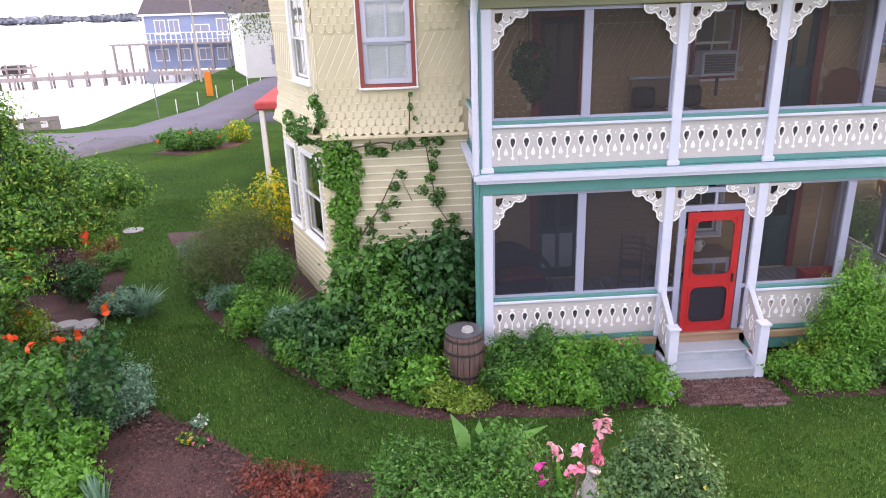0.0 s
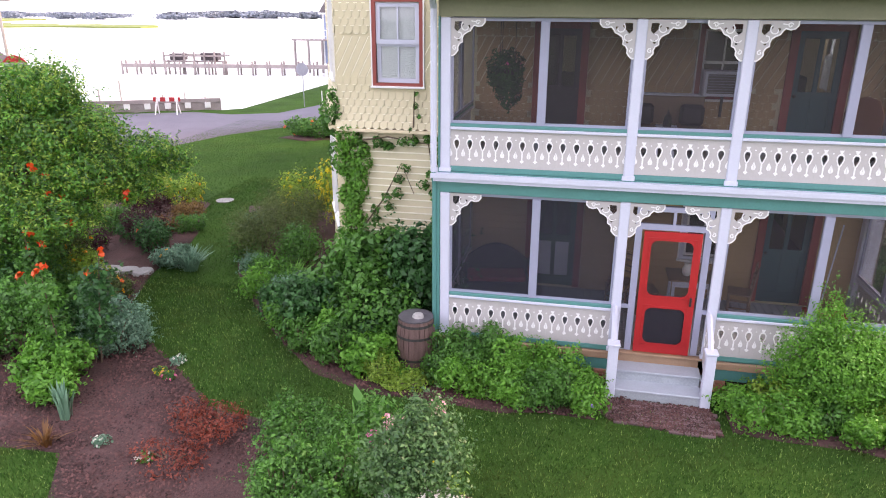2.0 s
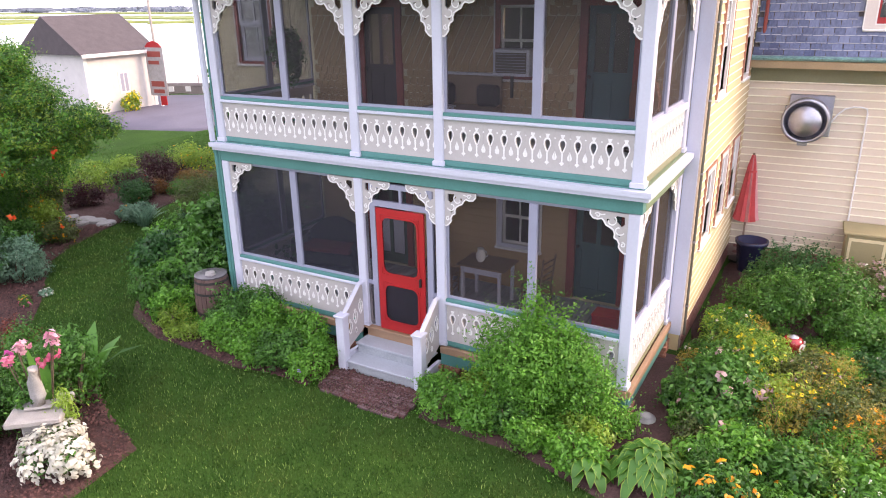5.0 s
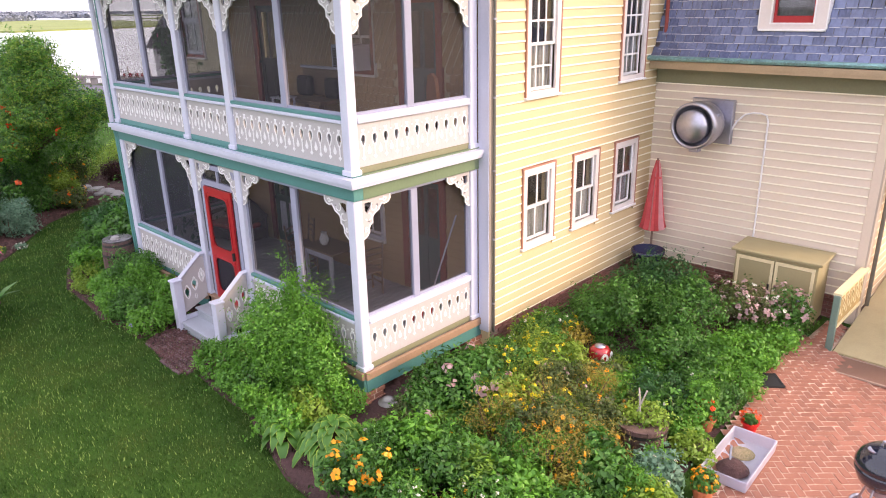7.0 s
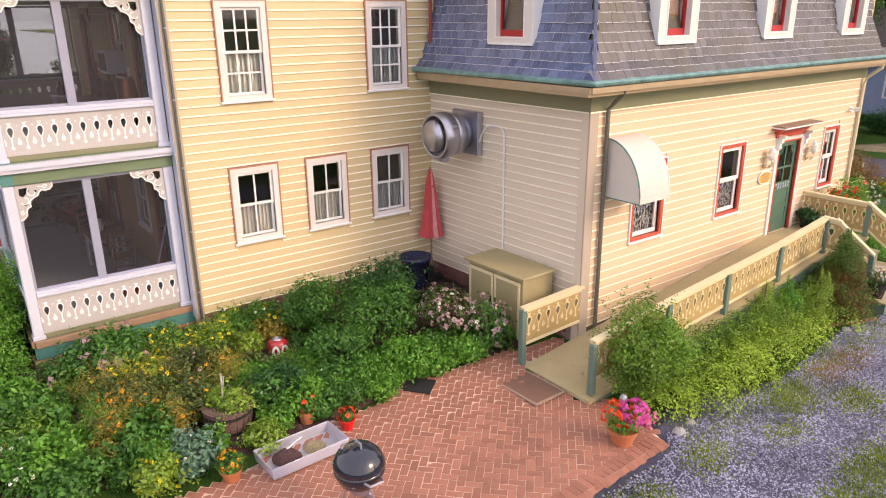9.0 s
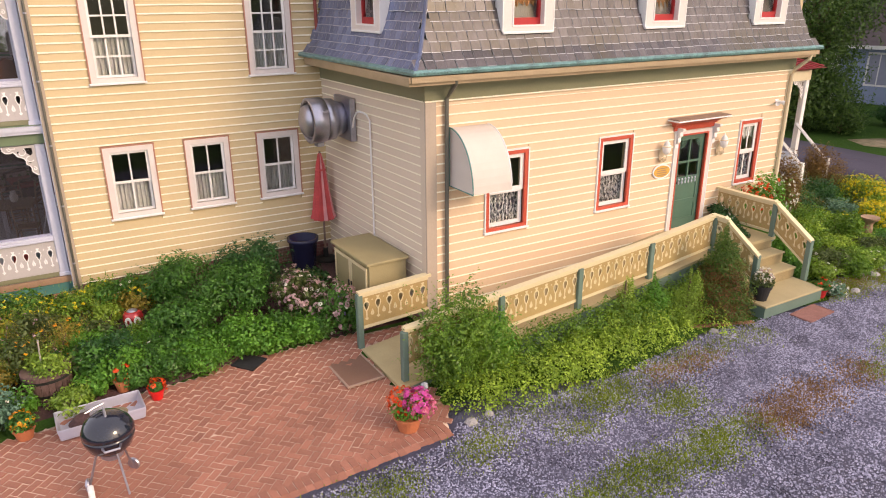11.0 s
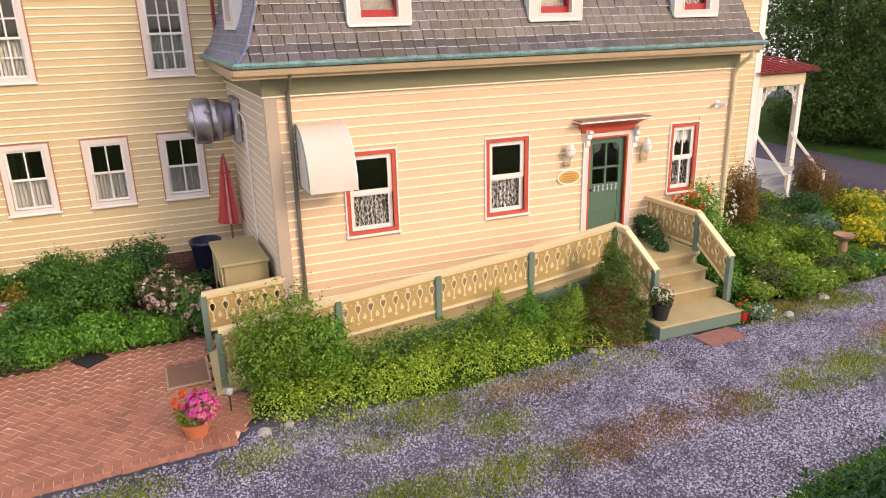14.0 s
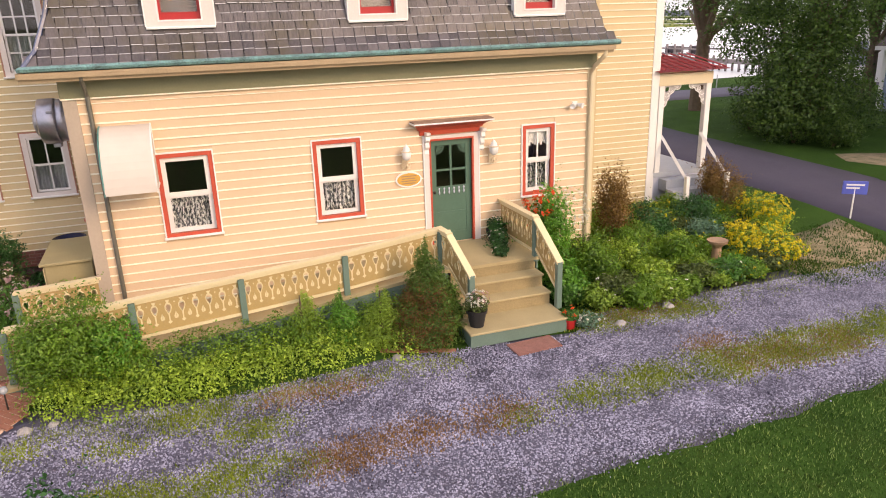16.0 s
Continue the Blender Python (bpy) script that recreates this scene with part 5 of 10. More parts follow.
# edge of the lower deck, skirt and brick piers
for x0, x1 in ((PX0, 2.66), (4.16, PX1)):
    part("deck_edge", boxes((x0, x1, -0.05, 0.02, 0.40, 0.515), bevel=0.006), M_BROWN, porch, "brown deck edge")
    part("skirt", boxes((x0, x1, -0.02, 0.02, 0.20, 0.398)), M_TEAL, porch, "dark teal skirt board")
part("deck_edge", boxes((PX1 - 0.02, PX1 + 0.05, 0.0, 2.5, 0.40, 0.515), bevel=0.006), M_BROWN, porch, "brown deck edge")
part("skirt", boxes((PX1 - 0.02, PX1 + 0.02, 0.02, 2.5, 0.20, 0.398)), M_TEAL, porch, "dark teal skirt board")
PIER = as_mesh("brick", boxes((-0.1, 0.1, -0.048, 0.048, -0.03, 0.03), bevel=0.005), M_BRICK)
for px, py in ((-0.02, 0.12), (2.6, 0.12), (4.3, 0.12), (6.94, 0.12), (6.94, 2.3)):
    pier = part("pier", boxes((px - 0.16, px + 0.16, py - 0.16, py + 0.16, -0.1, 0.2)), M_MORTAR, porch, "red brick pier")
    for r in range(4):
        for q in (-0.1, 0.1):
            for s, rot in ((0, 0), (1, 90), (2, 180), (3, 270)):
                d = Vector((q + (0.05 if r % 2 else -0.0), -0.15, 0))
                d.rotate(Euler((0, 0, radians(rot))))
                piece("brick", PIER, pier, pose(px + d.x * 0.8, py + d.y * 0.9, -0.04 + r * 0.07, 0, 0, rot) @ Matrix.Diagonal((0.75, 1, 1, 1)))

# screen door in its blue grey frame
bm = boxes((2.90, 3.00, 0.034, 0.106, 0.56, 2.70), (3.92, 4.02, 0.034, 0.106, 0.56, 2.70), (3.00, 3.92, 0.034, 0.106, 2.61, 2.70), (2.90, 4.02, 0.034, 0.106, 2.90, 2.98), (2.90, 2.96, 0.034, 0.106, 2.70, 2.90), (3.96, 4.02, 0.034, 0.106, 2.70, 2.90), (3.44, 3.48, 0.04, 0.10, 2.70, 2.90), (2.79, 2.90, 0.05, 0.09, 1.28, 1.35), (4.02, 4.09, 0.05, 0.09, 1.28, 1.35))
dframe = part("door_frame", bm, M_BLUEGREY, porch, "lilac grey screen door frame")
for x0, x1, z0, z1 in ((2.96, 3.96, 2.70, 2.90), (2.79, 2.90, 0.56, 2.98), (4.02, 4.09, 0.56, 2.98)):
    s = part("screen", boxes((x0, x1, 0.066, 0.068, z0, z1)), M_SCREEN, dframe)
    s.visible_shadow = False


def rounded(x0, x1, z0, z1, r, k=5):
    out = []
    for cx, cz, a in ((x1 - r, z1 - r, 0), (x0 + r, z1 - r, 90), (x0 + r, z0 + r, 180), (x1 - r, z0 + r, 270)):
        for i in range(k):
            t = radians(a + 90 * i / (k - 1))
            out.append((cx + r * math.cos(t), cz + r * math.sin(t)))
    return out


DX0, DX1, DZ0, DZ1 = 3.035, 3.885, 0.565, 2.595
h1, h2 = rounded(DX0 + 0.11, DX1 - 0.11, DZ0 + 0.16, DZ0 + 0.80, 0.12), rounded(DX0 + 0.10, DX1 - 0.10, DZ0 + 0.98, DZ1 - 0.12, 0.12)
bm = plate([(DX0, DZ0), (DX1, DZ0), (DX1, DZ1), (DX0, DZ1)], [h1, h2], 0.035, 0, None, 0.0)
for h in (h1, h2):
    ribbon(bm, h + h[:1], 0.03, -0.001, 0.012)
    x0, x1, z0, z1 = min(p[0] for p in h), max(p[0] for p in h), min(p[1] for p in h), max(p[1] for p in h)
    for cx, cz, sx, sz in ((x0, z0, 1, 1), (x1, z0, -1, 1), (x0, z1, 1, -1), (x1, z1, -1, -1)):
        ribbon(bm, [(cx - sx * 0.025, cz + sz * 0.10), (cx - sx * 0.02, cz - sz * 0.02), (cx + sx * 0.10, cz - sz * 0.025)], 0.014, -0.001, 0.010)
sdoor = part("screen_door", bm, M_RED, porch, "red Victorian screen door with rounded openings")
for x0, x1, z0, z1 in ((DX0 + 0.1, DX1 - 0.1, DZ0 + 0.15, DZ0 + 0.81), (DX0 + 0.09, DX1 - 0.09, DZ0 + 0.97, DZ1 - 0.11)):
    s = part("screen", boxes((x0, x1, 0.015, 0.017, z0, z1)), M_SCREEN, sdoor)
    s.visible_shadow = False
part("kick_screen", boxes((DX0 + 0.1, DX1 - 0.1, 0.020, 0.023, DZ0 + 0.15, DZ0 + 0.81)), material("dark_navy_panel", (0.018, 0.018, 0.032), 0.6, var=0.2, bump=0.1), sdoor, "dark lower panel")
part("handle", boxes((DX1 - 0.08, DX1 - 0.05, -0.05, -0.0, DZ0 + 0.86, DZ0 + 1.0), bevel=0.008), M_IRON, sdoor, "dark iron handle")

# front steps with fretwork side rails
# Deck grey, darkened: the shade on the upright faces is in this colour.
M_RISER = material("shaded_deck_paint", (0.33, 0.36, 0.40), 0.6, var=0.2, bump=0.1)
steps = thing("front_steps", "grey painted wooden steps with pale side rails", "steps")
for i, (z, y0, y1) in enumerate(((0.19, -0.62, -0.28), (0.37, -0.32, 0.02))):
    part("tread", boxes((2.74, 4.08, y0, y1, z - 0.035, z), bevel=0.008), M_DECK, steps)
    part("riser", boxes((2.76, 4.06, y0 + 0.03, y0 + 0.05, z - 0.19, z - 0.037)), M_RISER, steps, "pale grey riser")
part("riser", boxes((2.76, 4.06, 0.0, 0.02, 0.372, 0.51)), M_BROWN, steps, "brown top riser")
part("threshold", boxes((2.70, 4.12, -0.04, 0.10, 0.512, 0.545), bevel=0.005), M_BROWN, steps, "brown threshold board")
for x in (2.70, 4.12):
    s = part("stringer", boxes((x - 0.03, x + 0.03, -0.60, 0.0, 0.0, 0.25)), M_POST, steps)
    part("newel", boxes((x - 0.075, x + 0.075, -0.66, -0.51, 0.0, 0.93), (x - 0.095, x + 0.095, -0.68, -0.49, 0.93, 0.97), bevel=0.01), M_POST, steps, "pale square newel")
    bm = bmesh.new()
    out = [(-0.51, 0.30), (-0.02, 0.50), (-0.02, 1.26), (-0.12, 1.26), (-0.51, 0.92)]
    holes = [[(x_ + 0.055 * w_, z_ + 0.13 * h_) for w_, h_ in ((0, -1), (0.5, -0.7), (1, -0.1), (0.9, 0.4), (0.35, 0.6), (0.3, 0.85), (0, 1), (-0.3, 0.85), (-0.35, 0.6), (-0.9, 0.4), (-1, -0.1), (-0.5, -0.7))] for x_, z_ in ((-0.40, 0.68), (-0.25, 0.80), (-0.10, 0.92))] + [ring(-0.25, 0.56, 0.02, 0.045, 8)]
    plate(out, holes, 0.024, 0, bm)
    side = part("side_panel", bm, M_LILAC, steps, "sloping fretwork panel", m=pose(x + 0.012, 0, 0, 0, 0, 90))
    for h in holes:
        for y in (-0.001, 0.031):
            edge = bmesh.new()
            ribbon(edge, h + h[:1], 0.018, y, 0.005)
            part("cut_edge", edge, M_WHITE, side, "white cut edge")
    bm = tube([(x, -0.53, 0.95), (x, -0.10, 1.31), (x, 0.0, 1.31)], 0.042, 4)
    part("handrail", bm, M_POST, steps, "pale sloping handrail")


# ---- the wing's door, hood, lamps, awning, pipes ----
a, b, c, d = gd
bm = boxes((a - 0.135, a - 0.035, -0.05, 0.0, c, d + 0.10), (b + 0.035, b + 0.135, -0.05, 0.0, c, d + 0.10), (a - 0.035, b + 0.035, -0.05, 0.0, d + 0.035, d + 0.10))
gcase = part("door_casing", bm, M_CASING, house, "pale door casing with a red inner edge", m=PW)
part("jamb", boxes((a - 0.035, a, -0.055, 0.12, c, d + 0.035), (b, b + 0.035, -0.055, 0.12, c, d + 0.035), (a, b, -0.055, 0.12, d, d + 0.035)), M_REDTRIM, gcase, "brick red jamb")
for x in (a - 0.155, b + 0.135):
    part("casing_edge", boxes((x, x + 0.02, -0.06, 0.0, c, d + 0.12)), M_WHITE, gcase)
s = 0.11
zm = c + 1.0
mid = (a + b) / 2
cut = [[(x0, z0), (x1, z0), (x1, z1), (x0, z1)] for x0, x1 in ((a + s, mid - 0.02), (mid + 0.02, b - s)) for z0, z1 in ((zm + 0.12, zm + 0.42), (zm + 0.46, d - 0.11))]
cut += [[(a + s, z0), (b - s, z0), (b - s, z1), (a + s, z1)] for z0, z1 in ((c + 0.2, c + 0.52), (c + 0.62, zm - 0.05))]
bm = plate([(a, c), (b, c), (b, d), (a, d)], cut, 0.045, 0, None, 0.02)
part("door", bm, M_WINGDOOR, gcase, "dark green door with four lights")
for z0, z1 in ((c + 0.2, c + 0.52), (c + 0.62, zm - 0.05)):
    part("door_panel", boxes((a + s, b - s, 0.035, 0.05, z0, z1)), M_WINGDOOR, gcase)
for x0, x1 in ((a + s, (a + b) / 2 - 0.02), ((a + b) / 2 + 0.02, b - s)):
    for z0, z1 in ((zm + 0.12, zm + 0.42), (zm + 0.46, d - 0.11)):
        pane = part("pane", boxes((x0, x1, 0.038, 0.044, z0, z1)), M_GLASS, gcase)
        pane.visible_shadow = False
for i in range(6):
    x = a + s + 0.05 + (b - a - 2 * s - 0.1) * i / 5
    part("spindle", lathe([(0.008, zm - 0.03), (0.02, zm + 0.0), (0.008, zm + 0.04), (0.02, zm + 0.08), (0.008, zm + 0.1)], 8, None, x, 0.012), M_POST, gcase, "pale turned spindle")
part("knob", lathe([(0.012, 0), (0.012, 0.03), (0.03, 0.045), (0.03, 0.06), (0.012, 0.07)], 12), M_IRON, gcase, m=pose(a + 0.055, 0.02, zm + 0.03, 90))
bm = bmesh.new()
HOOD = ((2.84, 0.60, 0.05), (2.92, 0.60, 0.06), (2.935, 0.63, 0.09), (2.97, 0.645, 0.11), (3.01, 0.68, 0.17), (3.04, 0.73, 0.25), (3.06, 0.77, 0.30))
loops = [[bm.verts.new(q) for q in ((14.13 - w, -0.001, z), (14.13 - w, -o, z), (14.13 + w, -o, z), (14.13 + w, -0.001, z))] for z, w, o in HOOD]
for lo, hi in zip(loops, loops[1:]):
    for k in range(4):
        bm.faces.new((lo[k], lo[(k + 1) % 4], hi[(k + 1) % 4], hi[k]))
bm.faces.new(loops[0][::-1])
bm.faces.new(loops[-1])
bmesh.ops.recalc_face_normals(bm, faces=bm.faces[:])
hood = part("door_hood", bm, M_REDTRIM, house, "red coved door hood", m=PW)
part("hood_edge", boxes((13.34, 14.92, -0.32, -0.001, 3.061, 3.09), bevel=0.006), M_WHITE, hood, "white hood edge")
part("hood_top", boxes((13.36, 14.90, -0.31, -0.001, 3.091, 3.115)), material("weathered_hood_roof", (0.26, 0.17, 0.13), 0.7, var=0.3, scale=4, fine=40, bump=0.2), hood, "weathered brown hood top")
for x in (13.54, 14.64):
    bm = plate([(0, 0), (0.20, 0), (0.20, -0.04), (0.13, -0.08), (0.145, -0.15), (0.09, -0.20), (0.10, -0.28), (0.05, -0.34), (0.055, -0.41), (0, -0.46)], (), 0.08)
    part("hood_bracket", bm, M_WHITE, hood, "white scrolled bracket", m=pose(x + 0.08, -0.001, 2.90, 0, 0, -90))
M_LAMP = material("pale_brass", (0.74, 0.62, 0.46), 0.35, 0.35, var=0.15, bump=0.05)
for x, dz in ((13.23, 0.05), (14.96, 0.0)):
    lamp = part("wall_lamp", plate(ring(x, 2.34 + dz, 0.065, 0.14, 18), (), 0.022, 0, None, -0.05), M_LAMP, house, "ornate pale brass wall lamp", m=PW)
    part("arm", tube([(x, -0.04, 2.28 + dz), (x, -0.12, 2.22 + dz), (x, -0.19, 2.28 + dz), (x, -0.17, 2.38 + dz)], 0.014, 6), M_LAMP, lamp)
    for sx in (-1, 1):
        bm = bmesh.new()
        ribbon(bm, [(x + sx * (q[0] - x), q[1]) for q in spiral(x + 0.055, 2.27 + dz, 0.012, 0.055, 2.6, 1.4)], 0.018, -0.11, 0.014)
        part("scroll", bm, M_LAMP, lamp)
    part("lantern", lathe([(0.03, 2.38 + dz), (0.075, 2.42 + dz), (0.095, 2.54 + dz), (0.055, 2.58 + dz), (0.065, 2.60 + dz), (0.012, 2.66 + dz), (0.004, 2.69 + dz)], 10, None, x, -0.17), M_WHITE, lamp, smooth=True)
    part("gallery", lathe([(0.096, 2.535 + dz), (0.108, 2.545 + dz), (0.096, 2.555 + dz)], 14, None, x, -0.17), M_LAMP, lamp, "brass ring")
for sx, cx in ((1, a + s), (-1, b - s)):
    bm = bmesh.new()
    for k in range(5):
        t = math.radians(8 + 18 * k)
        ribbon(bm, [(cx + sx * 0.02 * math.cos(t), d - 0.11 - 0.02 * math.sin(t)), (cx + sx * 0.15 * math.cos(t), d - 0.11 - 0.15 * math.sin(t))], 0.016, 0.008, 0.010)
    ribbon(bm, [(cx + sx * 0.155 * math.cos(math.radians(9 * k)), d - 0.11 - 0.155 * math.sin(math.radians(9 * k))) for k in range(11)], 0.014, 0.008, 0.010)
    part("corner_fan", bm, M_WINGDOOR, gcase, "carved fan ornament")
bm = plate(ring(13.285, 2.045, 0.255, 0.15, 24), (), 0.02, 0, None, -0.055)
plaque = part("oval_sign", bm, M_WHITE, house, "oval pale sign with an ochre field", m=PW)
part("field", plate(ring(13.285, 2.045, 0.225, 0.12, 24), (), 0.006, 0, None, -0.062), material("ochre_sign_paint", (0.62, 0.36, 0.07), 0.5), plaque)
part("lettering", boxes(*[(13.13 + 0.02 * (k % 2), 13.43 - 0.03 * (k % 2), -0.066, -0.062, 2.10 - 0.045 * k, 2.118 - 0.045 * k) for k in range(4)]), M_BROWN, plaque)

aw = thing("awning", "white quarter-round canvas hood on the siding", "awning", (11.41, 0, 0))
bm = bmesh.new()
arc = [(0.74 * math.sin(t), 2.44 + 0.98 * math.cos(t)) for t in [math.pi / 2 * i / 12 for i in range(13)]]
y0, y1 = 8.22, 8.98
ra = [bm.verts.new((x, y0, z)) for x, z in arc]
rb = [bm.verts.new((x, y1, z)) for x, z in arc]
for i in range(12):
    bm.faces.new((ra[i], ra[i + 1], rb[i + 1], rb[i]))
for r in (ra, rb):
    o = bm.verts.new((0, r[0].co.y, 2.44))
    bm.faces.new([o] + r)
bmesh.ops.recalc_face_normals(bm, faces=bm.faces[:])
bmesh.ops.solidify(bm, geom=bm.faces[:], thickness=0.012)
part("canvas", bm, M_FABRIC_W, aw)
for y in (y0, y1):
    part("rib", tube([(x, y, z) for x, z in arc] + [(0.0, y, 2.44), (0.0, y, 3.40)], 0.013, 6), M_TEAL if y == y0 else M_WHITE, aw)

# downpipes
bm = tube([(11.76, 8.14, 4.28), (11.74, 8.14, 4.16), (11.58, 8.14, 4.02), (11.46, 8.14, 3.90), (11.46, 8.14, 0.1)], 0.036, 8)
part("downpipe", bm, M_PIPE, house, "dark copper downpipe at the wing's corner")
bm = tube([(11.76, 17.2, 4.28), (11.74, 17.18, 4.12), (11.50, 17.10, 3.9), (11.46, 17.08, 3.75), (11.46, 17.08, -0.1)], 0.042, 8)
part("downpipe", bm, M_TRIM, house, "pale cream downpipe")
part("end_board", boxes((7.06, 7.27, 2.47, 2.496, 0.3, 6.2), bevel=0.004), M_POST, house, "pale lilac board closing the wall's end")
dp = part("downpipe", tube([(7.315, 2.55, 6.5), (7.315, 2.55, 0.3)], 0.022, 8), M_PIPE, house, "thin dark downpipe beside the porch")
for z in (0.8, 1.9, 3.0, 4.1, 5.2):
    part("clamp", lathe([(0.03, z), (0.03, z + 0.03)], 8, None, 7.315, 2.55), M_STEEL, dp, "grey pipe clamp")
bm = tube([(-0.22, -0.30, 5.98), (-0.24, -0.08, 5.80), (-0.25, -0.04, 5.6), (-0.25, -0.04, 3.36)], 0.05, 8)
part("downpipe", bm, M_POST, porch, "pale painted downpipe")
bm = tube([(-0.25, -0.04, 3.36), (-0.24, 0.0, 3.1), (-0.24, 0.0, 0.25)], 0.042, 8)
part("downpipe", bm, M_TEAL, porch, "teal painted downpipe")
bm = tube([(7.42, 7.54, 6.5), (7.42, 7.54, 4.3)], 0.035, 8)
part("downpipe", bm, M_BRICKRED, house, "red brown downpipe at the inner corner")

# exhaust fan on the wing's end wall
fan = thing("exhaust_fan", "galvanised kitchen exhaust fan on a wall box", "exhaust fan", (8.43, 7.70, 3.22))
fan.matrix_basis = fan.matrix_basis @ Matrix.Diagonal((1, 0.90, 1, 1))
part("wall_box", boxes((-0.36, 0.44, -0.16, -0.03, -0.40, 0.42), bevel=0.015), M_STEEL, fan, "square steel flange")
part("collar", lathe([(0.30, 0.14), (0.34, 0.30), (0.34, 0.36), (0.39, 0.38), (0.41, 0.62)], 28), M_STEEL, fan, smooth=True, m=pose(0, 0, 0, 90))
part("drum", lathe([(0.42, 0.60), (0.43, 0.63), (0.43, 0.92), (0.39, 0.95), (0.36, 0.90), (0.36, 0.8)], 28), M_STEEL, fan, smooth=True, m=pose(0, 0, 0, 90))
part("dome", lathe([(0.30, 0.84), (0.30, 0.96), (0.27, 1.02), (0.16, 1.07), (0.03, 1.09)], 24), M_STEEL, fan, "dull dome cap", smooth=True, m=pose(0, 0, 0, 90))
for k in range(3):
    t = 2 * math.pi * k / 3 + 0.5
    part("latch", boxes((-0.03, 0.03, -0.74, -0.62, -0.02, 0.03), bevel=0.006), M_STEEL, fan, m=pose(0.43 * math.cos(t), 0, 0.43 * math.sin(t)))
part("bottom_bracket", boxes((-0.09, 0.09, -0.78, -0.62, -0.50, -0.42), bevel=0.01), M_STEEL, fan)
bm = tube([(8.74, 7.62, 2.82), (8.86, 7.60, 3.10), (8.95, 7.59, 3.27), (9.08, 7.59, 3.40), (9.22, 7.59, 3.44), (9.36, 7.60, 3.44), (9.45, 7.63, 3.41), (9.47, 7.68, 3.3), (9.48, 7.68, 0.9)], 0.018, 6)
tagged(part("conduit", bm, M_WHITE), "thin white electrical conduit down the siding", "conduit")

# closed umbrella in its stand
um = thing("patio_umbrella", "closed faded red patio umbrella on a pole", "umbrella", (7.56, 7.38, ground_z(7.76, 7.3)))
M_UMBPALE = material("faded_pink_canvas", (0.62, 0.30, 0.31), 0.85, var=0.2, scale=5, fine=60, bump=0.2)
part("pole", lathe([(0.022, 0.0), (0.022, 2.42)], 10), M_WOOD, um)
bm = bmesh.new()
n = 20
rows = []
for r, z in ((0.225, 0.98), (0.195, 1.10), (0.145, 1.5), (0.10, 1.95), (0.075, 2.15), (0.03, 2.38)):
    rows.append([bm.verts.new(((r * (1 + 0.22 * math.cos(i * math.pi))) * math.cos(2 * math.pi * i / n), (r * (1 + 0.22 * math.cos(i * math.pi))) * math.sin(2 * math.pi * i / n), z - 0.03 * (i % 2) * (z < 1.05))) for i in range(n)])
for p, q in zip(rows, rows[1:]):
    for i in range(n):
        bm.faces.new((p[i], p[(i + 1) % n], q[(i + 1) % n], q[i]))
bm.faces.new(rows[-1])
for f in bm.faces:
    c = f.calc_center_median()
    f.material_index = 1 if int((math.atan2(c.y, c.x) + 7) / (2 * math.pi / n)) % 4 == 1 else 0
part("canopy", bm, [M_UMB, M_UMBPALE], um, "folded faded red canvas with pale stripes")
part("strap", lathe([(0.108, 2.02), (0.104, 2.06)], 16, cap=False), M_UMB, um)
part("base", lathe([(0.24, 0), (0.24, 0.06), (0.06, 0.10), (0.05, 0.3)], 20), M_IRON, um)
tub = thing("planter_tub", "dark blue round planter tub by the foundation", "planter", (7.80, 6.80, ground_z(7.9, 6.9)))
part("body", lathe([(0.21, 0.0), (0.23, 0.06), (0.30, 0.62), (0.325, 0.64), (0.33, 0.71), (0.30, 0.71), (0.27, 0.58), (0.02, 0.58)], 24), material("dark_blue_glaze", (0.02, 0.025, 0.07), 0.25), tub, smooth=True)

# storage cabinet against the wing
cab = thing("storage_cabinet", "tan painted low storage cabinet with panelled doors", "cabinet", (10.18, 7.24, ground_z(10.2, 7.2)), 1.97)
part("body", boxes((-0.70, 0.70, -0.36, 0.38, 0.0, 1.16), bevel=0.008), M_CAB, cab)
part("lid", boxes((-0.77, 0.77, -0.43, 0.40, 1.165, 1.215), bevel=0.01), M_CAB, cab, "tan overhanging lid")
for x0, x1 in ((-0.66, -0.01), (0.01, 0.66)):
    door = part("door", boxes((x0, x1, -0.385, -0.362, 0.06, 1.10), bevel=0.005), M_CAB, cab)
    part("stile_trim", boxes((x0, x0 + 0.05, -0.397, -0.386, 0.06, 1.10), (x1 - 0.05, x1, -0.397, -0.386, 0.06, 1.10), (x0 + 0.05, x1 - 0.05, -0.397, -0.386, 1.04, 1.10), (x0 + 0.05, x1 - 0.05, -0.397, -0.386, 0.06, 0.12)), M_TANPALE, door)
    part("handle", boxes((x0 * 0.1 + x1 * 0.0 - 0.01 if x0 < 0 else x0 + 0.03, x0 * 0.1 + 0.02 if x0 < 0 else x0 + 0.06, -0.42, -0.398, 0.55, 0.66)), M_IRON, door)

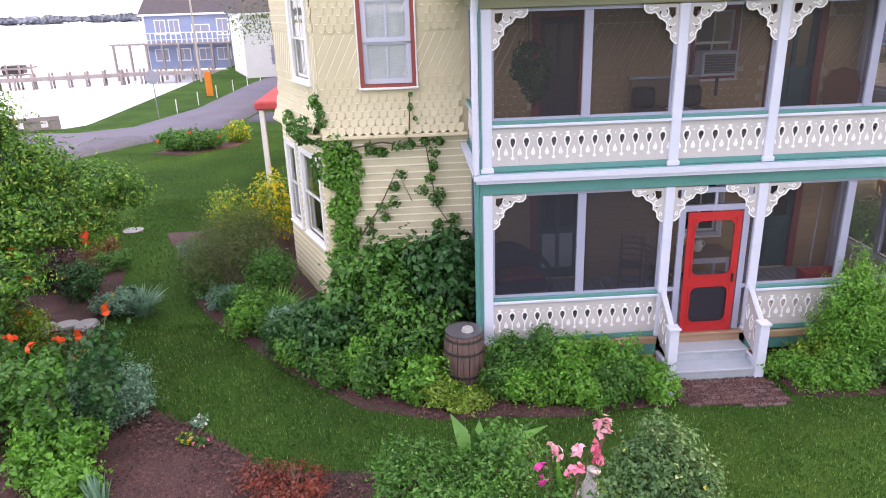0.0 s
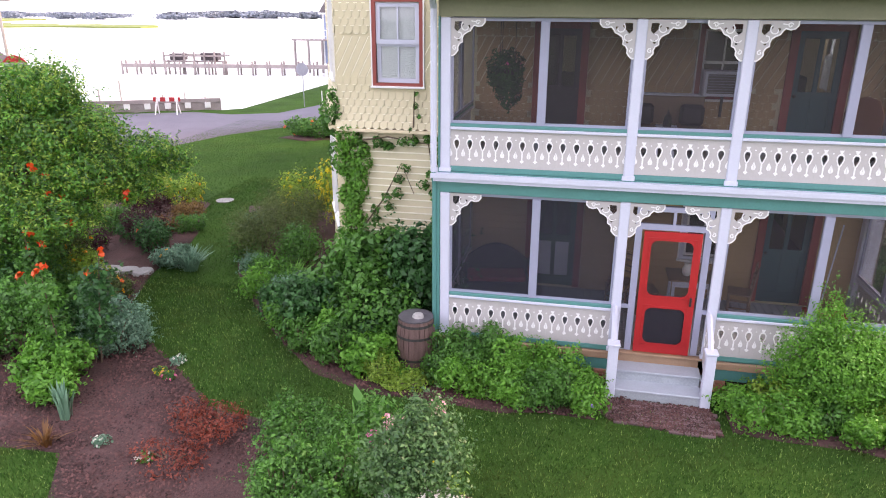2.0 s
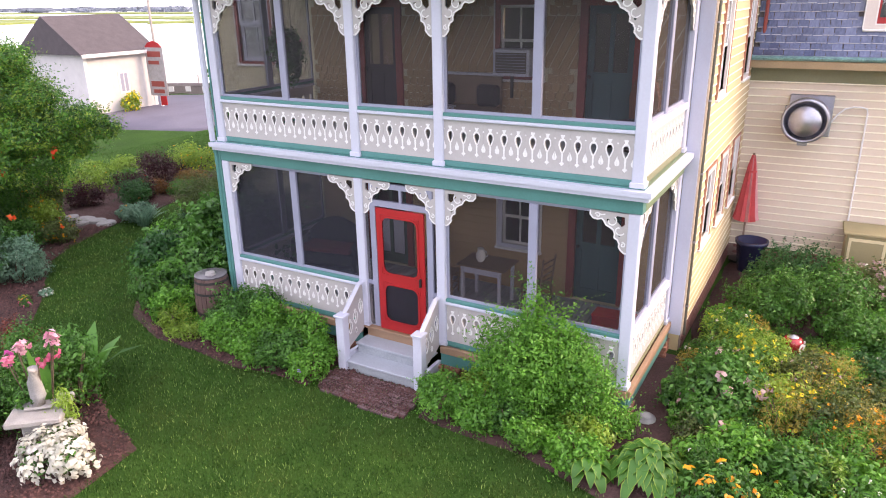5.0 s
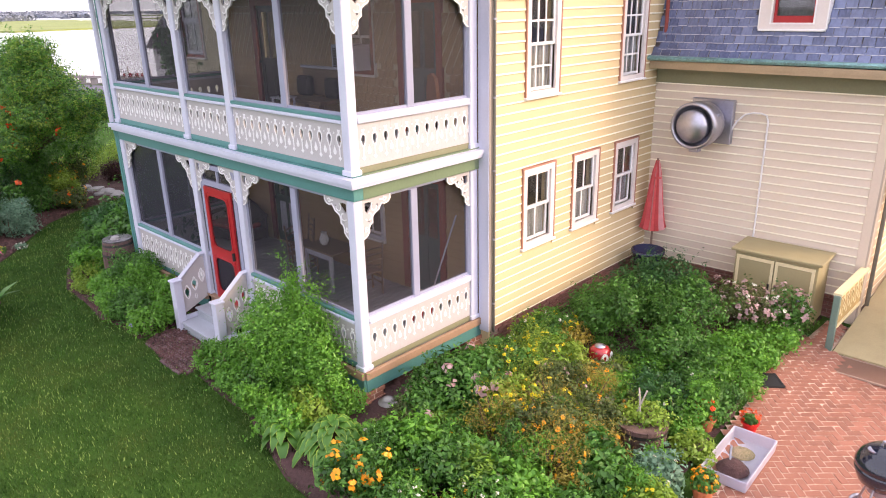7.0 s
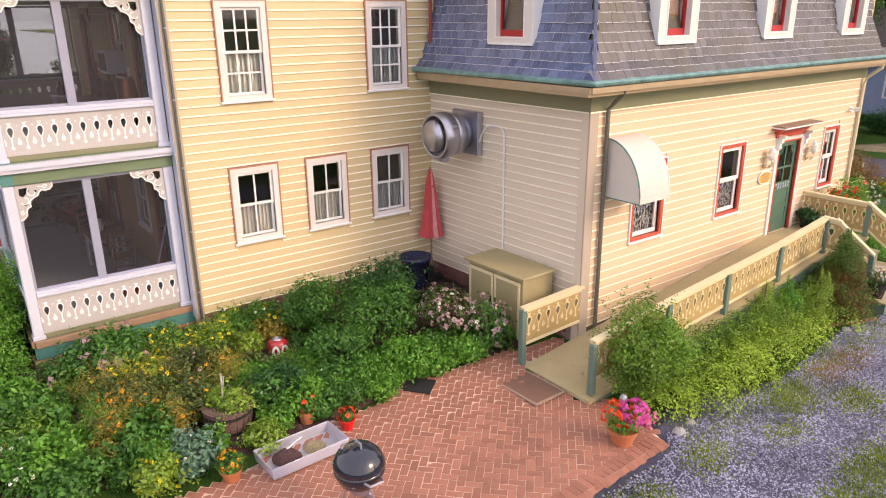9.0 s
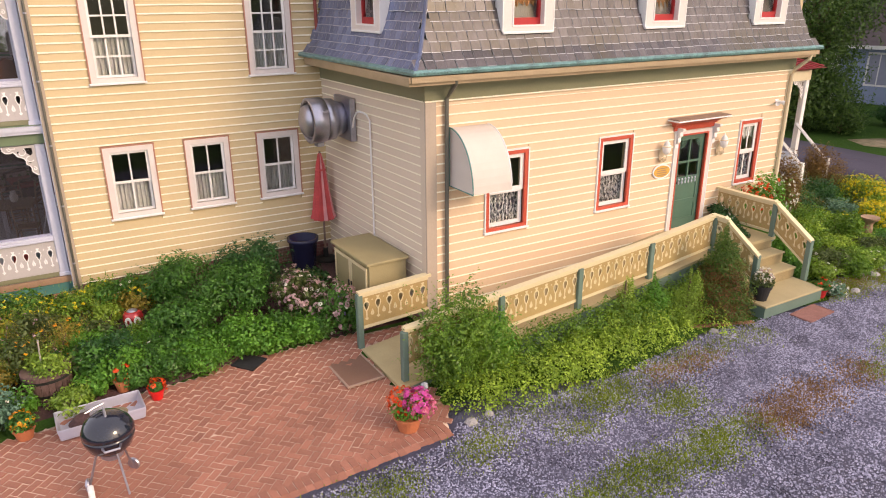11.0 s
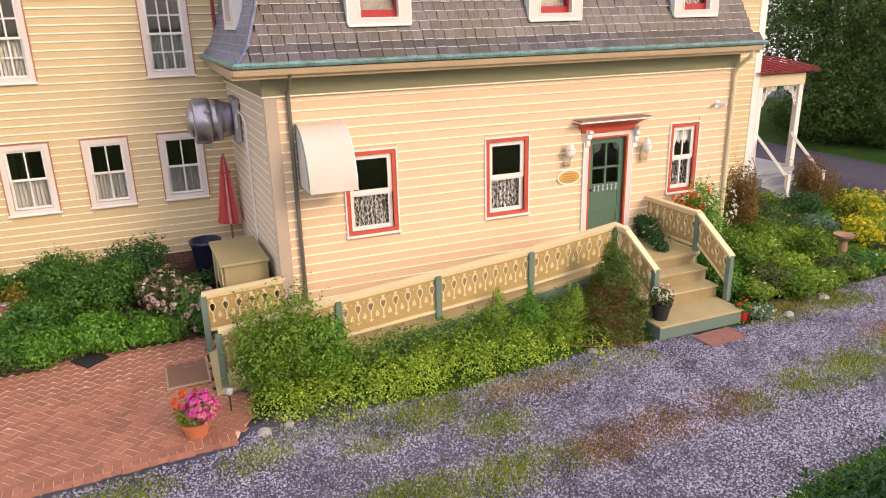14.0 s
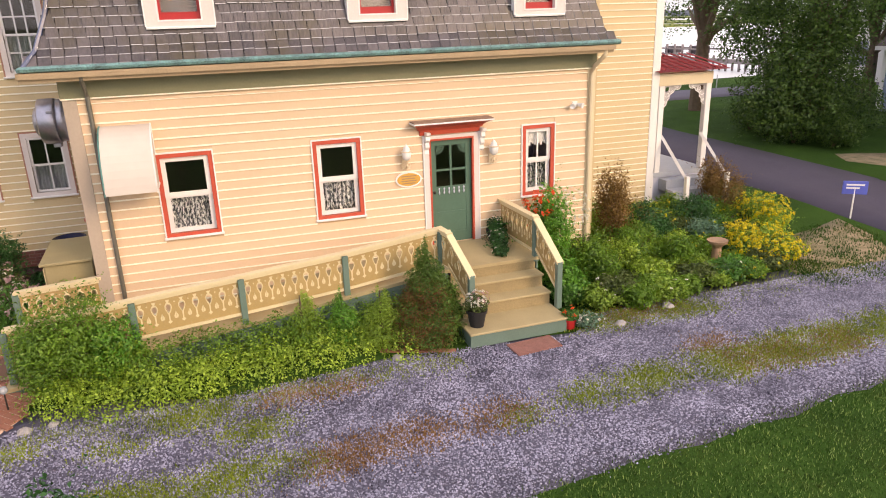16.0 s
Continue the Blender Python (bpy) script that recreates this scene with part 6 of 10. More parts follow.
# ---- ramp, porch landing and steps of the wing ----
M_TEALG = material("grey_green_post_paint", (0.13, 0.20, 0.17), 0.5, var=0.12, bump=0.08)
ramp = thing("ramp", "tan painted wooden ramp and landing with fretwork rails", "ramp")
FR_RAMP = fret_mesh("fret_board", 0.58, 0.199, M_TAN, M_TANPALE)
rz = lambda y: 0.70 - 0.10 * (13.4 - y) if y < 13.4 else 0.70
bm = bmesh.new()
for x0, x1, dz0, dz1 in ((11.42, 12.86, -0.06, -0.001),):
    vs = []
    for y in (6.47, 13.4, 15.30):
        for x, z in ((x0, dz0), (x1, dz0), (x1, dz1), (x0, dz1)):
            vs.append(bm.verts.new((x, y, max(rz(y) if y > 6.7 else -0.175, -0.2) + z)))
    for k in (0, 4):
        for i in range(4):
            j = (i + 1) % 4
            bm.faces.new((vs[k + i], vs[k + j], vs[k + 4 + j], vs[k + 4 + i]))
    bm.faces.new(vs[0:4])
    bm.faces.new(vs[8:12][::-1])
bmesh.ops.recalc_face_normals(bm, faces=bm.faces[:])
part("ramp_floor", bm, M_RAMPFLOOR, ramp, "tan painted ramp floor")
bm = plate([(6.50, -0.5), (13.52, -0.5), (13.52, 0.63), (13.4, 0.63), (6.50, -0.20)], (), 0.03)
part("skirt", bm, M_TEALG, ramp, "dark green skirt below the ramp", m=R90(12.845))
part("skirt", boxes((11.42, 12.8, 15.26, 15.29, -0.35, 0.63)), M_TEALG, ramp)


def fret_rail(p, q, z0, z1, parent, h=0.58, over=0.04):
    """A rail of fret boards from p to q, its top rising from z0 to z1."""
    d = Vector((q[0] - p[0], q[1] - p[1], 0))
    L = d.length
    rot = math.degrees(math.atan2(d.y, d.x))
    sl = (z1 - z0) / L
    base = pose(p[0], p[1], 0, 0, 0, rot)
    shear = Matrix.Identity(4)
    shear[2][0] = sl
    n = max(1, round(L / 0.2))
    w = L / n
    bot = z0 - 0.05 - h
    slant = FR_RAMP.copy()
    slant.transform(shear @ Matrix.Diagonal((w / 0.2, 1, h / 0.58, 1)))
    bm = boxes((0, L, -0.03, 0.03, bot - 0.05, bot - 0.002))
    bmesh.ops.transform(bm, matrix=shear, verts=bm.verts[:])
    rail = part("railing", bm, M_TANPALE, parent, "pale rail with tan fretwork", m=base)
    for i in range(n):
        piece("fret_board", slant, rail, pose((i + 0.5) * w, -0.011, bot + sl * (i + 0.5) * w))
    bm = boxes((-over, L + over, -0.065, 0.065, z0 - 0.045, z0), (0, L, -0.03, 0.03, z0 - 0.10, z0 - 0.046))
    bmesh.ops.transform(bm, matrix=shear, verts=bm.verts[:])
    part("rail_cap", bm, M_TANPALE, rail, "pale cream rail cap")
    return rail


def rail_post(x, y, z0, z1, parent):
    part("post", boxes((x - 0.05, x + 0.05, y - 0.05, y + 0.05, z0, z1), bevel=0.008), M_TEALG, parent, "grey green post")


RX = 12.75
ys_ = (6.60, 8.38, 10.03, 11.73, 13.42)
tops = (0.76, 0.945, 1.09, 1.245, 1.46)
for i in range(4):
    fret_rail((RX, ys_[i]), (RX, ys_[i + 1]), tops[i], tops[i + 1], ramp, over=0.0)
for y, t in zip(ys_, tops):
    rail_post(RX + 0.020, y, rz(y) - 0.15, t - 0.06, ramp)
fret_rail((11.34, 6.52), (11.40, 7.78), 0.84, 0.93, ramp)
rail_post(11.34, 6.50, -0.2, 0.80, ramp)
# landing rails and steps
fret_rail((RX, 13.42), (12.98, 13.50), 1.46, 1.42, ramp)
fret_rail((12.98, 13.50), (13.62, 13.66), 1.42, 0.87, ramp, h=0.5)
rail_post(13.62, 13.66, -0.02, 0.84, ramp)
fret_rail((11.44, 15.16), (12.80, 15.24), 1.47, 1.45, ramp)
fret_rail((12.80, 15.24), (13.62, 15.29), 1.45, 0.88, ramp, h=0.5)
rail_post(12.80, 15.24, 0.6, 1.42, ramp)
rail_post(13.62, 15.29, -0.02, 0.84, ramp)
# Darker copy of the tread tan, setting risers off from treads.
M_RISERTAN = material("dark_tan_riser_paint", (0.30, 0.235, 0.125), 0.65, var=0.25, scale=3, fine=40, bump=0.12)
for x0, x1, z in ((12.84, 13.16, 0.47), (13.12, 13.46, 0.235), (13.42, 14.10, 0.0)):
    part("tread", boxes((x0, x1, 13.55 - (0.1 if z == 0 else 0), 15.24, z - 0.04, z), bevel=0.008), M_RAMPFLOOR, ramp)
    part("riser", boxes((x1 - 0.05, x1 - 0.03, 13.57 - (0.1 if z == 0 else 0), 15.22, z - 0.26, z - 0.041)), M_RISERTAN if z > 0.01 else M_TEALG, ramp)
part("riser", boxes((12.82, 12.84, 13.57, 15.22, 0.42, 0.638)), M_RISERTAN, ramp)
part("step_side", boxes((13.42, 14.06, 13.47, 13.49, -0.3, -0.041)), M_TEALG, ramp)

# ---- brick patio in herringbone, with a soldier-course edge ----
PATIO = [(11.05, 3.4), (10.9, 4.6), (10.85, 5.6), (10.95, 6.5), (11.0, 7.62), (11.40, 7.62), (11.40, 6.42), (12.78, 6.50), (12.82, 6.92), (13.60, 6.86), (14.09, 6.62), (14.14, 5.6), (14.20, 4.4), (14.37, 1.0), (14.56, -3.0), (11.5, -3.0), (11.35, 1.4)]
patio = sheet("patio", PATIO, 0.012, M_MORTAR, "herringbone red brick patio", "patio", wobble=0.0, seed=8)
BRICK = as_mesh("brick", boxes((-0.1015, 0.1015, -0.0485, 0.0485, -0.03, 0.012), bevel=0.004), M_BRICK)


def inside(px, py, poly):
    px, py = np.asarray(px), np.asarray(py)
    hit = np.zeros(px.shape, bool)
    j = len(poly) - 1
    for i in range(len(poly)):
        (xi, yi), (xj, yj) = poly[i], poly[j]
        cond = ((yi > py) != (yj > py)) & (px < (xj - xi) * (py - yi) / (yj - yi + 1e-12) + xi)
        hit ^= cond
        j = i
    return hit


def lay_patio():
    U = 0.108
    rng = random.Random(8)
    cx, cy, rot = 12.6, 3.5, radians(45)
    spots = []
    for n in range(-70, 70):
        for m in range(-20, 20):
            for dx, dy, turn in ((n + 4 * m + 1.0, n + 0.5, 0.0), (n + 4 * m + 0.5, n + 2.0, 90.0)):
                x = cx + U * (dx * math.cos(rot) - dy * math.sin(rot))
                y = cy + U * (dx * math.sin(rot) + dy * math.cos(rot))
                if -2.9 < y < 7.6 and 10.8 < x < 14.5:
                    spots.append((x, y, 45 + turn))
    xs_, ys2 = np.array([s[0] for s in spots]), np.array([s[1] for s in spots])
    edge = 14.11 + (6.62 - ys2) * 0.05
    ok = inside(xs_, ys2, PATIO) & (xs_ < edge - 0.13)
    spots = [s for s, k in zip(spots, ok) if k]
    spots.sort(key=lambda s: (s[0] - 13.0) ** 2 + (s[1] - 4.6) ** 2)
    y = 6.55
    border = []
    while y > -2.9:
        border.append((14.11 + (6.62 - y) * 0.05 - 0.10, y, 3.0))
        y -= 0.108
    spots = border[:40] + spots
    rest = bmesh.new()
    v, f = [], []
    for i, (x, y, r) in enumerate(spots):
        c, s = math.cos(radians(r)), math.sin(radians(r))
        for a, b in ((-1, -1), (1, -1), (1, 1), (-1, 1)):
            px, py = x + c * a * 0.109 - s * b * 0.055, y + s * a * 0.109 + c * b * 0.055
            v.append((px, py, ground_z(px, py) + 0.021 + 0.0004 * (i % 3)))
        f.append([4 * i + k for k in range(4)])
    bed = new("mortar_joints", array_mesh("mortar_joints", np.array(v), np.array(f), M_MORTAR))
    bed.parent = patio
    tagged(bed, kind="stuff")
    for i, (x, y, r) in enumerate(spots):
        m = pose(x, y, ground_z(x, y) + (0.020 if i < 40 else 0.017) + rng.uniform(-0.003, 0.003), rng.uniform(-0.6, 0.6), rng.uniform(-0.6, 0.6), r + rng.uniform(-1, 1))
        if i < 300:
            piece("brick", BRICK, patio, m)
        else:
            n0 = len(rest.verts)
            rest.from_mesh(BRICK)
            rest.verts.ensure_lookup_table()
            for v in rest.verts[n0:]:
                v.co = m @ v.co
    tagged(part("brick_field", rest, M_BRICK, patio), kind="stuff")
    for x, y, r in border[:60]:
        piece("kerb_brick", BRICK, patio, pose(x + 0.195, y + rng.uniform(-0.004, 0.004), ground_z(x, y) - 0.008 + rng.uniform(-0.004, 0.004), rng.uniform(-1, 1), 14 + rng.uniform(-3, 3), r + rng.uniform(-1.5, 1.5)) @ Matrix.Diagonal((1, 1.16, 1, 1)))


LANDING = [(2.6, -0.62), (2.55, -1.05), (2.7, -1.26), (3.9, -1.42), (4.3, -1.35), (4.2, -0.62)]
landing = sheet("brick_path", LANDING, 0.02, M_MULCH, "worn dull brick landing below the front steps", "path", seed=9)


OLDBRICK = as_mesh("brick", boxes((-0.1, 0.1, -0.048, 0.048, -0.03, 0.03), bevel=0.008), M_OLDBRICK)


def lay_landing():
    rng = random.Random(9)
    r = 0
    y = -0.70
    while y > -1.4:
        x = 2.3 + (0.11 if r % 2 else 0.0)
        while x < 4.6:
            if inside([x], [y], LANDING)[0]:
                piece("brick", OLDBRICK, landing, pose(x, y, 0.004 + rng.uniform(-0.004, 0.004), rng.uniform(-1.5, 1.5), rng.uniform(-1.5, 1.5), rng.uniform(-3, 3)))
            x += 0.222
        y -= 0.112
        r += 1


def mat_thing(label, x, y, w, l, rot, mat, rim):
    ob = thing("doormat", label, "mat", (x, y, ground_z(x, y) + 0.03), rot)
    part("mat", boxes((-w / 2, w / 2, -l / 2, l / 2, -0.012, 0.012), bevel=0.004), mat, ob)
    e = 0.03
    part("rim", boxes((-w / 2 - e, -w / 2, -l / 2 - e, l / 2 + e, -0.012, 0.016), (w / 2, w / 2 + e, -l / 2 - e, l / 2 + e, -0.012, 0.016), (-w / 2, w / 2, -l / 2 - e, -l / 2, -0.012, 0.016), (-w / 2, w / 2, l / 2, l / 2 + e, -0.012, 0.016)), rim, ob)


M_FADEDBRICK = material("faded_brick", (0.27, 0.125, 0.105), 0.9, var=0.3, scale=8, fine=60, bump=0.4)
mat_thing("brown coir doormat at the ramp's foot", 11.88, 6.10, 1.02, 0.58, 1, material("brown_coir", (0.20, 0.11, 0.078), 0.95, fine=120, bump=0.6), material("pale_mat_edge", (0.34, 0.24, 0.19), 0.9, bump=0.3))
mat_thing("small black rubber mat on the bricks", 10.98, 4.68, 0.36, 0.34, 40, M_RUBBER, M_RUBBER)
mat_thing("small dull brick slab on the gravel by the steps", 14.40, 14.45, 0.36, 0.75, 4, M_FADEDBRICK, M_FADEDBRICK)

# kettle grill
grill = thing("kettle_grill", "black enamel kettle grill on tripod legs", "grill", (12.98, 2.46, ground_z(12.7, 2.5) + 0.02))
prof = [(0.02, 0.50), (0.15, 0.52), (0.25, 0.60), (0.295, 0.72), (0.30, 0.78)]
part("bowl", lathe(prof, 28), M_BLACK, grill, smooth=True)
part("lid", lathe([(0.305, 0.785), (0.30, 0.83), (0.26, 0.92), (0.17, 1.0), (0.05, 1.03), (0.01, 1.03)], 28), M_BLACK, grill, "black domed lid", smooth=True)
part("lid_handle", tube([(-0.07, 0, 1.02), (-0.06, 0, 1.08), (0.06, 0, 1.08), (0.07, 0, 1.02)], 0.014, 8), M_STEEL, grill)
part("lid_vent", lathe([(0.06, 0.985), (0.06, 1.0), (0.01, 1.0)], 14, None, -0.12, -0.10), M_STEEL, grill)
part("side_handle", tube([(0.29, -0.1, 0.74), (0.38, -0.08, 0.74), (0.38, 0.08, 0.74), (0.29, 0.1, 0.74)], 0.015, 8), M_STEEL, grill)
part("ash_catcher", lathe([(0.10, 0.42), (0.13, 0.45), (0.13, 0.50)], 18), M_STEEL, grill)
for k in range(3):
    t = 2 * math.pi * k / 3 + 0.3
    leg = part("leg", tube([(0.16 * math.cos(t), 0.16 * math.sin(t), 0.54), (0.32 * math.cos(t), 0.32 * math.sin(t), 0.03)], 0.014, 8), M_STEEL, grill)
    if k:
        part("wheel", lathe([(0.075, -0.02), (0.085, 0.0), (0.075, 0.02)], 18), M_STEEL, leg, m=pose(0.33 * math.cos(t), 0.33 * math.sin(t), 0.075, 90, 0, math.degrees(t) + 90))
part("brush_holder", boxes((0.05, 0.20, -0.34, -0.27, 0.0, 0.16), bevel=0.02), M_WHITE, grill)

# white plastic tub with soil, red watering pot
tb = thing("plastic_tub", "long white plastic tub with potting soil", "tub", (11.46, 2.44, ground_z(11.4, 2.4) + 0.02), 92)
def tray(w, l, h, t, flare=0.05):
    bm = bmesh.new()
    lo = [(-l, -w), (l, -w), (l, w), (-l, w)]
    rings_ = [[bm.verts.new((x, y, 0)) for x, y in lo], [bm.verts.new((x * (1 + flare), y * (1 + flare), h)) for x, y in lo], [bm.verts.new((x * (1 + flare) - math.copysign(t, x), y * (1 + flare) - math.copysign(t, y), h)) for x, y in lo], [bm.verts.new((x - math.copysign(t, x), y - math.copysign(t, y), t)) for x, y in lo]]
    for p, q in zip(rings_, rings_[1:]):
        for i in range(4):
            bm.faces.new((p[i], p[(i + 1) % 4], q[(i + 1) % 4], q[i]))
    bm.faces.new(rings_[0][::-1])
    bm.faces.new(rings_[-1])
    bmesh.ops.bevel(bm, geom=[e for e in bm.edges], offset=0.01, segments=1, affect="EDGES")
    return bm
part("tray", tray(0.27, 0.54, 0.17, 0.02), material("translucent_plastic", (0.70, 0.70, 0.82), 0.3, var=0.05, bump=0.02, transmission=0.55), tb, "translucent white plastic")
part("soil", lathe([(0.01, 0.03), (0.2, 0.05), (0.12, 0.13), (0.02, 0.16)], 14, None, -0.22, 0.0), M_MULCH, tb, "heap of brown soil")
part("trowel", tube([(-0.2, 0.05, 0.14), (-0.05, 0.10, 0.17), (0.06, 0.13, 0.18)], 0.014, 6), M_STEEL, tb)
part("debris", lathe([(0.01, 0.025), (0.16, 0.03), (0.10, 0.06), (0.02, 0.07)], 11, None, 0.20, 0.03), M_DIRT, tb, "dry pale earth")


def flower_pot(label, x, y, r, h, mat, leaf, flowers, seed, z=None, bush=1.0):
    z0 = (ground_z(x, y) + 0.02) if z is None else z
    ob = thing("flower_pot", label, "flower pot", (x, y, z0), group="flower pots")
    part("pot", lathe([(r * 0.68, 0), (r * 0.95, h * 0.82), (r * 1.05, h * 0.82), (r * 1.08, h), (r * 0.95, h), (r * 0.9, h * 0.9), (0.01, h * 0.88)], 20), mat, ob, smooth=False)
    bl = [(0, 0, h + r * 0.5 * bush, r * 1.25 * bush, r * 1.25 * bush, r * 0.9 * bush)]
    foliage("leaves", ob, leaf, bl, 500, 0.055, seed, lump=0.2)
    for i, (fm, cnt, fs, off) in enumerate(flowers):
        blooms("bloom", ob, fm, [(off[0], off[1], h + r * 0.75 * bush + off[2], r * 0.9, r * 0.9, r * 0.75)], cnt, fs, seed + 5 + i)
    return ob


flower_pot("terracotta pot of pink and magenta petunias on the patio corner", 13.78, 6.12, 0.20, 0.24, M_TERRA, L_BRIGHT, ((F_MAGENTA, 110, 0.07, (0.10, 0.10, 0.08)), (F_RED, 26, 0.09, (-0.06, -0.04, 0.06)), (F_PINK, 60, 0.06, (0.16, 0.12, 0.02))), 301)
flower_pot("terracotta pot with orange blooms in the garden", 10.84, 2.82, 0.13, 0.2, M_TERRA, L_MID, ((F_RED, 20, 0.08, (0, 0, 0)),), 302)
flower_pot("red watering pot beside the plastic tub", 11.29, 3.22, 0.11, 0.16, material("red_plastic", (0.65, 0.02, 0.02), 0.35), L_MID, ((F_RED, 14, 0.08, (0, 0, 0)),), 303, bush=0.6)
flower_pot("terracotta pot with orange flowers at the patio edge", 11.40, 1.50, 0.14, 0.18, M_TERRA, L_MID, ((F_ORANGE, 30, 0.06, (0, 0, 0)),), 304)
flower_pot("dark pot of white flowers on the bottom step", 13.80, 13.68, 0.17, 0.30, M_RUBBER, L_OLIVE, ((F_WHITE, 60, 0.05, (0, 0, 0.05)), (F_DUSTY, 20, 0.05, (0, 0.05, 0.05))), 305, z=0.0)
flower_pot("red pot by the steps", 14.0, 15.32, 0.12, 0.18, material("red_glaze", (0.5, 0.03, 0.03), 0.3), L_MID, ((F_RED, 12, 0.06, (0, 0, 0)),), 306)
lp = thing("trailing_plant", "dark green trailing plant with white flowers against the landing rail", "plant", (11.9, 14.92, 0.70))
part("pot", lathe([(0.11, 0), (0.15, 0.2), (0.165, 0.2), (0.165, 0.24), (0.14, 0.24), (0.02, 0.21)], 18), M_RUBBER, lp, "black plastic pot", m=pose(-0.25, 0.0, 0.0))
TRAIL = [(-0.28, 0.03, 0.30, 0.20, 0.14, 0.14), (-0.12, 0.0, 0.22, 0.22, 0.16, 0.14), (0.10, -0.06, 0.16, 0.26, 0.16, 0.15), (0.38, -0.16, 0.09, 0.22, 0.14, 0.09), (0.62, -0.26, 0.06, 0.16, 0.12, 0.06)]
foliage("leaves", lp, L_DARK, TRAIL, 2600, 0.055, 307, lump=0.3, twigs=60, twig=0.18)
blooms("bloom", lp, F_WHITE, TRAIL, 46, 0.045, 311, label="small white flowers")


def barrel(name, label, x, y, r, h, cut=False):
    ob = thing(name, label, "barrel", (x, y, ground_z(x, y)))
    n = 22
    rad = lambda z: r * (0.86 + 0.14 * math.sin(math.pi * min(1, max(0, z / h)) if not cut else math.pi * 0.5 * z / h))
    zs = [h * i / 8 for i in range(9)]
    bm = bmesh.new()
    core = lathe([(rad(z) - 0.02, z) for z in zs], 24, None)
    part("core", core, M_FOUND, ob)
    for k in range(n):
        t0, t1 = 2 * math.pi * (k + 0.05) / n, 2 * math.pi * (k + 0.95) / n
        bm = bmesh.new()
        rows = []
        for z in zs:
            R = rad(z)
            rows.append([bm.verts.new((R * math.cos(t0), R * math.sin(t0), z)), bm.verts.new((1.006 * R * math.cos((t0 + t1) / 2), 1.006 * R * math.sin((t0 + t1) / 2), z)), bm.verts.new((R * math.cos(t1), R * math.sin(t1), z)), bm.verts.new(((R - 0.025) * math.cos(t1), (R - 0.025) * math.sin(t1), z)), bm.verts.new(((R - 0.025) * math.cos(t0), (R - 0.025) * math.sin(t0), z))])
        for p, q in zip(rows, rows[1:]):
            for i in range(5):
                bm.faces.new((p[i], p[(i + 1) % 5], q[(i + 1) % 5], q[i]))
        bm.faces.new(rows[0][::-1])
        bm.faces.new(rows[-1])
        part("stave", bm, M_BARREL, ob)
    for z in ((0.06, 0.28, 0.70, 0.92) if not cut else (0.2, 0.8)):
        z *= h
        part("hoop", lathe([(rad(z - 0.02) + 0.006, z - 0.022), (rad(z + 0.02) + 0.006, z + 0.022)], 28, cap=False), M_IRON, ob)
    return ob


rb_ = barrel("rain_barrel", "weathered wooden rain barrel with iron hoops", -0.50, -0.26, 0.33, 0.93)
part("lid", lathe([(0.29, 0.93), (0.29, 0.955), (0.02, 0.965)], 24), material("dark_wet_lid", (0.13, 0.12, 0.14), 0.25, 0.3, var=0.2, bump=0.1), rb_, "dark grey shining lid")
part("shell", lathe([(0.10, 0.96), (0.08, 1.01), (0.03, 1.02)], 10, None, 0.05, -0.05), M_STONE, rb_)
hb = barrel("half_barrel", "half wine barrel planter", 10.38, 1.86, 0.34, 0.40, True)
part("soil", lathe([(0.30, 0.30), (0.30, 0.34), (0.02, 0.37)], 20), M_MULCH, hb, "dark potting soil")
foliage("foliage", hb, L_LIME, [(0.06, 0.08, 0.44, 0.26, 0.24, 0.16), (-0.15, -0.1, 0.44, 0.18, 0.18, 0.16)], 1300, 0.06, 310, twigs=30, twig=0.2)
for x0, x1 in ((-0.12, 0.05), (0.02, -0.06)):
    part("stake", tube([(x0, -0.05, 0.3), (x1, -0.02, 0.85)], 0.012, 6), M_POLE, hb, "pale garden stake")

# red garden lantern standing low among the plants
gl = thing("garden_lantern", "red garden lantern with a white medallion and grey cap", "garden ornament", (8.90, 3.26, ground_z(8.88, 3.24) + 0.02))
part("body", lathe([(0.105, 0.0), (0.16, 0.05), (0.18, 0.14), (0.165, 0.24), (0.115, 0.29)], 22), material("red_glass", (0.42, 0.03, 0.035), 0.15, 0.2, clear=0.6), gl, smooth=True)
part("cap", lathe([(0.09, 0.291), (0.09, 0.30), (0.055, 0.315), (0.03, 0.33), (0.01, 0.335)], 18), M_STEEL, gl, "grey ringed cap", smooth=True)
for t in (-33, 14):
    med = part("medallion", plate(ring(0, 0.16, 0.062, 0.095, 18), [ring(0, 0.16, 0.028, 0.050, 12)], 0.012), M_WHITE, gl, "white oval medallion", m=pose(0, 0, 0, 0, 0, t + 90) @ pose(0, -0.188, -0.015))

# small floodlight high on the wing wall
fl = thing("floodlight", "small white twin floodlight on the peach wall", "floodlight", (11.385, 16.75, 3.20))
part("plate", boxes((0.0, 0.03, -0.06, 0.06, -0.05, 0.05), bevel=0.008), M_WHITE, fl)
for s_ in (-1, 1):
    part("lamp_head", lathe([(0.02, 0), (0.03, 0.05), (0.055, 0.13), (0.05, 0.135), (0.02, 0.12)], 14), M_WHITE, fl, m=pose(0.03, 0.05 * s_, 0.0, -30 * s_, 105, 0))

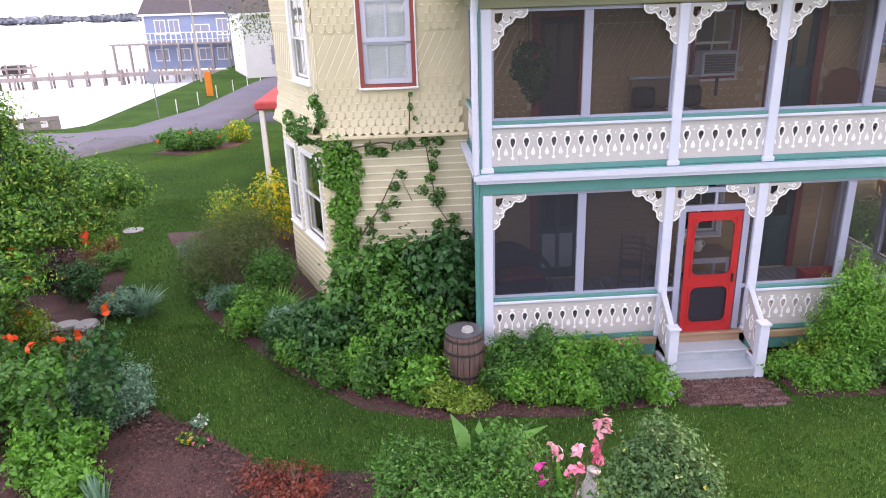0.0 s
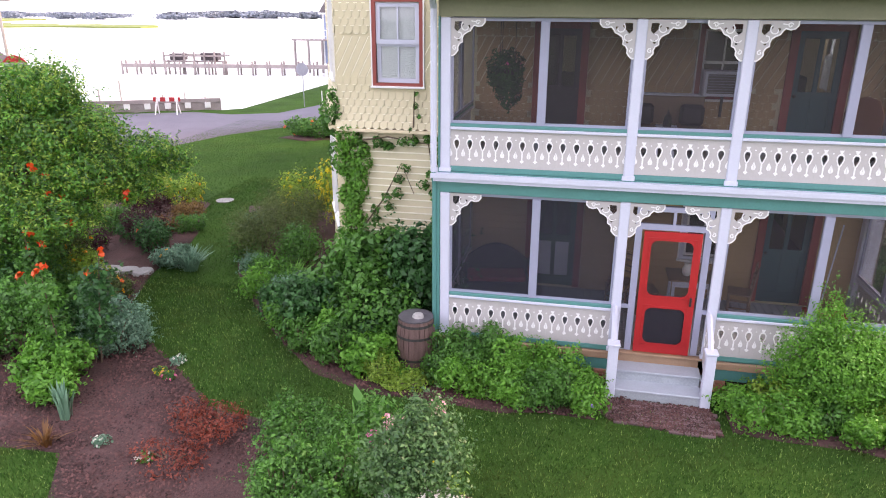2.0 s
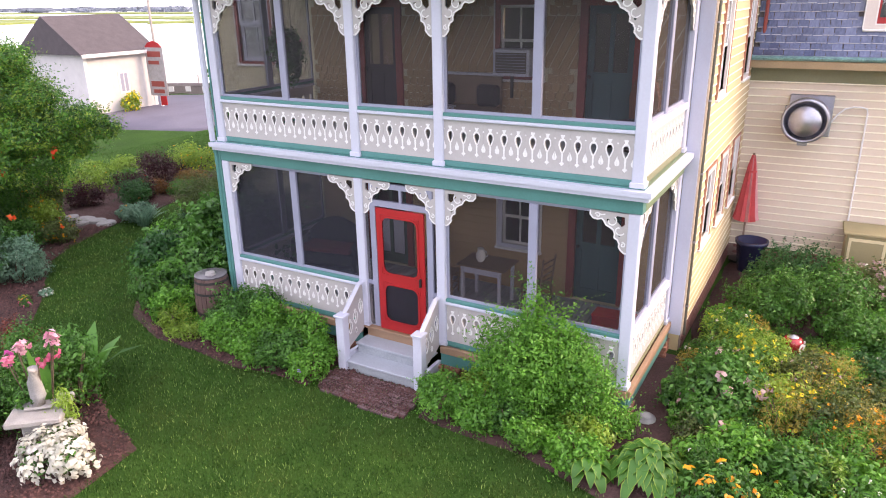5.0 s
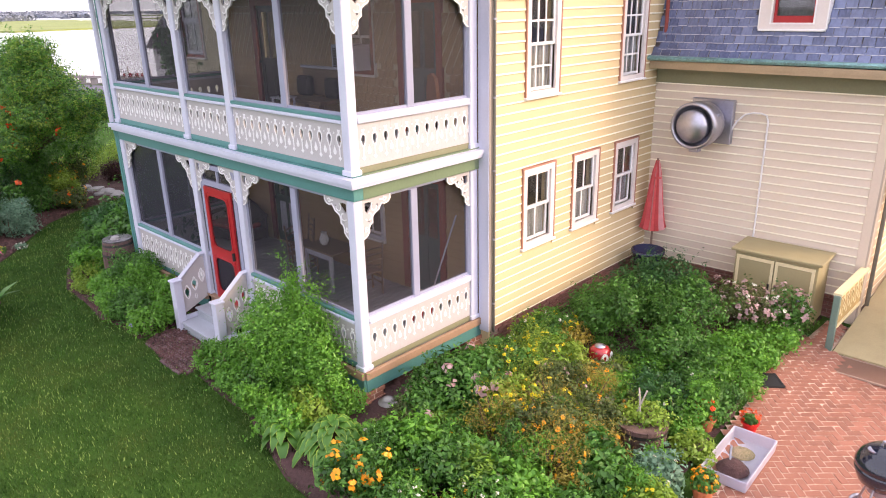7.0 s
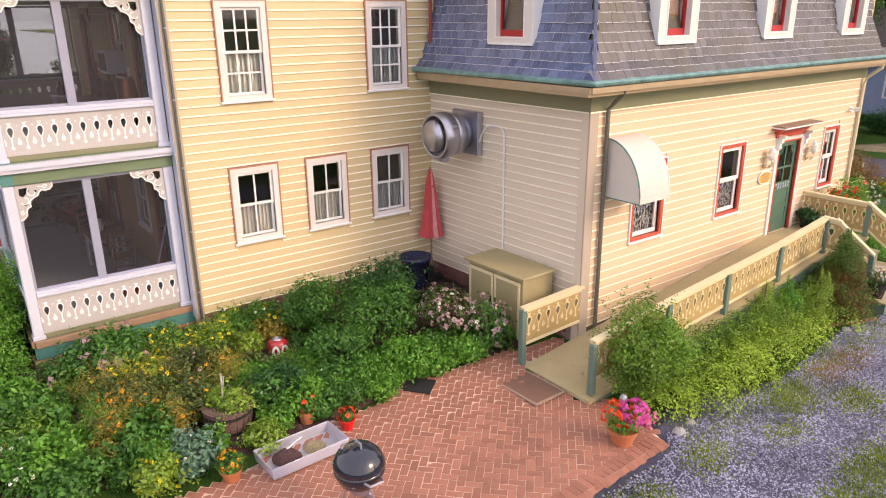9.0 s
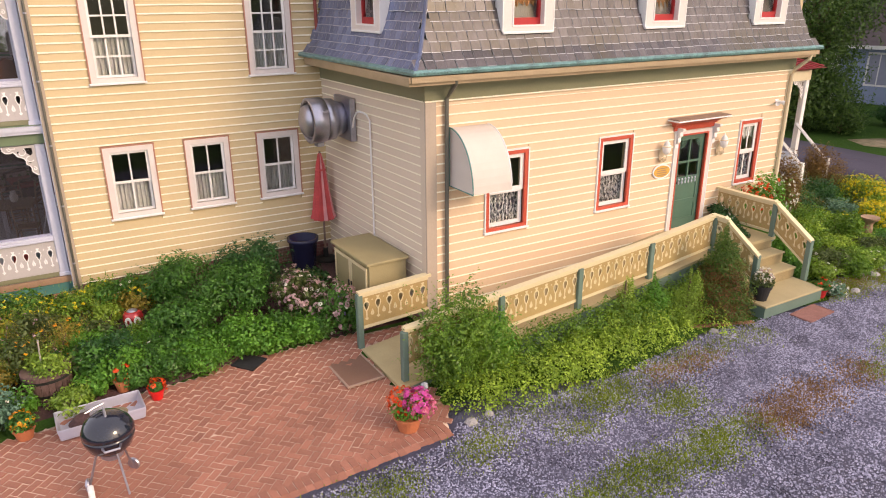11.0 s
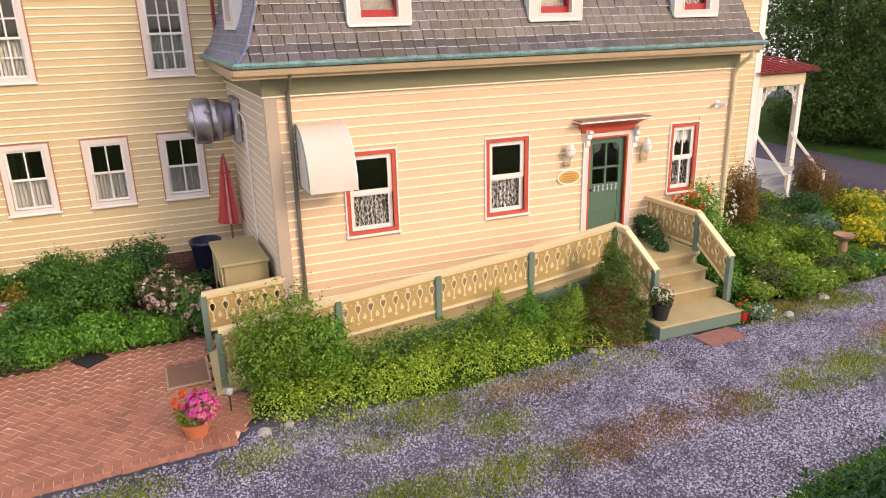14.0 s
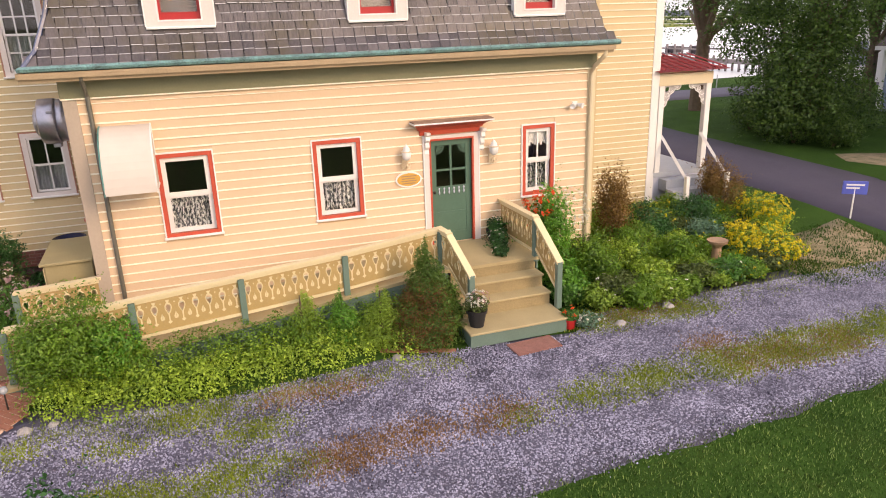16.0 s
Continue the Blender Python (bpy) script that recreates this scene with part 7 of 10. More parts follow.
# little glass garden light at the patio's corner
sl = thing("garden_light", "small glass globe garden light on a stake", "garden light", (13.37, 6.61, ground_z(13.37, 6.61)))
part("stake", lathe([(0.012, -0.1), (0.012, 0.285)], 8), M_IRON, sl)
part("globe", lathe([(0.012, 0.28), (0.048, 0.305), (0.06, 0.345), (0.042, 0.39), (0.005, 0.405)], 16), material("frosted_glass_globe", (0.55, 0.62, 0.70), 0.15, transmission=0.5, bump=0.0), sl, "pale frosted glass globe", smooth=True)


# ---- furniture on the porch ----
def chair(label, x, y, z, rot, mat, tall=0.98):
    """A ladder-back chair."""
    ob = thing("chair", label, "chair", (x, y, z), rot, group="porch chairs")
    part("seat", boxes((-0.21, 0.21, -0.20, 0.20, 0.43, 0.455), bevel=0.01), mat, ob, "woven seat")
    for sx in (-0.19, 0.19):
        part("leg", lathe([(0.016, 0.0), (0.02, 0.3), (0.018, 0.46)], 8, None, sx, -0.17), mat, ob)
        part("back_post", tube([(sx, 0.18, 0.0), (sx, 0.18, 0.45), (sx, 0.24, tall)], 0.017, 8), mat, ob)
    for k in range(4):
        z0 = 0.56 + 0.11 * k
        part("slat", tube([(-0.19, 0.19 + 0.012 * k, z0), (0.0, 0.215 + 0.012 * k, z0 + 0.02), (0.19, 0.19 + 0.012 * k, z0)], 0.016, 4), mat, ob)
    for zz in (0.15, 0.28):
        for q in ((-0.19, 0.19, -0.18, -0.165, zz, zz + 0.02), (-0.198, -0.182, -0.17, 0.18, zz + 0.03, zz + 0.05), (0.182, 0.198, -0.17, 0.18, zz + 0.03, zz + 0.05)):
            part("stretcher", boxes(q), mat, ob)
    return ob


M_OLDWOOD = material("old_brown_wood", (0.24, 0.17, 0.12), 0.6, var=0.25, scale=6, fine=50, bump=0.2)
M_WICKER = material("dark_wicker", (0.05, 0.045, 0.05), 0.7, var=0.3, fine=140, bump=0.7)
M_CUSHION = material("dull_red_cushion", (0.28, 0.05, 0.05), 0.9, var=0.2, fine=80, bump=0.3)
chair("old wooden ladder-back chair on the porch", 2.85, 2.0, 0.55, -20, M_OLDWOOD)
chair("old wooden ladder-back chair beside the table", 4.95, 1.9, 0.55, -100, M_OLDWOOD)
chair("old wooden ladder-back chair behind the screen door", 3.3, 1.7, 0.55, 100, M_OLDWOOD)
tbl = thing("table", "pale-legged porch table with a dark top", "table", (4.1, 1.75, 0.55))
part("tabletop", boxes((-0.45, 0.45, -0.32, 0.32, 0.715, 0.745), bevel=0.008), M_OLDWOOD, tbl, "dark wooden top")
for y in (-0.28, 0.26):
    part("apron", boxes((-0.38, 0.38, y, y + 0.02, 0.60, 0.714)), M_POST, tbl, "pale apron")
for sx in (-0.35, 0.35):
    for sy in (-0.27, 0.27):
        part("leg", boxes((sx - 0.025, sx + 0.025, sy - 0.025, sy + 0.025, 0, 0.70)), M_POST, tbl)
jug = thing("pitcher", "white pitcher on the porch table", "pitcher", (3.98, 1.72, 0.55 + 0.746))
part("body", lathe([(0.05, 0.0), (0.08, 0.05), (0.085, 0.12), (0.05, 0.2), (0.06, 0.24), (0.045, 0.23)], 16), M_WHITE, jug, smooth=True)
part("handle", tube([(0.07, 0, 0.08), (0.13, 0, 0.12), (0.11, 0, 0.19), (0.05, 0, 0.21)], 0.01, 6), M_WHITE, jug)
sofa = thing("wicker_sofa", "dark wicker sofa with red cushions", "sofa", (0.55, 1.9, 0.55), 10)
bm = bmesh.new()
arc = [(-0.62 + 1.24 * i / 12, 0.42 + 0.52 * math.sin(math.pi * (0.12 + 0.76 * i / 12))) for i in range(13)]
plate([(-0.62, 0.1)] + arc + [(0.62, 0.1)], (), 0.06, 0, bm, 0.28)
part("backrest", bm, M_WICKER, sofa)
part("seat", boxes((-0.62, 0.62, -0.30, 0.28, 0.12, 0.36), bevel=0.02), M_WICKER, sofa)
part("cushion", boxes((-0.55, 0.55, -0.30, 0.24, 0.365, 0.46), bevel=0.03), M_CUSHION, sofa, "dull red cushion")
for sx in (-0.66, 0.66):
    part("arm", tube([(sx, 0.3, 0.62), (sx, 0.0, 0.60), (sx, -0.3, 0.55), (sx, -0.32, 0.05)], 0.05, 8), M_WICKER, sofa)
box_ = thing("garden_box", "red toolbox and pots on the porch floor", "box", (6.35, 1.75, 0.55))
part("body", boxes((-0.32, 0.32, -0.16, 0.16, 0.0, 0.20), bevel=0.012), material("dull_red_metal", (0.40, 0.03, 0.03), 0.4), box_)
part("lid", boxes((-0.33, 0.33, -0.17, 0.17, 0.203, 0.245), bevel=0.01), material("red_metal_lid", (0.45, 0.04, 0.03), 0.4), box_)
mp = thing("mop", "mop leaning against the porch wall", "mop", (6.32, 2.25, 0.55))
part("handle", tube([(0.0, -0.25, 0.05), (0.30, 0.18, 1.65)], 0.014, 6), M_POST, mp)
part("head", lathe([(0.12, 0.0), (0.08, 0.09), (0.02, 0.14)], 12, None, 0.0, -0.25), M_STONE, mp)

# upper porch
ac = thing("air_conditioner", "white window air conditioner in a red frame", "air conditioner", (4.27, 2.42, 4.38))
part("case", boxes((-0.32, 0.32, -0.22, 0.12, 0.0, 0.42), bevel=0.012), M_POST, ac)
part("front", boxes((-0.27, 0.27, -0.228, -0.221, 0.05, 0.37)), M_INSIDE, ac, "dark recessed front")
part("grille", boxes(*[(-0.26, 0.26, -0.238, -0.229, 0.07 + 0.045 * k, 0.078 + 0.045 * k) for k in range(7)]), M_BLUEGREY, ac)
part("bracket", boxes((-0.02, 0.02, -0.18, -0.14, -0.35, -0.001)), M_IRON, ac)
bench = thing("porch_settee", "brown porch settee with a pale top rail and dark cushions", "settee", (3.4, 2.1, 3.42))
part("backrest", boxes((-0.62, 0.62, 0.30, 0.35, 0.45, 0.93), bevel=0.01), M_OLDWOOD, bench, "brown wooden back")
part("top_rail", boxes((-0.66, 0.66, 0.285, 0.365, 0.931, 0.975), bevel=0.01), M_POST, bench, "pale top rail")
part("seat", boxes((-0.62, 0.62, -0.25, 0.32, 0.38, 0.44), bevel=0.01), M_OLDWOOD, bench, "brown wooden seat")
for sx in (-0.58, 0.58):
    part("leg", boxes((sx - 0.03, sx + 0.03, -0.24, -0.18, 0, 0.38), (sx - 0.03, sx + 0.03, 0.28, 0.34, 0, 0.38)), M_OLDWOOD, bench)
for sx in (-0.42, 0.42):
    part("cushion", boxes((sx - 0.2, sx + 0.2, 0.12, 0.29, 0.445, 0.80), bevel=0.05), M_WICKER, bench, "dark cushion")
sidet = thing("side_table", "small side table with a candle lantern", "table", (3.35, 1.55, 3.42))
part("tabletop", boxes((-0.17, 0.17, -0.17, 0.17, 0.50, 0.53), bevel=0.006), M_POST, sidet)
for sx in (-0.13, 0.13):
    for sy in (-0.13, 0.13):
        part("leg", boxes((sx - 0.015, sx + 0.015, sy - 0.015, sy + 0.015, 0, 0.5)), M_POST, sidet)
part("lantern", lathe([(0.07, 0.531), (0.06, 0.68), (0.02, 0.74), (0.01, 0.80)], 8), M_IRON, sidet)
rock = thing("rocking_chair", "brown wicker rocking chair", "chair", (6.35, 1.9, 3.42), -30)
part("seat", boxes((-0.26, 0.26, -0.24, 0.24, 0.36, 0.42), bevel=0.02), M_WICKER, rock)
bm = plate([(-0.27, 0.40), (-0.29, 0.75), (-0.2, 0.98), (0, 1.04), (0.2, 0.98), (0.29, 0.75), (0.27, 0.40)], (), 0.05, 0, None, 0.22)
part("backrest", bm, material("brown_wicker", (0.22, 0.09, 0.05), 0.7, fine=120, bump=0.6), rock)
for sx in (-0.25, 0.25):
    part("rocker", tube([(sx, -0.42, 0.10), (sx, -0.2, 0.03), (sx, 0.1, 0.02), (sx, 0.45, 0.10)], 0.02, 6), M_WICKER, rock)
    part("leg", boxes((sx - 0.02, sx + 0.02, -0.22, -0.18, 0.03, 0.36), (sx - 0.02, sx + 0.02, 0.18, 0.22, 0.03, 0.36)), M_WICKER, rock)
for x, y, s in ((0.72, 0.9, 401),):
    fern = thing("hanging_fern", "hanging basket of dark fern with a few red flowers", "hanging plant", (x, y, 4.80))
    part("basket", lathe([(0.06, -0.12), (0.16, 0.0), (0.17, 0.05)], 14), M_IRON, fern)
    for t in (0, 2.1, 4.2):
        part("chain", boxes((0.15 * math.cos(t) - 0.004, 0.15 * math.cos(t) + 0.004, 0.15 * math.sin(t) - 0.004, 0.15 * math.sin(t) + 0.004, 0.0, 0.93)), M_IRON, fern)
    foliage("fronds", fern, L_DARK, [(0, 0, 0.02, 0.30, 0.30, 0.34), (0.05, 0, -0.25, 0.2, 0.2, 0.3)], 1600, 0.10, s, aspect=0.3, floor=-2)
    blooms("bloom", fern, F_PINK, [(0, 0, 0.15, 0.25, 0.25, 0.2)], 8, 0.06, s + 5)


# ---- planting ----
shrub("hydrangea", "large-leaved dark green shrub against the cream wall", -2.05, 1.45, 1.0, 0.85, 1.75, 4200, 0.15, L_MID, 501, aspect=0.6, lumps=10)
shrub("hydrangea", "large-leaved dark green shrub beside the porch corner", -0.75, 1.25, 0.80, 0.80, 1.9, 3800, 0.15, L_DARK, 502, aspect=0.6, lumps=10)
shrub("hydrangea", "leafy green shrub behind the rain barrel", -1.45, 0.35, 0.90, 0.70, 1.3, 4200, 0.12, L_MID, 503, aspect=0.6, lumps=9)
shrub("hydrangea", "leafy green shrub in the front bed", -2.85, 0.75, 0.80, 0.70, 1.05, 3600, 0.11, L_DARK, 504, aspect=0.55, lumps=8)
shrub("shrub", "green shoots between barrel and porch post", 0.16, -0.20, 0.24, 0.20, 0.72, 1100, 0.07, L_BRIGHT, 508, lumps=5)


def fill_bed(outline, gap, seed):
    """Spots spread evenly over a bed."""
    rr = random.Random(seed)
    xs_, ys_ = [p[0] for p in outline], [p[1] for p in outline]
    got = []
    for _ in range(5000):
        x, y = rr.uniform(min(xs_), max(xs_)), rr.uniform(min(ys_), max(ys_))
        if inside([x], [y], outline)[0] and all((x - a) ** 2 + (y - b) ** 2 > gap * gap for a, b in got):
            got.append((x, y))
    return got, rr


spots, rr = fill_bed([(-4.95, 2.75), (-4.35, 1.75), (-3.45, 0.70), (-2.55, -0.22), (-1.45, -0.80), (-0.35, -1.02), (-0.30, -0.62), (-0.95, 0.05), (-1.9, 0.55), (-3.2, 1.5), (-4.1, 3.0)], 0.40, 31)
for i, (x, y) in enumerate(spots):
    near = x > -1.3
    mt = rr.choice((L_BRIGHT, L_LIME) if near else (L_MID, L_MID, L_BRIGHT, L_GREY, L_DARK))
    r = rr.uniform(0.34, 0.48)
    shrub("shrub", "leafy green plant crowding the front bed", x, y, r, r * 0.9, rr.uniform(0.36, 0.52) * (0.4 if math.hypot(x + 0.40, y + 0.75) < 0.5 else 1.0) if near else rr.uniform(0.5, 0.85), 1500, rr.choice((0.06, 0.075, 0.095)), mt, 3100 + 5 * i, lumps=5, group="front bed plants", aspect=rr.choice((0.35, 0.55)))
spots, rr = fill_bed([(0.15, -0.32), (2.42, -0.32), (2.42, -1.08), (1.6, -1.2), (0.4, -1.1), (0.05, -0.95)], 0.34, 33)
for i, (x, y) in enumerate(spots):
    r = rr.uniform(0.32, 0.42)
    h = (0.82 if y > -0.6 else 0.6) * rr.uniform(0.85, 1.12)
    shrub("shrub", "dense green shrub below the porch railing", x, y, r, r * 0.9, h, 1900, 0.062, rr.choice((L_BRIGHT, L_MID, L_BRIGHT)), 3300 + 5 * i, lumps=6, group="shrubs below the railing", flowers=((F_VIOLET, 6, 0.06, "violet flowers"),) if x > 2.1 and y < -0.7 else ())
shrub("yew", "dark brownish green bush by the path", -5.25, 4.2, 0.98, 0.95, 1.40, 9000, 0.055, L_OLIVE, 540, lumps=11, aspect=0.35, lump=0.35)
shrub("yew", "dark brownish green bush by the path", -5.35, 5.75, 1.05, 1.0, 1.45, 9000, 0.055, L_OLIVE, 541, lumps=11, aspect=0.35, lump=0.35)
shrub("shrub", "dark green shrub between yew and bay", -4.2, 3.6, 0.65, 0.65, 1.2, 3600, 0.07, L_MID, 544, lumps=8)
shrub("flowering_shrub", "shrub covered in yellow flowers", -4.62, 7.3, 0.55, 0.6, 1.85, 1500, 0.08, L_LIME, 542, flowers=((F_YELLOW, 380, 0.085, "dense yellow flowers"),))
shrub("flowering_shrub", "yellowing shrub by the lawn", -5.75, 7.3, 0.65, 0.6, 1.45, 2400, 0.07, L_LIME, 543, flowers=((F_YELLOW, 110, 0.08, "yellow flowers"),))
for k, (x, y) in enumerate(((-6.0, 3.55), (-5.5, 2.95), (-4.95, 2.55), (-6.5, 4.9), (-6.9, 6.0))):
    shrub("shrub", "low green plant along the path", x + 0.35, y + 0.25, 0.40, 0.38, 0.50, 1500, 0.07, (L_MID, L_GREY, L_BRIGHT)[k % 3], 545 + k, lumps=5, group="plants along the path")


def blades(name, label, x, y, r, h, n, mat, seed, category="grass clump", w=0.03, arch=0.45, group="", z=None):
    """A clump of strap leaves that rise and arch over."""
    rng = np.random.default_rng(seed)
    ob = thing(name, label, category, (x, y, ground_z(x, y) if z is None else z), group=group)
    a = rng.uniform(0, 2 * np.pi, n)
    d = np.stack((np.cos(a), np.sin(a), np.zeros(n)), 1)
    s = np.stack((-np.sin(a), np.cos(a), np.zeros(n)), 1)
    base = d * (r * 0.35 * rng.random(n))[:, None]
    H, W, A = h * rng.uniform(0.6, 1.1, n)[:, None], w * rng.uniform(0.6, 1.2, n)[:, None], arch * rng.uniform(0.3, 1.3, n)[:, None]
    up = np.array((0, 0, 1.0))
    rows = []
    for t, ww in ((0, 0.7), (0.4, 1.0), (0.75, 0.8), (1.0, 0.05)):
        c = base + d * r * A * t * t * 2 + up * H * (t - 0.25 * A * t ** 3)
        rows += [c - s * W * ww * 0.5, c + s * W * ww * 0.5]
    v = np.stack(rows, 1).reshape(-1, 3)
    k = np.arange(n)[:, None] * 8
    f = np.concatenate([k + np.array([[i, i + 1, i + 3, i + 2]]) for i in (0, 2, 4)], 0)
    o2 = new("leaves", array_mesh("leaves", v, f, mat))
    o2.parent = ob
    return ob


blades("daylily", "green strap-leaved clump in the front bed", -3.85, 2.2, 0.55, 0.75, 220, L_BRIGHT, 551, group="strap-leaved clumps")
blades("daylily", "green strap-leaved clump in the front bed", -3.6, 1.6, 0.5, 0.7, 200, L_MID, 552, group="strap-leaved clumps")
blades("iris", "grey green spiky leaves in the mulch", -5.15, -2.95, 0.25, 0.62, 60, L_GREY, 553, w=0.045, arch=0.2)
blades("daylily", "strap-leaved clump by the stones", -6.7, 3.1, 0.5, 0.5, 160, L_GREY, 554)
blades("ornamental_grass", "dry straw grass tuft", -5.0, -3.55, 0.3, 0.3, 50, L_RUST, 555)

# vine on the cream wall
vine = thing("climbing_vine", "green vine climbing the cream clapboard wall", "vine", (0, 0, 0))
bm = bmesh.new()
for pts in ([(-2.55, 2.47, 0.1), (-2.5, 2.46, 1.2), (-2.6, 2.45, 2.3), (-2.45, 2.42, 3.4)], [(-2.4, 2.45, 3.3), (-1.7, 2.42, 3.42), (-0.9, 2.45, 3.3), (-0.75, 2.46, 2.2), (-0.5, 2.46, 1.8)], [(-2.3, 2.46, 1.5), (-1.8, 2.46, 2.2), (-1.45, 2.46, 2.9), (-1.2, 2.46, 2.3)], [(-1.2, 2.43, 3.4), (-1.15, 2.36, 4.3)]):
    tube(pts, 0.018, 5, bm, 0.008)
part("stem", bm, M_BARKW, vine)
rngv = np.random.default_rng(60)
VB = []
for x0, z0, x1, z1, n, r in ((-2.5, 0.9, -2.5, 3.35, 13, 0.22), (-2.35, 1.8, -2.3, 3.2, 6, 0.22), (-2.4, 3.25, -0.8, 3.38, 9, 0.11), (-1.7, 2.0, -1.4, 2.8, 4, 0.10), (-2.1, 1.7, -1.75, 2.2, 3, 0.10), (-0.8, 3.2, -0.75, 1.9, 6, 0.10), (-0.95, 2.6, -0.6, 2.0, 3, 0.12), (-1.15, 3.4, -1.15, 4.25, 5, 0.05), (-2.72, 3.5, -2.8, 4.1, 4, 0.10)):
    for i in range(n):
        f = i / max(1, n - 1)
        VB.append((x0 + (x1 - x0) * f + rngv.normal() * 0.06, 2.43, z0 + (z1 - z0) * f + rngv.normal() * 0.05, r * rngv.uniform(0.7, 1.3), 0.06 + 0.3 * r, r * rngv.uniform(0.7, 1.3)))
foliage("leaves", vine, L_BRIGHT, VB[:19], 5200, 0.062, 561, aspect=0.7, scatter=0.5)
foliage("leaves", vine, L_MID, VB[19:], 1500, 0.07, 562, aspect=0.7, scatter=0.5)
foliage("young_leaves", vine, F_WHITE, VB[19:], 90, 0.06, 563, aspect=0.6)
bayvine = thing("climbing_vine", "green vine on the splayed bay", "vine", (0, 0, 0))
foliage("leaves", bayvine, L_MID, [(-3.0 - 0.25 * k * 0.5, 2.95 + 0.28 * k - 0.2, 3.55 + 0.12 * math.sin(k * 2), 0.16, 0.16, 0.2) for k in range(5)] + [(-2.85, 2.6, 3.0, 0.14, 0.1, 0.3), (-2.8, 2.5, 4.1, 0.08, 0.06, 0.25)], 900, 0.08, 564, aspect=0.7)

# right of the steps
shrub("trumpet_shrub", "tall feathery bright green shrub in front of the porch", 5.80, -0.48, 0.95, 0.52, 1.55, 15000, 0.052, L_BRIGHT, 570, lumps=14, lump=0.4, twigs=560, twig=0.42)
shrub("trumpet_shrub", "green shoots reaching up the porch screen", 5.75, -0.24, 0.26, 0.18, 2.1, 2600, 0.052, L_BRIGHT, 571, lumps=6, twigs=110, twig=0.3)
shrub("trumpet_shrub", "feathery green shrub at the porch corner", 6.55, -0.45, 0.55, 0.42, 1.25, 6000, 0.052, L_BRIGHT, 572, lumps=9, lump=0.4, twigs=220, twig=0.45)
shrub("shrub", "round bright green shrub at the lawn edge", 5.22, -0.98, 0.40, 0.36, 0.66, 3000, 0.06, L_BRIGHT, 574, lumps=7)
spots, rr = fill_bed([(4.55, -0.45), (4.6, -1.08), (6.0, -1.18), (6.85, -1.3), (6.9, -0.75), (7.0, -0.35)], 0.36, 35)
for i, (x, y) in enumerate(spots):
    r = rr.uniform(0.32, 0.45)
    shrub("shrub", "low green plant at the foot of the porch", x, y, r, r * 0.85, rr.uniform(0.36, 0.62), 1700, rr.choice((0.055, 0.07)), rr.choice((L_MID, L_BRIGHT, L_BRIGHT, L_LIME)), 3500 + 5 * i, lumps=5, group="plants at the porch foot")


def hosta(label, x, y, r, seed, mat, count=52, h=0.42):
    """A mound of broad pleated leaves with pale margins, each arching out and down."""
    rng = np.random.default_rng(seed)
    ob = thing("hosta", label, "hosta", (x, y, ground_z(x, y)))
    for k in range(count):
        q = math.sqrt((k + 0.5) / count)
        a = k * 2.39996 + rng.uniform(-0.25, 0.25)
        L, W = 0.205 * rng.uniform(0.8, 1.15), 0.155 * rng.uniform(0.85, 1.15)
        z0 = h * (1 - 0.75 * q * q) + 0.05
        bm = bmesh.new()
        rows = []
        for t, w in ((0, 0.08), (0.2, 0.75), (0.5, 1.0), (0.78, 0.7), (1.0, 0.04)):
            drop = 0.05 * math.sin(t * 2.4) - (0.06 + 0.16 * q) * t * t
            rows.append([bm.verts.new((q * r * 0.72 - 0.06 + L * t, u * W * w * 0.5, z0 + drop + 0.028 * abs(u) * w)) for u in (-1, -0.86, 0, 0.86, 1)])
        for p, o in zip(rows, rows[1:]):
            for i in range(4):
                bm.faces.new((p[i], p[i + 1], o[i + 1], o[i])).material_index = 1 if i in (0, 3) else 0
        part("leaf", bm, [mat, L_LIME], ob, smooth=True, m=pose(0, 0, 0, 0, 0, math.degrees(a)))


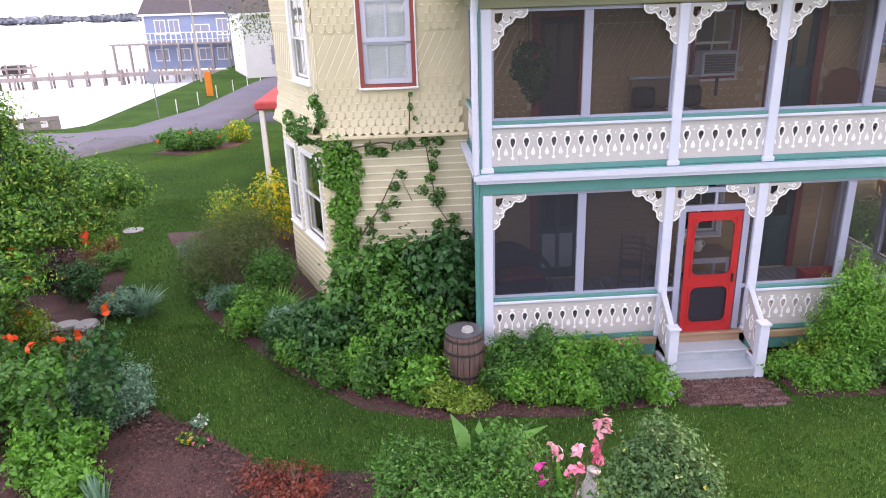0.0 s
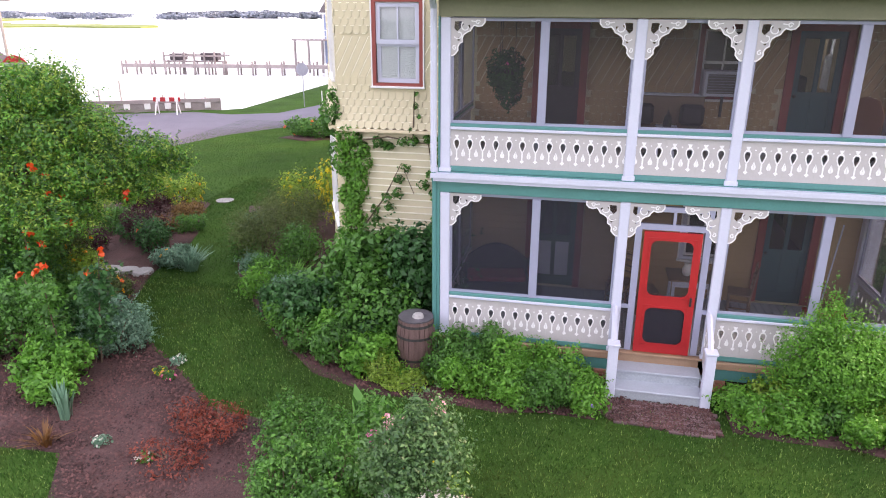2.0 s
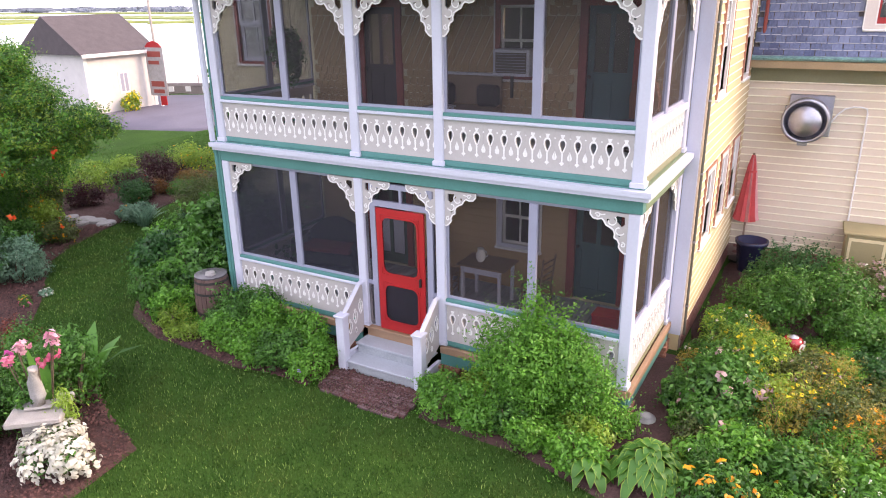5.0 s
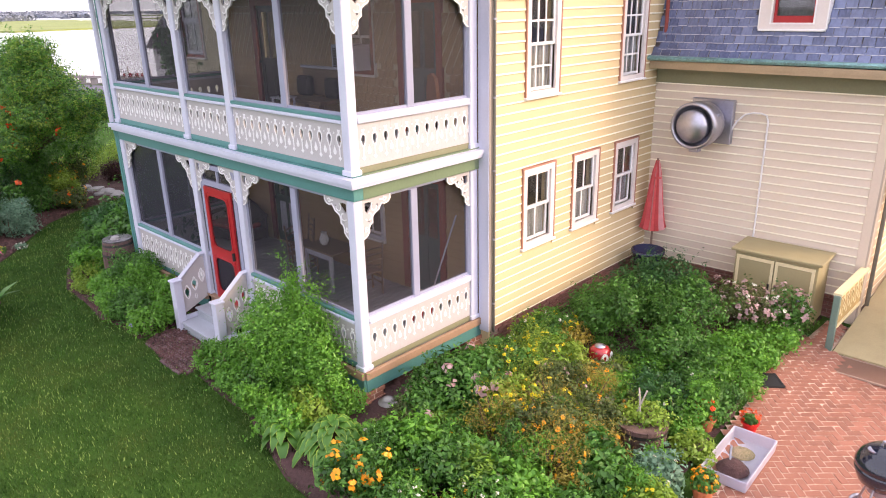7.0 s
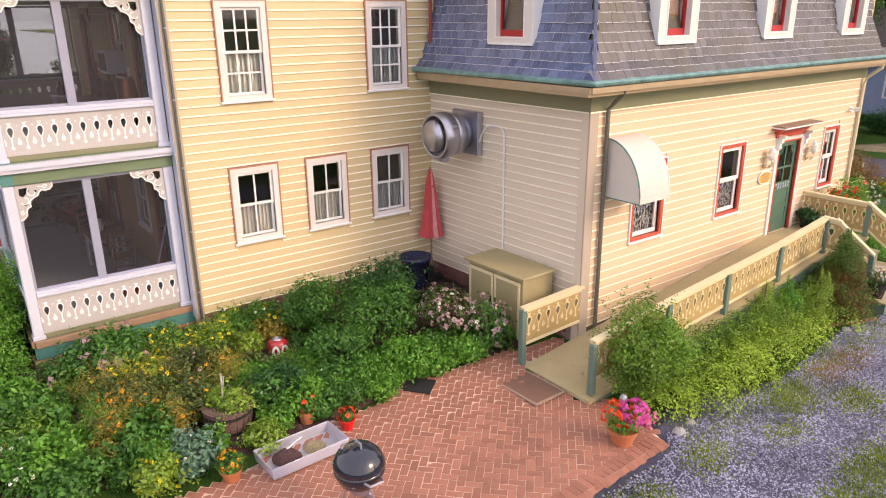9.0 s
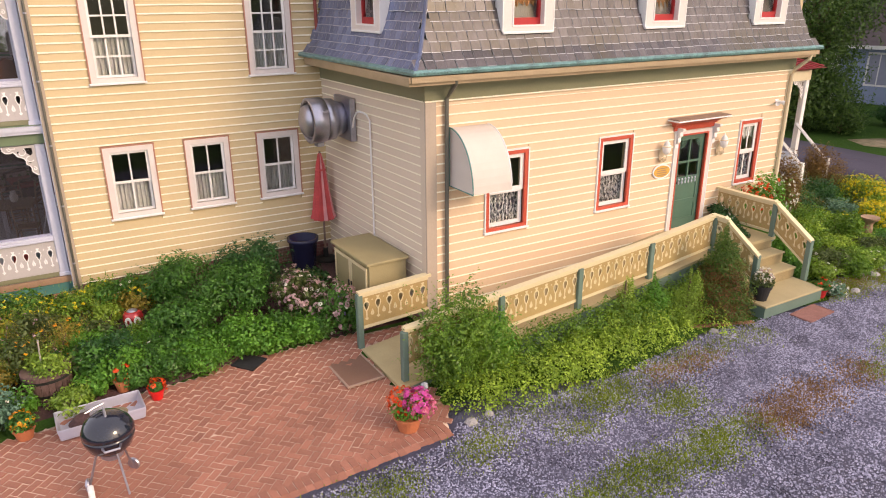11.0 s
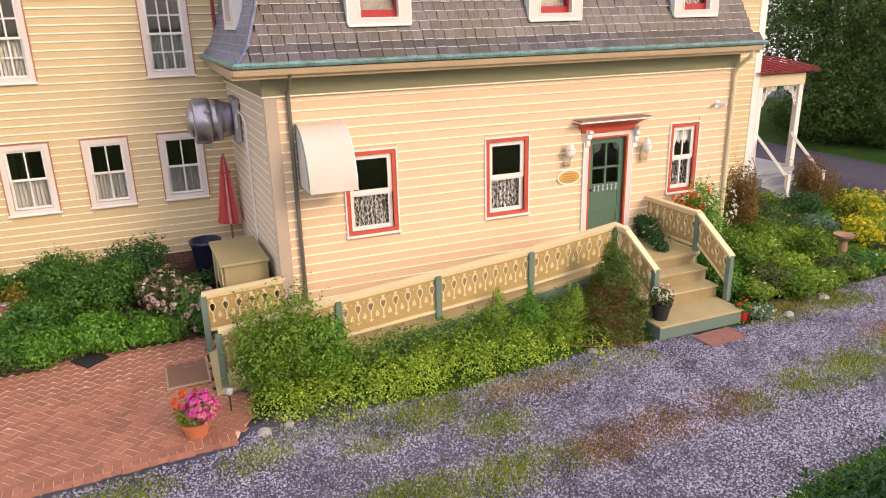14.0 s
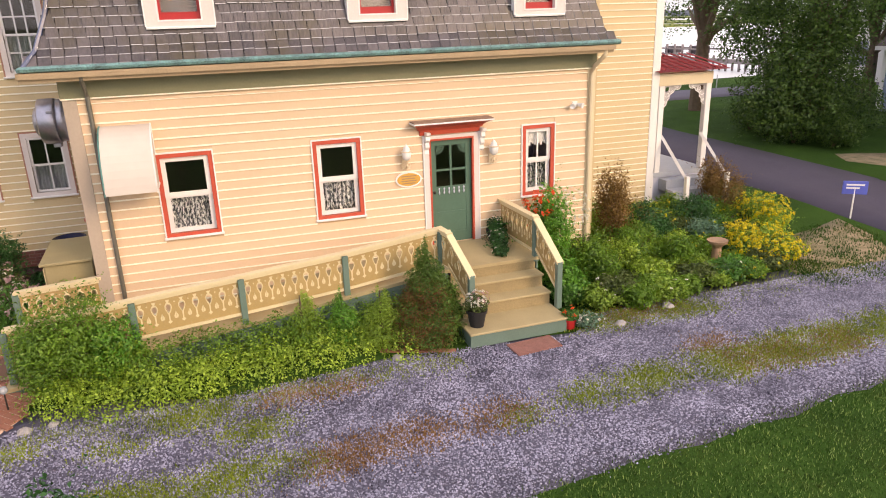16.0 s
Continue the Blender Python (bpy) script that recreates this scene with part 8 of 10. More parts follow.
hosta("broad-leaved hosta with pale leaf edges at the garden corner", 7.64, -1.04, 0.58, 580, L_MID, 84)
hosta("broad-leaved hosta at the lawn edge", 7.00, -1.35, 0.30, 581, L_MID, 20, 0.28)
so = thing("shell_stone", "pale swirled stone shell by the porch pier", "garden ornament", (7.30, 0.20, ground_z(7.3, 0.2)), 20)
part("shell", lathe([(0.10, 0.0), (0.15, 0.03), (0.14, 0.07), (0.09, 0.09), (0.10, 0.10), (0.05, 0.12), (0.02, 0.13)], 14), M_STONE, so, smooth=True)
GARDEN = [
    ("hydrangea", "green hydrangea with mauve heads beside the porch", 8.02, 0.70, 0.70, 0.70, 0.80, 3600, 0.085, L_MID, ((F_DUSTY, 22, 0.15, "mauve flower heads"),)),
    ("hydrangea", "green hydrangea with dusty pink heads", 8.15, 1.65, 0.55, 0.55, 0.72, 2200, 0.09, L_MID, ((F_DUSTY, 10, 0.12, "dusty pink heads"), (F_VIOLET, 4, 0.08, "violet flowers"))),
    ("flower_clump", "clump of orange and yellow daisies at the lawn edge", 8.38, -1.40, 0.46, 0.44, 0.62, 1700, 0.08, L_MID, ((F_ORANGE, 26, 0.125, "orange daisies"),)),
    ("flower_clump", "bright green leafy clump at the lawn", 8.45, -0.55, 0.50, 0.45, 0.60, 2200, 0.09, L_BRIGHT, ()),
    ("flower_clump", "clump of small yellow garden flowers", 8.75, 1.05, 0.50, 0.45, 0.66, 1300, 0.07, L_LIME, ((F_YELLOW, 70, 0.05, "small yellow flowers"),)),
    ("flower_clump", "warm green feathery clump by the house", 8.55, 2.35, 0.45, 0.42, 0.60, 1900, 0.06, L_WARM, ((F_YELLOW, 24, 0.06, "yellow flowers"),)),
    ("flower_clump", "dry brownish orange flower clump", 9.55, 0.75, 0.55, 0.50, 0.75, 1600, 0.06, L_OLIVE, ((F_ORANGE, 34, 0.05, "orange flowers"),)),
    ("flower_clump", "leafy green garden plant with orange dots", 9.25, -0.35, 0.55, 0.50, 0.62, 2200, 0.09, L_MID, ((F_ORANGE, 8, 0.06, "orange flowers"),)),
    ("flower_clump", "bright green leafy plant in the garden", 9.95, -0.30, 0.50, 0.45, 0.55, 1900, 0.10, L_BRIGHT, ()),
    ("flower_clump", "green leafy plant near the tub", 10.45, 0.75, 0.45, 0.45, 0.62, 1900, 0.10, L_MID, ()),
    ("flower_clump", "feathery olive plant with faded flowers", 9.20, 1.75, 0.50, 0.45, 0.70, 1900, 0.06, L_OLIVE, ((F_DUSTY, 20, 0.05, "faded flowers"),)),
    ("flower_clump", "orange and olive feathery plant", 9.85, 1.45, 0.45, 0.42, 0.70, 1500, 0.06, L_OLIVE, ((F_ORANGE, 22, 0.05, "orange flowers"),)),
    ("flower_clump", "grey green foliage by the tub", 10.98, 1.22, 0.36, 0.32, 0.55, 1300, 0.08, L_GREY, ((F_WHITE, 14, 0.05, "white flowers"),)),
    ("flower_clump", "yellow-green edging plant with small flowers", 11.1, 0.72, 0.38, 0.36, 0.50, 1300, 0.07, L_LIME, ((F_YELLOW, 40, 0.05, "yellow flowers"),)),
    ("flower_clump", "low leafy plant at the garden edge", 8.95, -1.20, 0.50, 0.40, 0.42, 1600, 0.08, L_MID, ((F_ORANGE, 10, 0.07, "orange flowers"),)),
    ("flower_clump", "low leafy plant at the garden edge", 9.8, -1.05, 0.50, 0.40, 0.42, 1600, 0.09, L_BRIGHT, ()),
    ("flower_clump", "low leafy plant at the garden edge", 10.6, -0.2, 0.45, 0.45, 0.42, 1500, 0.09, L_MID, ()),
    ("shrub", "dense dark green shrub below the side windows", 8.45, 4.25, 0.78, 0.70, 1.05, 5200, 0.065, L_MID, ()),
    ("shrub", "dense dark green shrub below the side windows", 8.55, 5.45, 0.78, 0.75, 1.12, 5200, 0.065, L_DARK, ()),
    ("shrub", "dense dark green shrub beside the patio", 9.35, 4.95, 0.75, 0.70, 1.0, 4800, 0.065, L_MID, ()),
    ("shrub", "green shrub beside the patio", 9.75, 4.05, 0.62, 0.60, 0.72, 3200, 0.07, L_MID, ()),
    ("shrub", "low bright green shrub at the patio edge", 10.35, 4.85, 0.50, 0.52, 0.52, 2600, 0.07, L_BRIGHT, ()),
    ("shrub", "low bright green shrub at the patio edge", 10.30, 3.75, 0.45, 0.48, 0.48, 2200, 0.07, L_MID, ()),
    ("shrub", "green rounded shrub in the garden", 9.75, 2.52, 0.46, 0.42, 0.42, 2400, 0.07, L_BRIGHT, ()),
    ("shrub", "small dark rounded shrub in the garden", 10.15, 2.78, 0.46, 0.44, 0.52, 2300, 0.06, L_DARK, ()),
    ("flower_clump", "small yellow-flowered clump near the house wall", 8.10, 3.50, 0.26, 0.26, 0.58, 800, 0.06, L_MID, ((F_YELLOW, 26, 0.07, "yellow flowers"),)),
    ("shrub", "green low plants near the wall", 8.05, 2.85, 0.42, 0.42, 0.55, 1700, 0.07, L_MID, ((F_WHITE, 6, 0.06, "white flowers"),)),
    ("flower_clump", "tall clump of dusty pink and white flowers", 10.05, 5.95, 0.55, 0.50, 0.95, 1700, 0.07, L_OLIVE, ((F_DUSTY, 85, 0.105, "dusty pink flower heads"), (F_WHITE, 40, 0.07, "white flowers"))),
    ("flower_clump", "tall clump of pale pink flowers by the cabinet", 10.62, 6.35, 0.40, 0.40, 0.95, 1100, 0.07, L_MID, ((F_DUSTY, 60, 0.105, "pale pink flower heads"), (F_WHITE, 30, 0.07, "white flowers"), (F_VIOLET, 5, 0.07, "violet flowers"))),
    ("flower_clump", "low yellow-green planting beside the tub", 10.98, 2.12, 0.30, 0.36, 0.32, 1100, 0.06, L_LIME, ()),
    ("flower_clump", "leafy plant in front of the barrel", 10.78, 1.50, 0.24, 0.24, 0.42, 900, 0.06, L_BRIGHT, ()),
    ("flower_clump", "low green planting beside the tub", 10.72, 2.42, 0.28, 0.28, 0.34, 1000, 0.06, L_BRIGHT, ()),
    ("flower_clump", "green low planting by the patio edge", 10.65, 5.75, 0.36, 0.40, 0.42, 1500, 0.07, L_BRIGHT, ()),
    ("shrub", "dark green planting at the wing wall", 8.9, 6.45, 0.42, 0.36, 0.36, 1300, 0.07, L_DARK, ((F_DUSTY, 10, 0.06, "small flowers"),)),
]
for i, (nm, lab, x, y, rx, ry, h, n, sz, mt, fl) in enumerate(GARDEN):
    shrub(nm, lab, x, y, rx, ry, h, n, sz, mt, 600 + 7 * i, category="shrub" if nm in ("shrub", "hydrangea") else "flowers", flowers=fl)

for i, (x, y, mt) in enumerate(((9.25, 3.22, L_LIME), (9.60, 3.12, L_BRIGHT), (9.95, 3.20, L_LIME), (9.42, 2.95, L_MID), (9.2, 3.55, L_MID), (9.75, 3.40, L_BRIGHT), (8.75, 3.75, L_MID))):
    shrub("flower_clump", "low spreading plant near the garden lantern", x, y, 0.26, 0.26, 0.20, 800, 0.05, mt, 6400 + 5 * i, category="flowers", lumps=4, group="plants near the lantern")
GOLDEN = [
    ("golden feathery flower clump gone to seed", 8.45, 1.75, 0.45, 0.75, L_LIME, F_YELLOW, 60),
    ("golden feathery flower clump gone to seed", 8.25, 2.55, 0.36, 0.62, L_LIME, F_YELLOW, 36),
    ("golden brown feathery clump gone to seed", 9.30, 1.25, 0.50, 0.80, L_GOLD, F_YELLOW, 24),
    ("golden brown feathery clump with orange blooms", 9.95, 0.50, 0.50, 0.78, L_GOLD, F_ORANGE, 24),
    ("golden brown feathery clump with orange blooms", 9.50, 2.10, 0.42, 0.70, L_GOLD, F_ORANGE, 14),
    ("golden brown feathery clump gone to seed", 8.95, 0.55, 0.42, 0.72, L_GOLD, F_YELLOW, 26),
    ("golden brown feathery clump gone to seed", 10.15, 1.15, 0.36, 0.62, L_GOLD, F_ORANGE, 20),
]
for i, (lab, x, y, r, h, mt, fm, cnt) in enumerate(GOLDEN):
    shrub("flower_clump", lab, x, y, r, r, h, 1500, 0.055, mt, 6600 + 9 * i, category="flowers", lumps=5, aspect=0.16, up=0.1, scatter=1.1, twigs=160, twig=0.34, group="feathery clumps", flowers=((fm, cnt, 0.06, "small blooms"),))

rgf = random.Random(640)
FILL = [(7.7, -0.6), (8.4, -1.5), (9.6, -1.5), (10.3, -0.9), (10.8, 0.5), (10.9, 2.2), (10.6, 3.1), (10.6, 4.3), (10.5, 5.4), (10.5, 6.6), (9.6, 6.9), (8.6, 7.1), (7.7, 6.2), (7.7, 3.0), (7.6, 2.0)]
spots = []
for _ in range(4000):
    x, y = rgf.uniform(7.5, 11.0), rgf.uniform(-1.7, 3.6)
    if inside([x], [y], FILL)[0] and all((x - a) ** 2 + (y - b) ** 2 > 0.13 for a, b in spots):
        spots.append((x, y))
KINDS = [(L_BRIGHT, ()), (L_MID, ()), (L_BRIGHT, ()), (L_LIME, ((F_YELLOW, 14, 0.045, "yellow flowers"),)), (L_OLIVE, ((F_ORANGE, 10, 0.05, "orange flowers"),)), (L_MID, ((F_DUSTY, 10, 0.06, "dusty pink flowers"),)), (L_WARM, ()), (L_MID, ((F_WHITE, 10, 0.05, "white flowers"),)), (L_GOLD, ())]
spots = [(x, y) for x, y in spots if (x - 10.55) ** 2 + (y - 1.72) ** 2 > 0.20 and not (8.6 < x < 10.1 and abs(y - 3.26 + 0.165 * (x - 8.9)) < 0.30) and (x - 7.6) ** 2 + (y + 1.1) ** 2 > 0.3]
for i, (x, y) in enumerate(spots):
    mt, fl = KINDS[rgf.randrange(len(KINDS))]
    if x < 9.0 and y > -0.6 and fl and fl[0][0] is F_ORANGE:
        fl = ()
    r = rgf.uniform(0.26, 0.36)
    shrub("flower_clump", "leafy cottage-garden plant among its neighbours", x, y, r, r, rgf.uniform(0.34, 0.62), 1100, rgf.choice((0.05, 0.065, 0.08)), mt, 7000 + 5 * i, category="flowers", lumps=4, group="cottage garden plants", flowers=fl, aspect=rgf.choice((0.3, 0.5)))

spots, rr = fill_bed([(10.55, 2.9), (11.0, 3.3), (10.82, 4.35), (10.72, 5.4), (10.78, 6.6), (10.3, 6.6), (10.2, 4.5)], 0.34, 41)
for i, (x, y) in enumerate(spots):
    r = rr.uniform(0.26, 0.36)
    shrub("flower_clump", "low leafy plant along the patio edge", x, y, r, r, rr.uniform(0.28, 0.45), 1200, rr.choice((0.055, 0.07)), rr.choice((L_MID, L_BRIGHT, L_BRIGHT)), 4100 + 5 * i, category="flowers", lumps=4, group="patio edge plants")

# along the ramp
shrub("shrub", "rounded green bush by the ramp's foot", 12.98, 7.36, 0.74, 0.74, 1.55, 9800, 0.055, L_WARM, 801, lumps=11, lump=0.35)
shrub("shrub", "leafy bush against the ramp railing", 12.98, 8.05, 0.42, 0.52, 1.05, 3600, 0.06, L_BRIGHT, 803, lumps=7)
shrub("shrub", "small bush beside the ramp", 12.98, 8.15, 0.30, 0.42, 0.72, 1500, 0.065, L_LIME, 802)
gc = thing("ground_cover", "dense yellow-green ground cover along the ramp", "ground cover", (13.5, 9.8, ground_z(13.5, 9.8)))
rg = np.random.default_rng(803)
foliage("leaves", gc, L_COVER, [(rg.uniform(-0.45, 0.42), -2.6 + 5.2 * k / 27, 0.02, rg.uniform(0.38, 0.52), 0.38, rg.uniform(0.36, 0.52)) for k in range(28)], 30000, 0.045, 804, aspect=0.6, depth=0.3, up=0.8)
foliage("taller_leaves", gc, L_WARM, [(rg.uniform(-0.58, -0.2), -2.4 + 5.0 * k / 19, 0.22 + 0.006 * k, 0.28, 0.3, rg.uniform(0.30, 0.40) + 0.006 * k) for k in range(20)], 14000, 0.045, 805, aspect=0.6, depth=0.3, up=0.8)


def conifer(label, x, y, r, h, n, mat, seed, mat2=None):
    ob = thing("conifer", label, "conifer", (x, y, ground_z(x, y)))
    part("trunk", lathe([(0.04, 0), (0.03, h * 0.5), (0.01, h * 0.9)], 8), M_BARKW, ob)
    rng = np.random.default_rng(seed)
    bl = [(0.06 * rng.normal(), 0.06 * rng.normal(), h * (0.08 + 0.84 * k / 9), r * (1.0 - 0.93 * (k / 9) ** 1.3), r * (1.0 - 0.93 * (k / 9) ** 1.3), h * 0.13) for k in range(10)]
    foliage("needles", ob, mat, bl, n, 0.042, seed, aspect=0.35, up=0.9, lump=0.25)
    if mat2:
        foliage("brown_needles", ob, mat2, [(q[0] + 0.10, q[1] - 0.12, q[2], q[3] * 0.92, q[4] * 0.92, q[5]) for q in bl[:6]], n // 3, 0.042, seed + 1, aspect=0.3, up=0.9)
    return ob


conifer("cone-shaped conifer beside the steps, browning at the front", 13.38, 12.98, 0.68, 1.74, 34000, L_CONE, 811, L_RUST)
conifer("small bright arborvitae by the ramp", 13.02, 10.9, 0.36, 1.08, 6400, L_LIME, 812)
conifer("small bright arborvitae by the ramp", 13.12, 11.55, 0.34, 1.02, 6400, L_BRIGHT, 813)
conifer("small bright arborvitae by the ramp", 13.38, 12.15, 0.40, 1.10, 7000, L_LIME, 814)
EDGE_STONE = []
for i in range(9):
    EDGE_STONE.append((13.62 + 0.05 * i, 12.15 + 0.0 * i + 0.12 * i, 20))
es = thing("edging", "curved row of red edging bricks below the conifer", "edging", (0, 0, 0))
for x, y, r in EDGE_STONE:
    piece("brick", BRICK, es, pose(x, y, ground_z(x, y) + 0.02, 0, 0, r + 50))
for x, y, s in ((14.1, 6.95, 0.10), (14.05, 7.3, 0.08), (13.95, 12.25, 0.09), (14.2, 16.2, 0.10), (13.9, 17.4, 0.12)):
    rk = lathe([(s * 0.8, -0.03), (s, s * 0.3), (s * 0.6, s * 0.7), (s * 0.1, s * 0.8)], 9)
    for v in rk.verts:
        v.co += Vector((random.uniform(-1, 1), random.uniform(-1, 1), random.uniform(-1, 1))) * s * 0.15
    tagged(part("stone", rk, M_STONE, m=pose(x, y, ground_z(x, y))), "small pale stone at the gravel's edge", "stone", group="edge stones")

RIGHT = [
    ("shrub", "bright green shrub beside the steps", 12.75, 15.85, 0.45, 0.40, 0.85, 2600, 0.07, L_BRIGHT, ()),
    ("shrub", "green shrub in the side bed", 12.45, 16.85, 0.55, 0.50, 0.85, 2800, 0.07, L_WARM, ()),
    ("shrub", "grey-green plant in the side bed", 13.25, 16.75, 0.42, 0.40, 0.50, 1600, 0.07, L_OLIVE, ((F_WHITE, 10, 0.06, "white flowers"),)),
    ("shrub", "low white-flowered plant by the gravel", 14.12, 15.62, 0.28, 0.28, 0.28, 700, 0.05, L_GREY, ((F_WHITE, 40, 0.05, "white flowers"),)),
    ("shrub", "rusty red shrub at the house corner", 11.15, 17.9, 0.52, 0.48, 2.05, 6500, 0.05, L_RUSTG, ()),
    ("shrub", "green shrub in the side bed", 11.9, 18.0, 0.60, 0.55, 0.85, 3000, 0.07, L_WARM, ()),
    ("shrub", "dark green shrub in the side bed", 10.9, 19.0, 0.60, 0.55, 0.95, 3000, 0.07, L_DARK, ()),
    ("shrub", "round green shrub in the side bed", 12.35, 18.7, 0.50, 0.46, 0.80, 2600, 0.07, L_WARM, ()),
    ("shrub", "dark green shrub by the far porch", 10.4, 20.5, 0.60, 0.55, 0.75, 2600, 0.07, L_DARK, ()),
    ("shrub", "rusty brown round shrub by the far porch", 9.75, 22.0, 0.62, 0.58, 1.35, 5200, 0.05, L_RUSTG, ()),
    ("flowering_shrub", "shrub covered in bright yellow flowers", 12.3, 21.0, 0.95, 0.80, 0.66, 2000, 0.06, L_LIME, ((F_YELLOW, 650, 0.075, "dense bright yellow flowers"),)),
    ("flowering_shrub", "yellow-flowered planting by the far porch", 10.9, 22.2, 0.95, 0.6, 0.85, 1900, 0.06, L_LIME, ((F_YELLOW, 420, 0.075, "yellow flowers"),)),
    ("shrub", "green planting in the side bed", 11.3, 20.2, 0.50, 0.46, 0.60, 1800, 0.07, L_GREY, ()),
    ("shrub", "low green planting near the gravel", 13.3, 17.7, 0.50, 0.50, 0.42, 1900, 0.07, L_WARM, ((F_WHITE, 8, 0.06, "white flowers"),)),
    ("shrub", "low green planting near the gravel", 13.2, 18.9, 0.50, 0.50, 0.35, 1800, 0.07, L_LIME, ()),
    ("shrub", "low green planting near the gravel", 12.9, 20.0, 0.45, 0.45, 0.30, 1500, 0.06, L_BRIGHT, ()),
]
wf = shrub("flowering_shrub", "tall green shrub with red and white flowers by the window", 11.98, 16.0, 0.52, 0.60, 1.95, 7500, 0.065, L_BRIGHT, 829, lumps=9)
blooms("bloom", wf, F_RED, [(0.05, -0.38, 1.55, 0.28, 0.25, 0.35), (0.2, -0.2, 1.85, 0.2, 0.2, 0.2)], 46, 0.09, 1829, label="red flowers")
blooms("bloom", wf, F_WHITE, [(0.15, 0.35, 1.5, 0.35, 0.3, 0.4)], 80, 0.06, 1839, label="white flowers")
for i, (nm, lab, x, y, rx, ry, h, n, sz, mt, fl) in enumerate(RIGHT):
    shrub(nm, lab, x, y, rx, ry, h, n, sz, mt, 830 + 7 * i, flowers=fl)
spots, rr = fill_bed([(11.75, 15.55), (13.45, 15.75), (13.7, 17.4), (13.2, 20.0), (12.3, 21.7), (10.4, 22.3), (9.2, 21.0), (9.6, 18.6), (11.3, 17.5)], 0.56, 39)
for i, (x, y) in enumerate(spots):
    r = rr.uniform(0.38, 0.52)
    h = rr.uniform(0.55, 1.0) if x < 12.2 and y < 18.6 else rr.uniform(0.3, 0.5)
    if math.hypot(x - 12.45, y - 19.6) < 0.6:
        h = 0.2
    shrub("shrub", "leafy plant filling the side bed", x, y, r, r, h, 1700, rr.choice((0.06, 0.075)), rr.choice((L_WARM, L_COVER, L_LIME, L_OLIVE, L_LIME, L_WARM, L_MID, L_COVER)), 3900 + 5 * i, lumps=6, group="side bed plants", flowers=((F_YELLOW, 30, 0.06, "yellow flowers"),) if y > 19.5 else ((F_WHITE, 8, 0.06, "white flowers"),) if i % 4 == 0 else ())
bb = thing("birdbath", "brown stone birdbath in the side bed", "birdbath", (12.46, 19.62, ground_z(12, 20)))
part("pedestal", lathe([(0.16, 0), (0.11, 0.06), (0.09, 0.38), (0.12, 0.44)], 14), M_BROWN, bb)
part("basin", lathe([(0.12, 0.44), (0.20, 0.50), (0.215, 0.55), (0.18, 0.54), (0.02, 0.50)], 20), M_BROWN, bb)


# ---- left bed: the big flowering bush and its neighbours ----
def tree(label, x, y, h, crown, n, leaf, mat, seed, trunk_r=0.12, trunk_h=1.2, name="tree", bare=True, flowers=(), aspect=0.5, lump=0.3, twigs=0, twig=0.4, bark=M_BARKW):
    """A tapered trunk with limbs that reach into a crown of many leaves."""
    rng = np.random.default_rng(seed)
    ob = thing(name, label, "tree", (x, y, ground_z(x, y)))
    bm = bmesh.new()
    tube([(0, 0, -0.05), (0.04, 0.02, trunk_h * 0.5), (0.02, 0.05, trunk_h), (0.1, 0.0, h * 0.75)], trunk_r, 10, bm, trunk_r * 0.3)
    for bx, by, bz, rx, ry, rz_ in crown:
        z0 = trunk_h * rng.uniform(0.6, 1.0)
        tube([(0.02, 0.03, z0), (bx * 0.45 + 0.1 * rng.normal(), by * 0.45 + 0.1 * rng.normal(), z0 + (bz - z0) * 0.55), (bx, by, bz + 0.1)], trunk_r * 0.45, 7, bm, trunk_r * 0.08)
    part("trunk", bm, bark, ob)
    foliage("crown", ob, mat, crown, n, leaf, seed + 1, aspect=aspect, lump=lump, depth=0.55, twigs=twigs, twig=twig)
    for i, (fm, cnt, fs, fl) in enumerate(flowers):
        blooms("bloom", ob, fm, crown, cnt, fs, seed + 9 + i, label=fl)
    return ob


BIG = [(-7.65, 0.9, 4.2, 0.45, 0.45, 0.34), (-7.95, 1.0, 4.35, 0.62, 0.62, 0.45), (-8.7, 1.2, 4.25, 0.7, 0.7, 0.5), (-7.15, 1.2, 3.55, 0.50, 0.50, 0.34), (-7.8, 1.0, 3.6, 0.9, 0.9, 0.5), (-8.9, 1.2, 3.5, 0.95, 0.95, 0.6), (-6.5, 1.7, 3.10, 0.55, 0.55, 0.30), (-6.2, 2.0, 2.80, 0.40, 0.40, 0.24), (-7.2, 0.9, 2.85, 0.8, 0.8, 0.45), (-8.3, 0.8, 2.7, 1.05, 1.05, 0.7), (-6.8, 1.45, 2.40, 0.58, 0.58, 0.28), (-7.5, 0.1, 2.15, 0.65, 0.65, 0.42), (-8.9, -0.1, 1.8, 0.9, 0.9, 0.75), (-9.4, 0.6, 1.1, 0.7, 0.7, 0.8), (-9.0, 2.0, 1.8, 0.9, 0.9, 0.9), (-7.9, 2.2, 2.65, 0.75, 0.75, 0.42), (-9.6, 0.6, 3.6, 0.9, 0.9, 0.6)]
BX, BY = -9.1, 0.95
BIG = [(x - BX, y - BY, z, a, b, c) for x, y, z, a, b, c in BIG]
big = tree("large loose green bush with orange-red blooms beside the path", BX, BY, 4.4, BIG, 26000, 0.080, L_MID, 901, 0.12, 1.7, "flowering_tree", lump=0.45, twigs=900, twig=0.45)
# Brighter leaf layers paint the light on the bush's outer and upper leaves.
foliage("young_leaves", big, L_BRIGHT, BIG, 16000, 0.08, 908, aspect=0.45, lump=0.45, depth=0.3, up=0.9, twigs=300, twig=0.4)
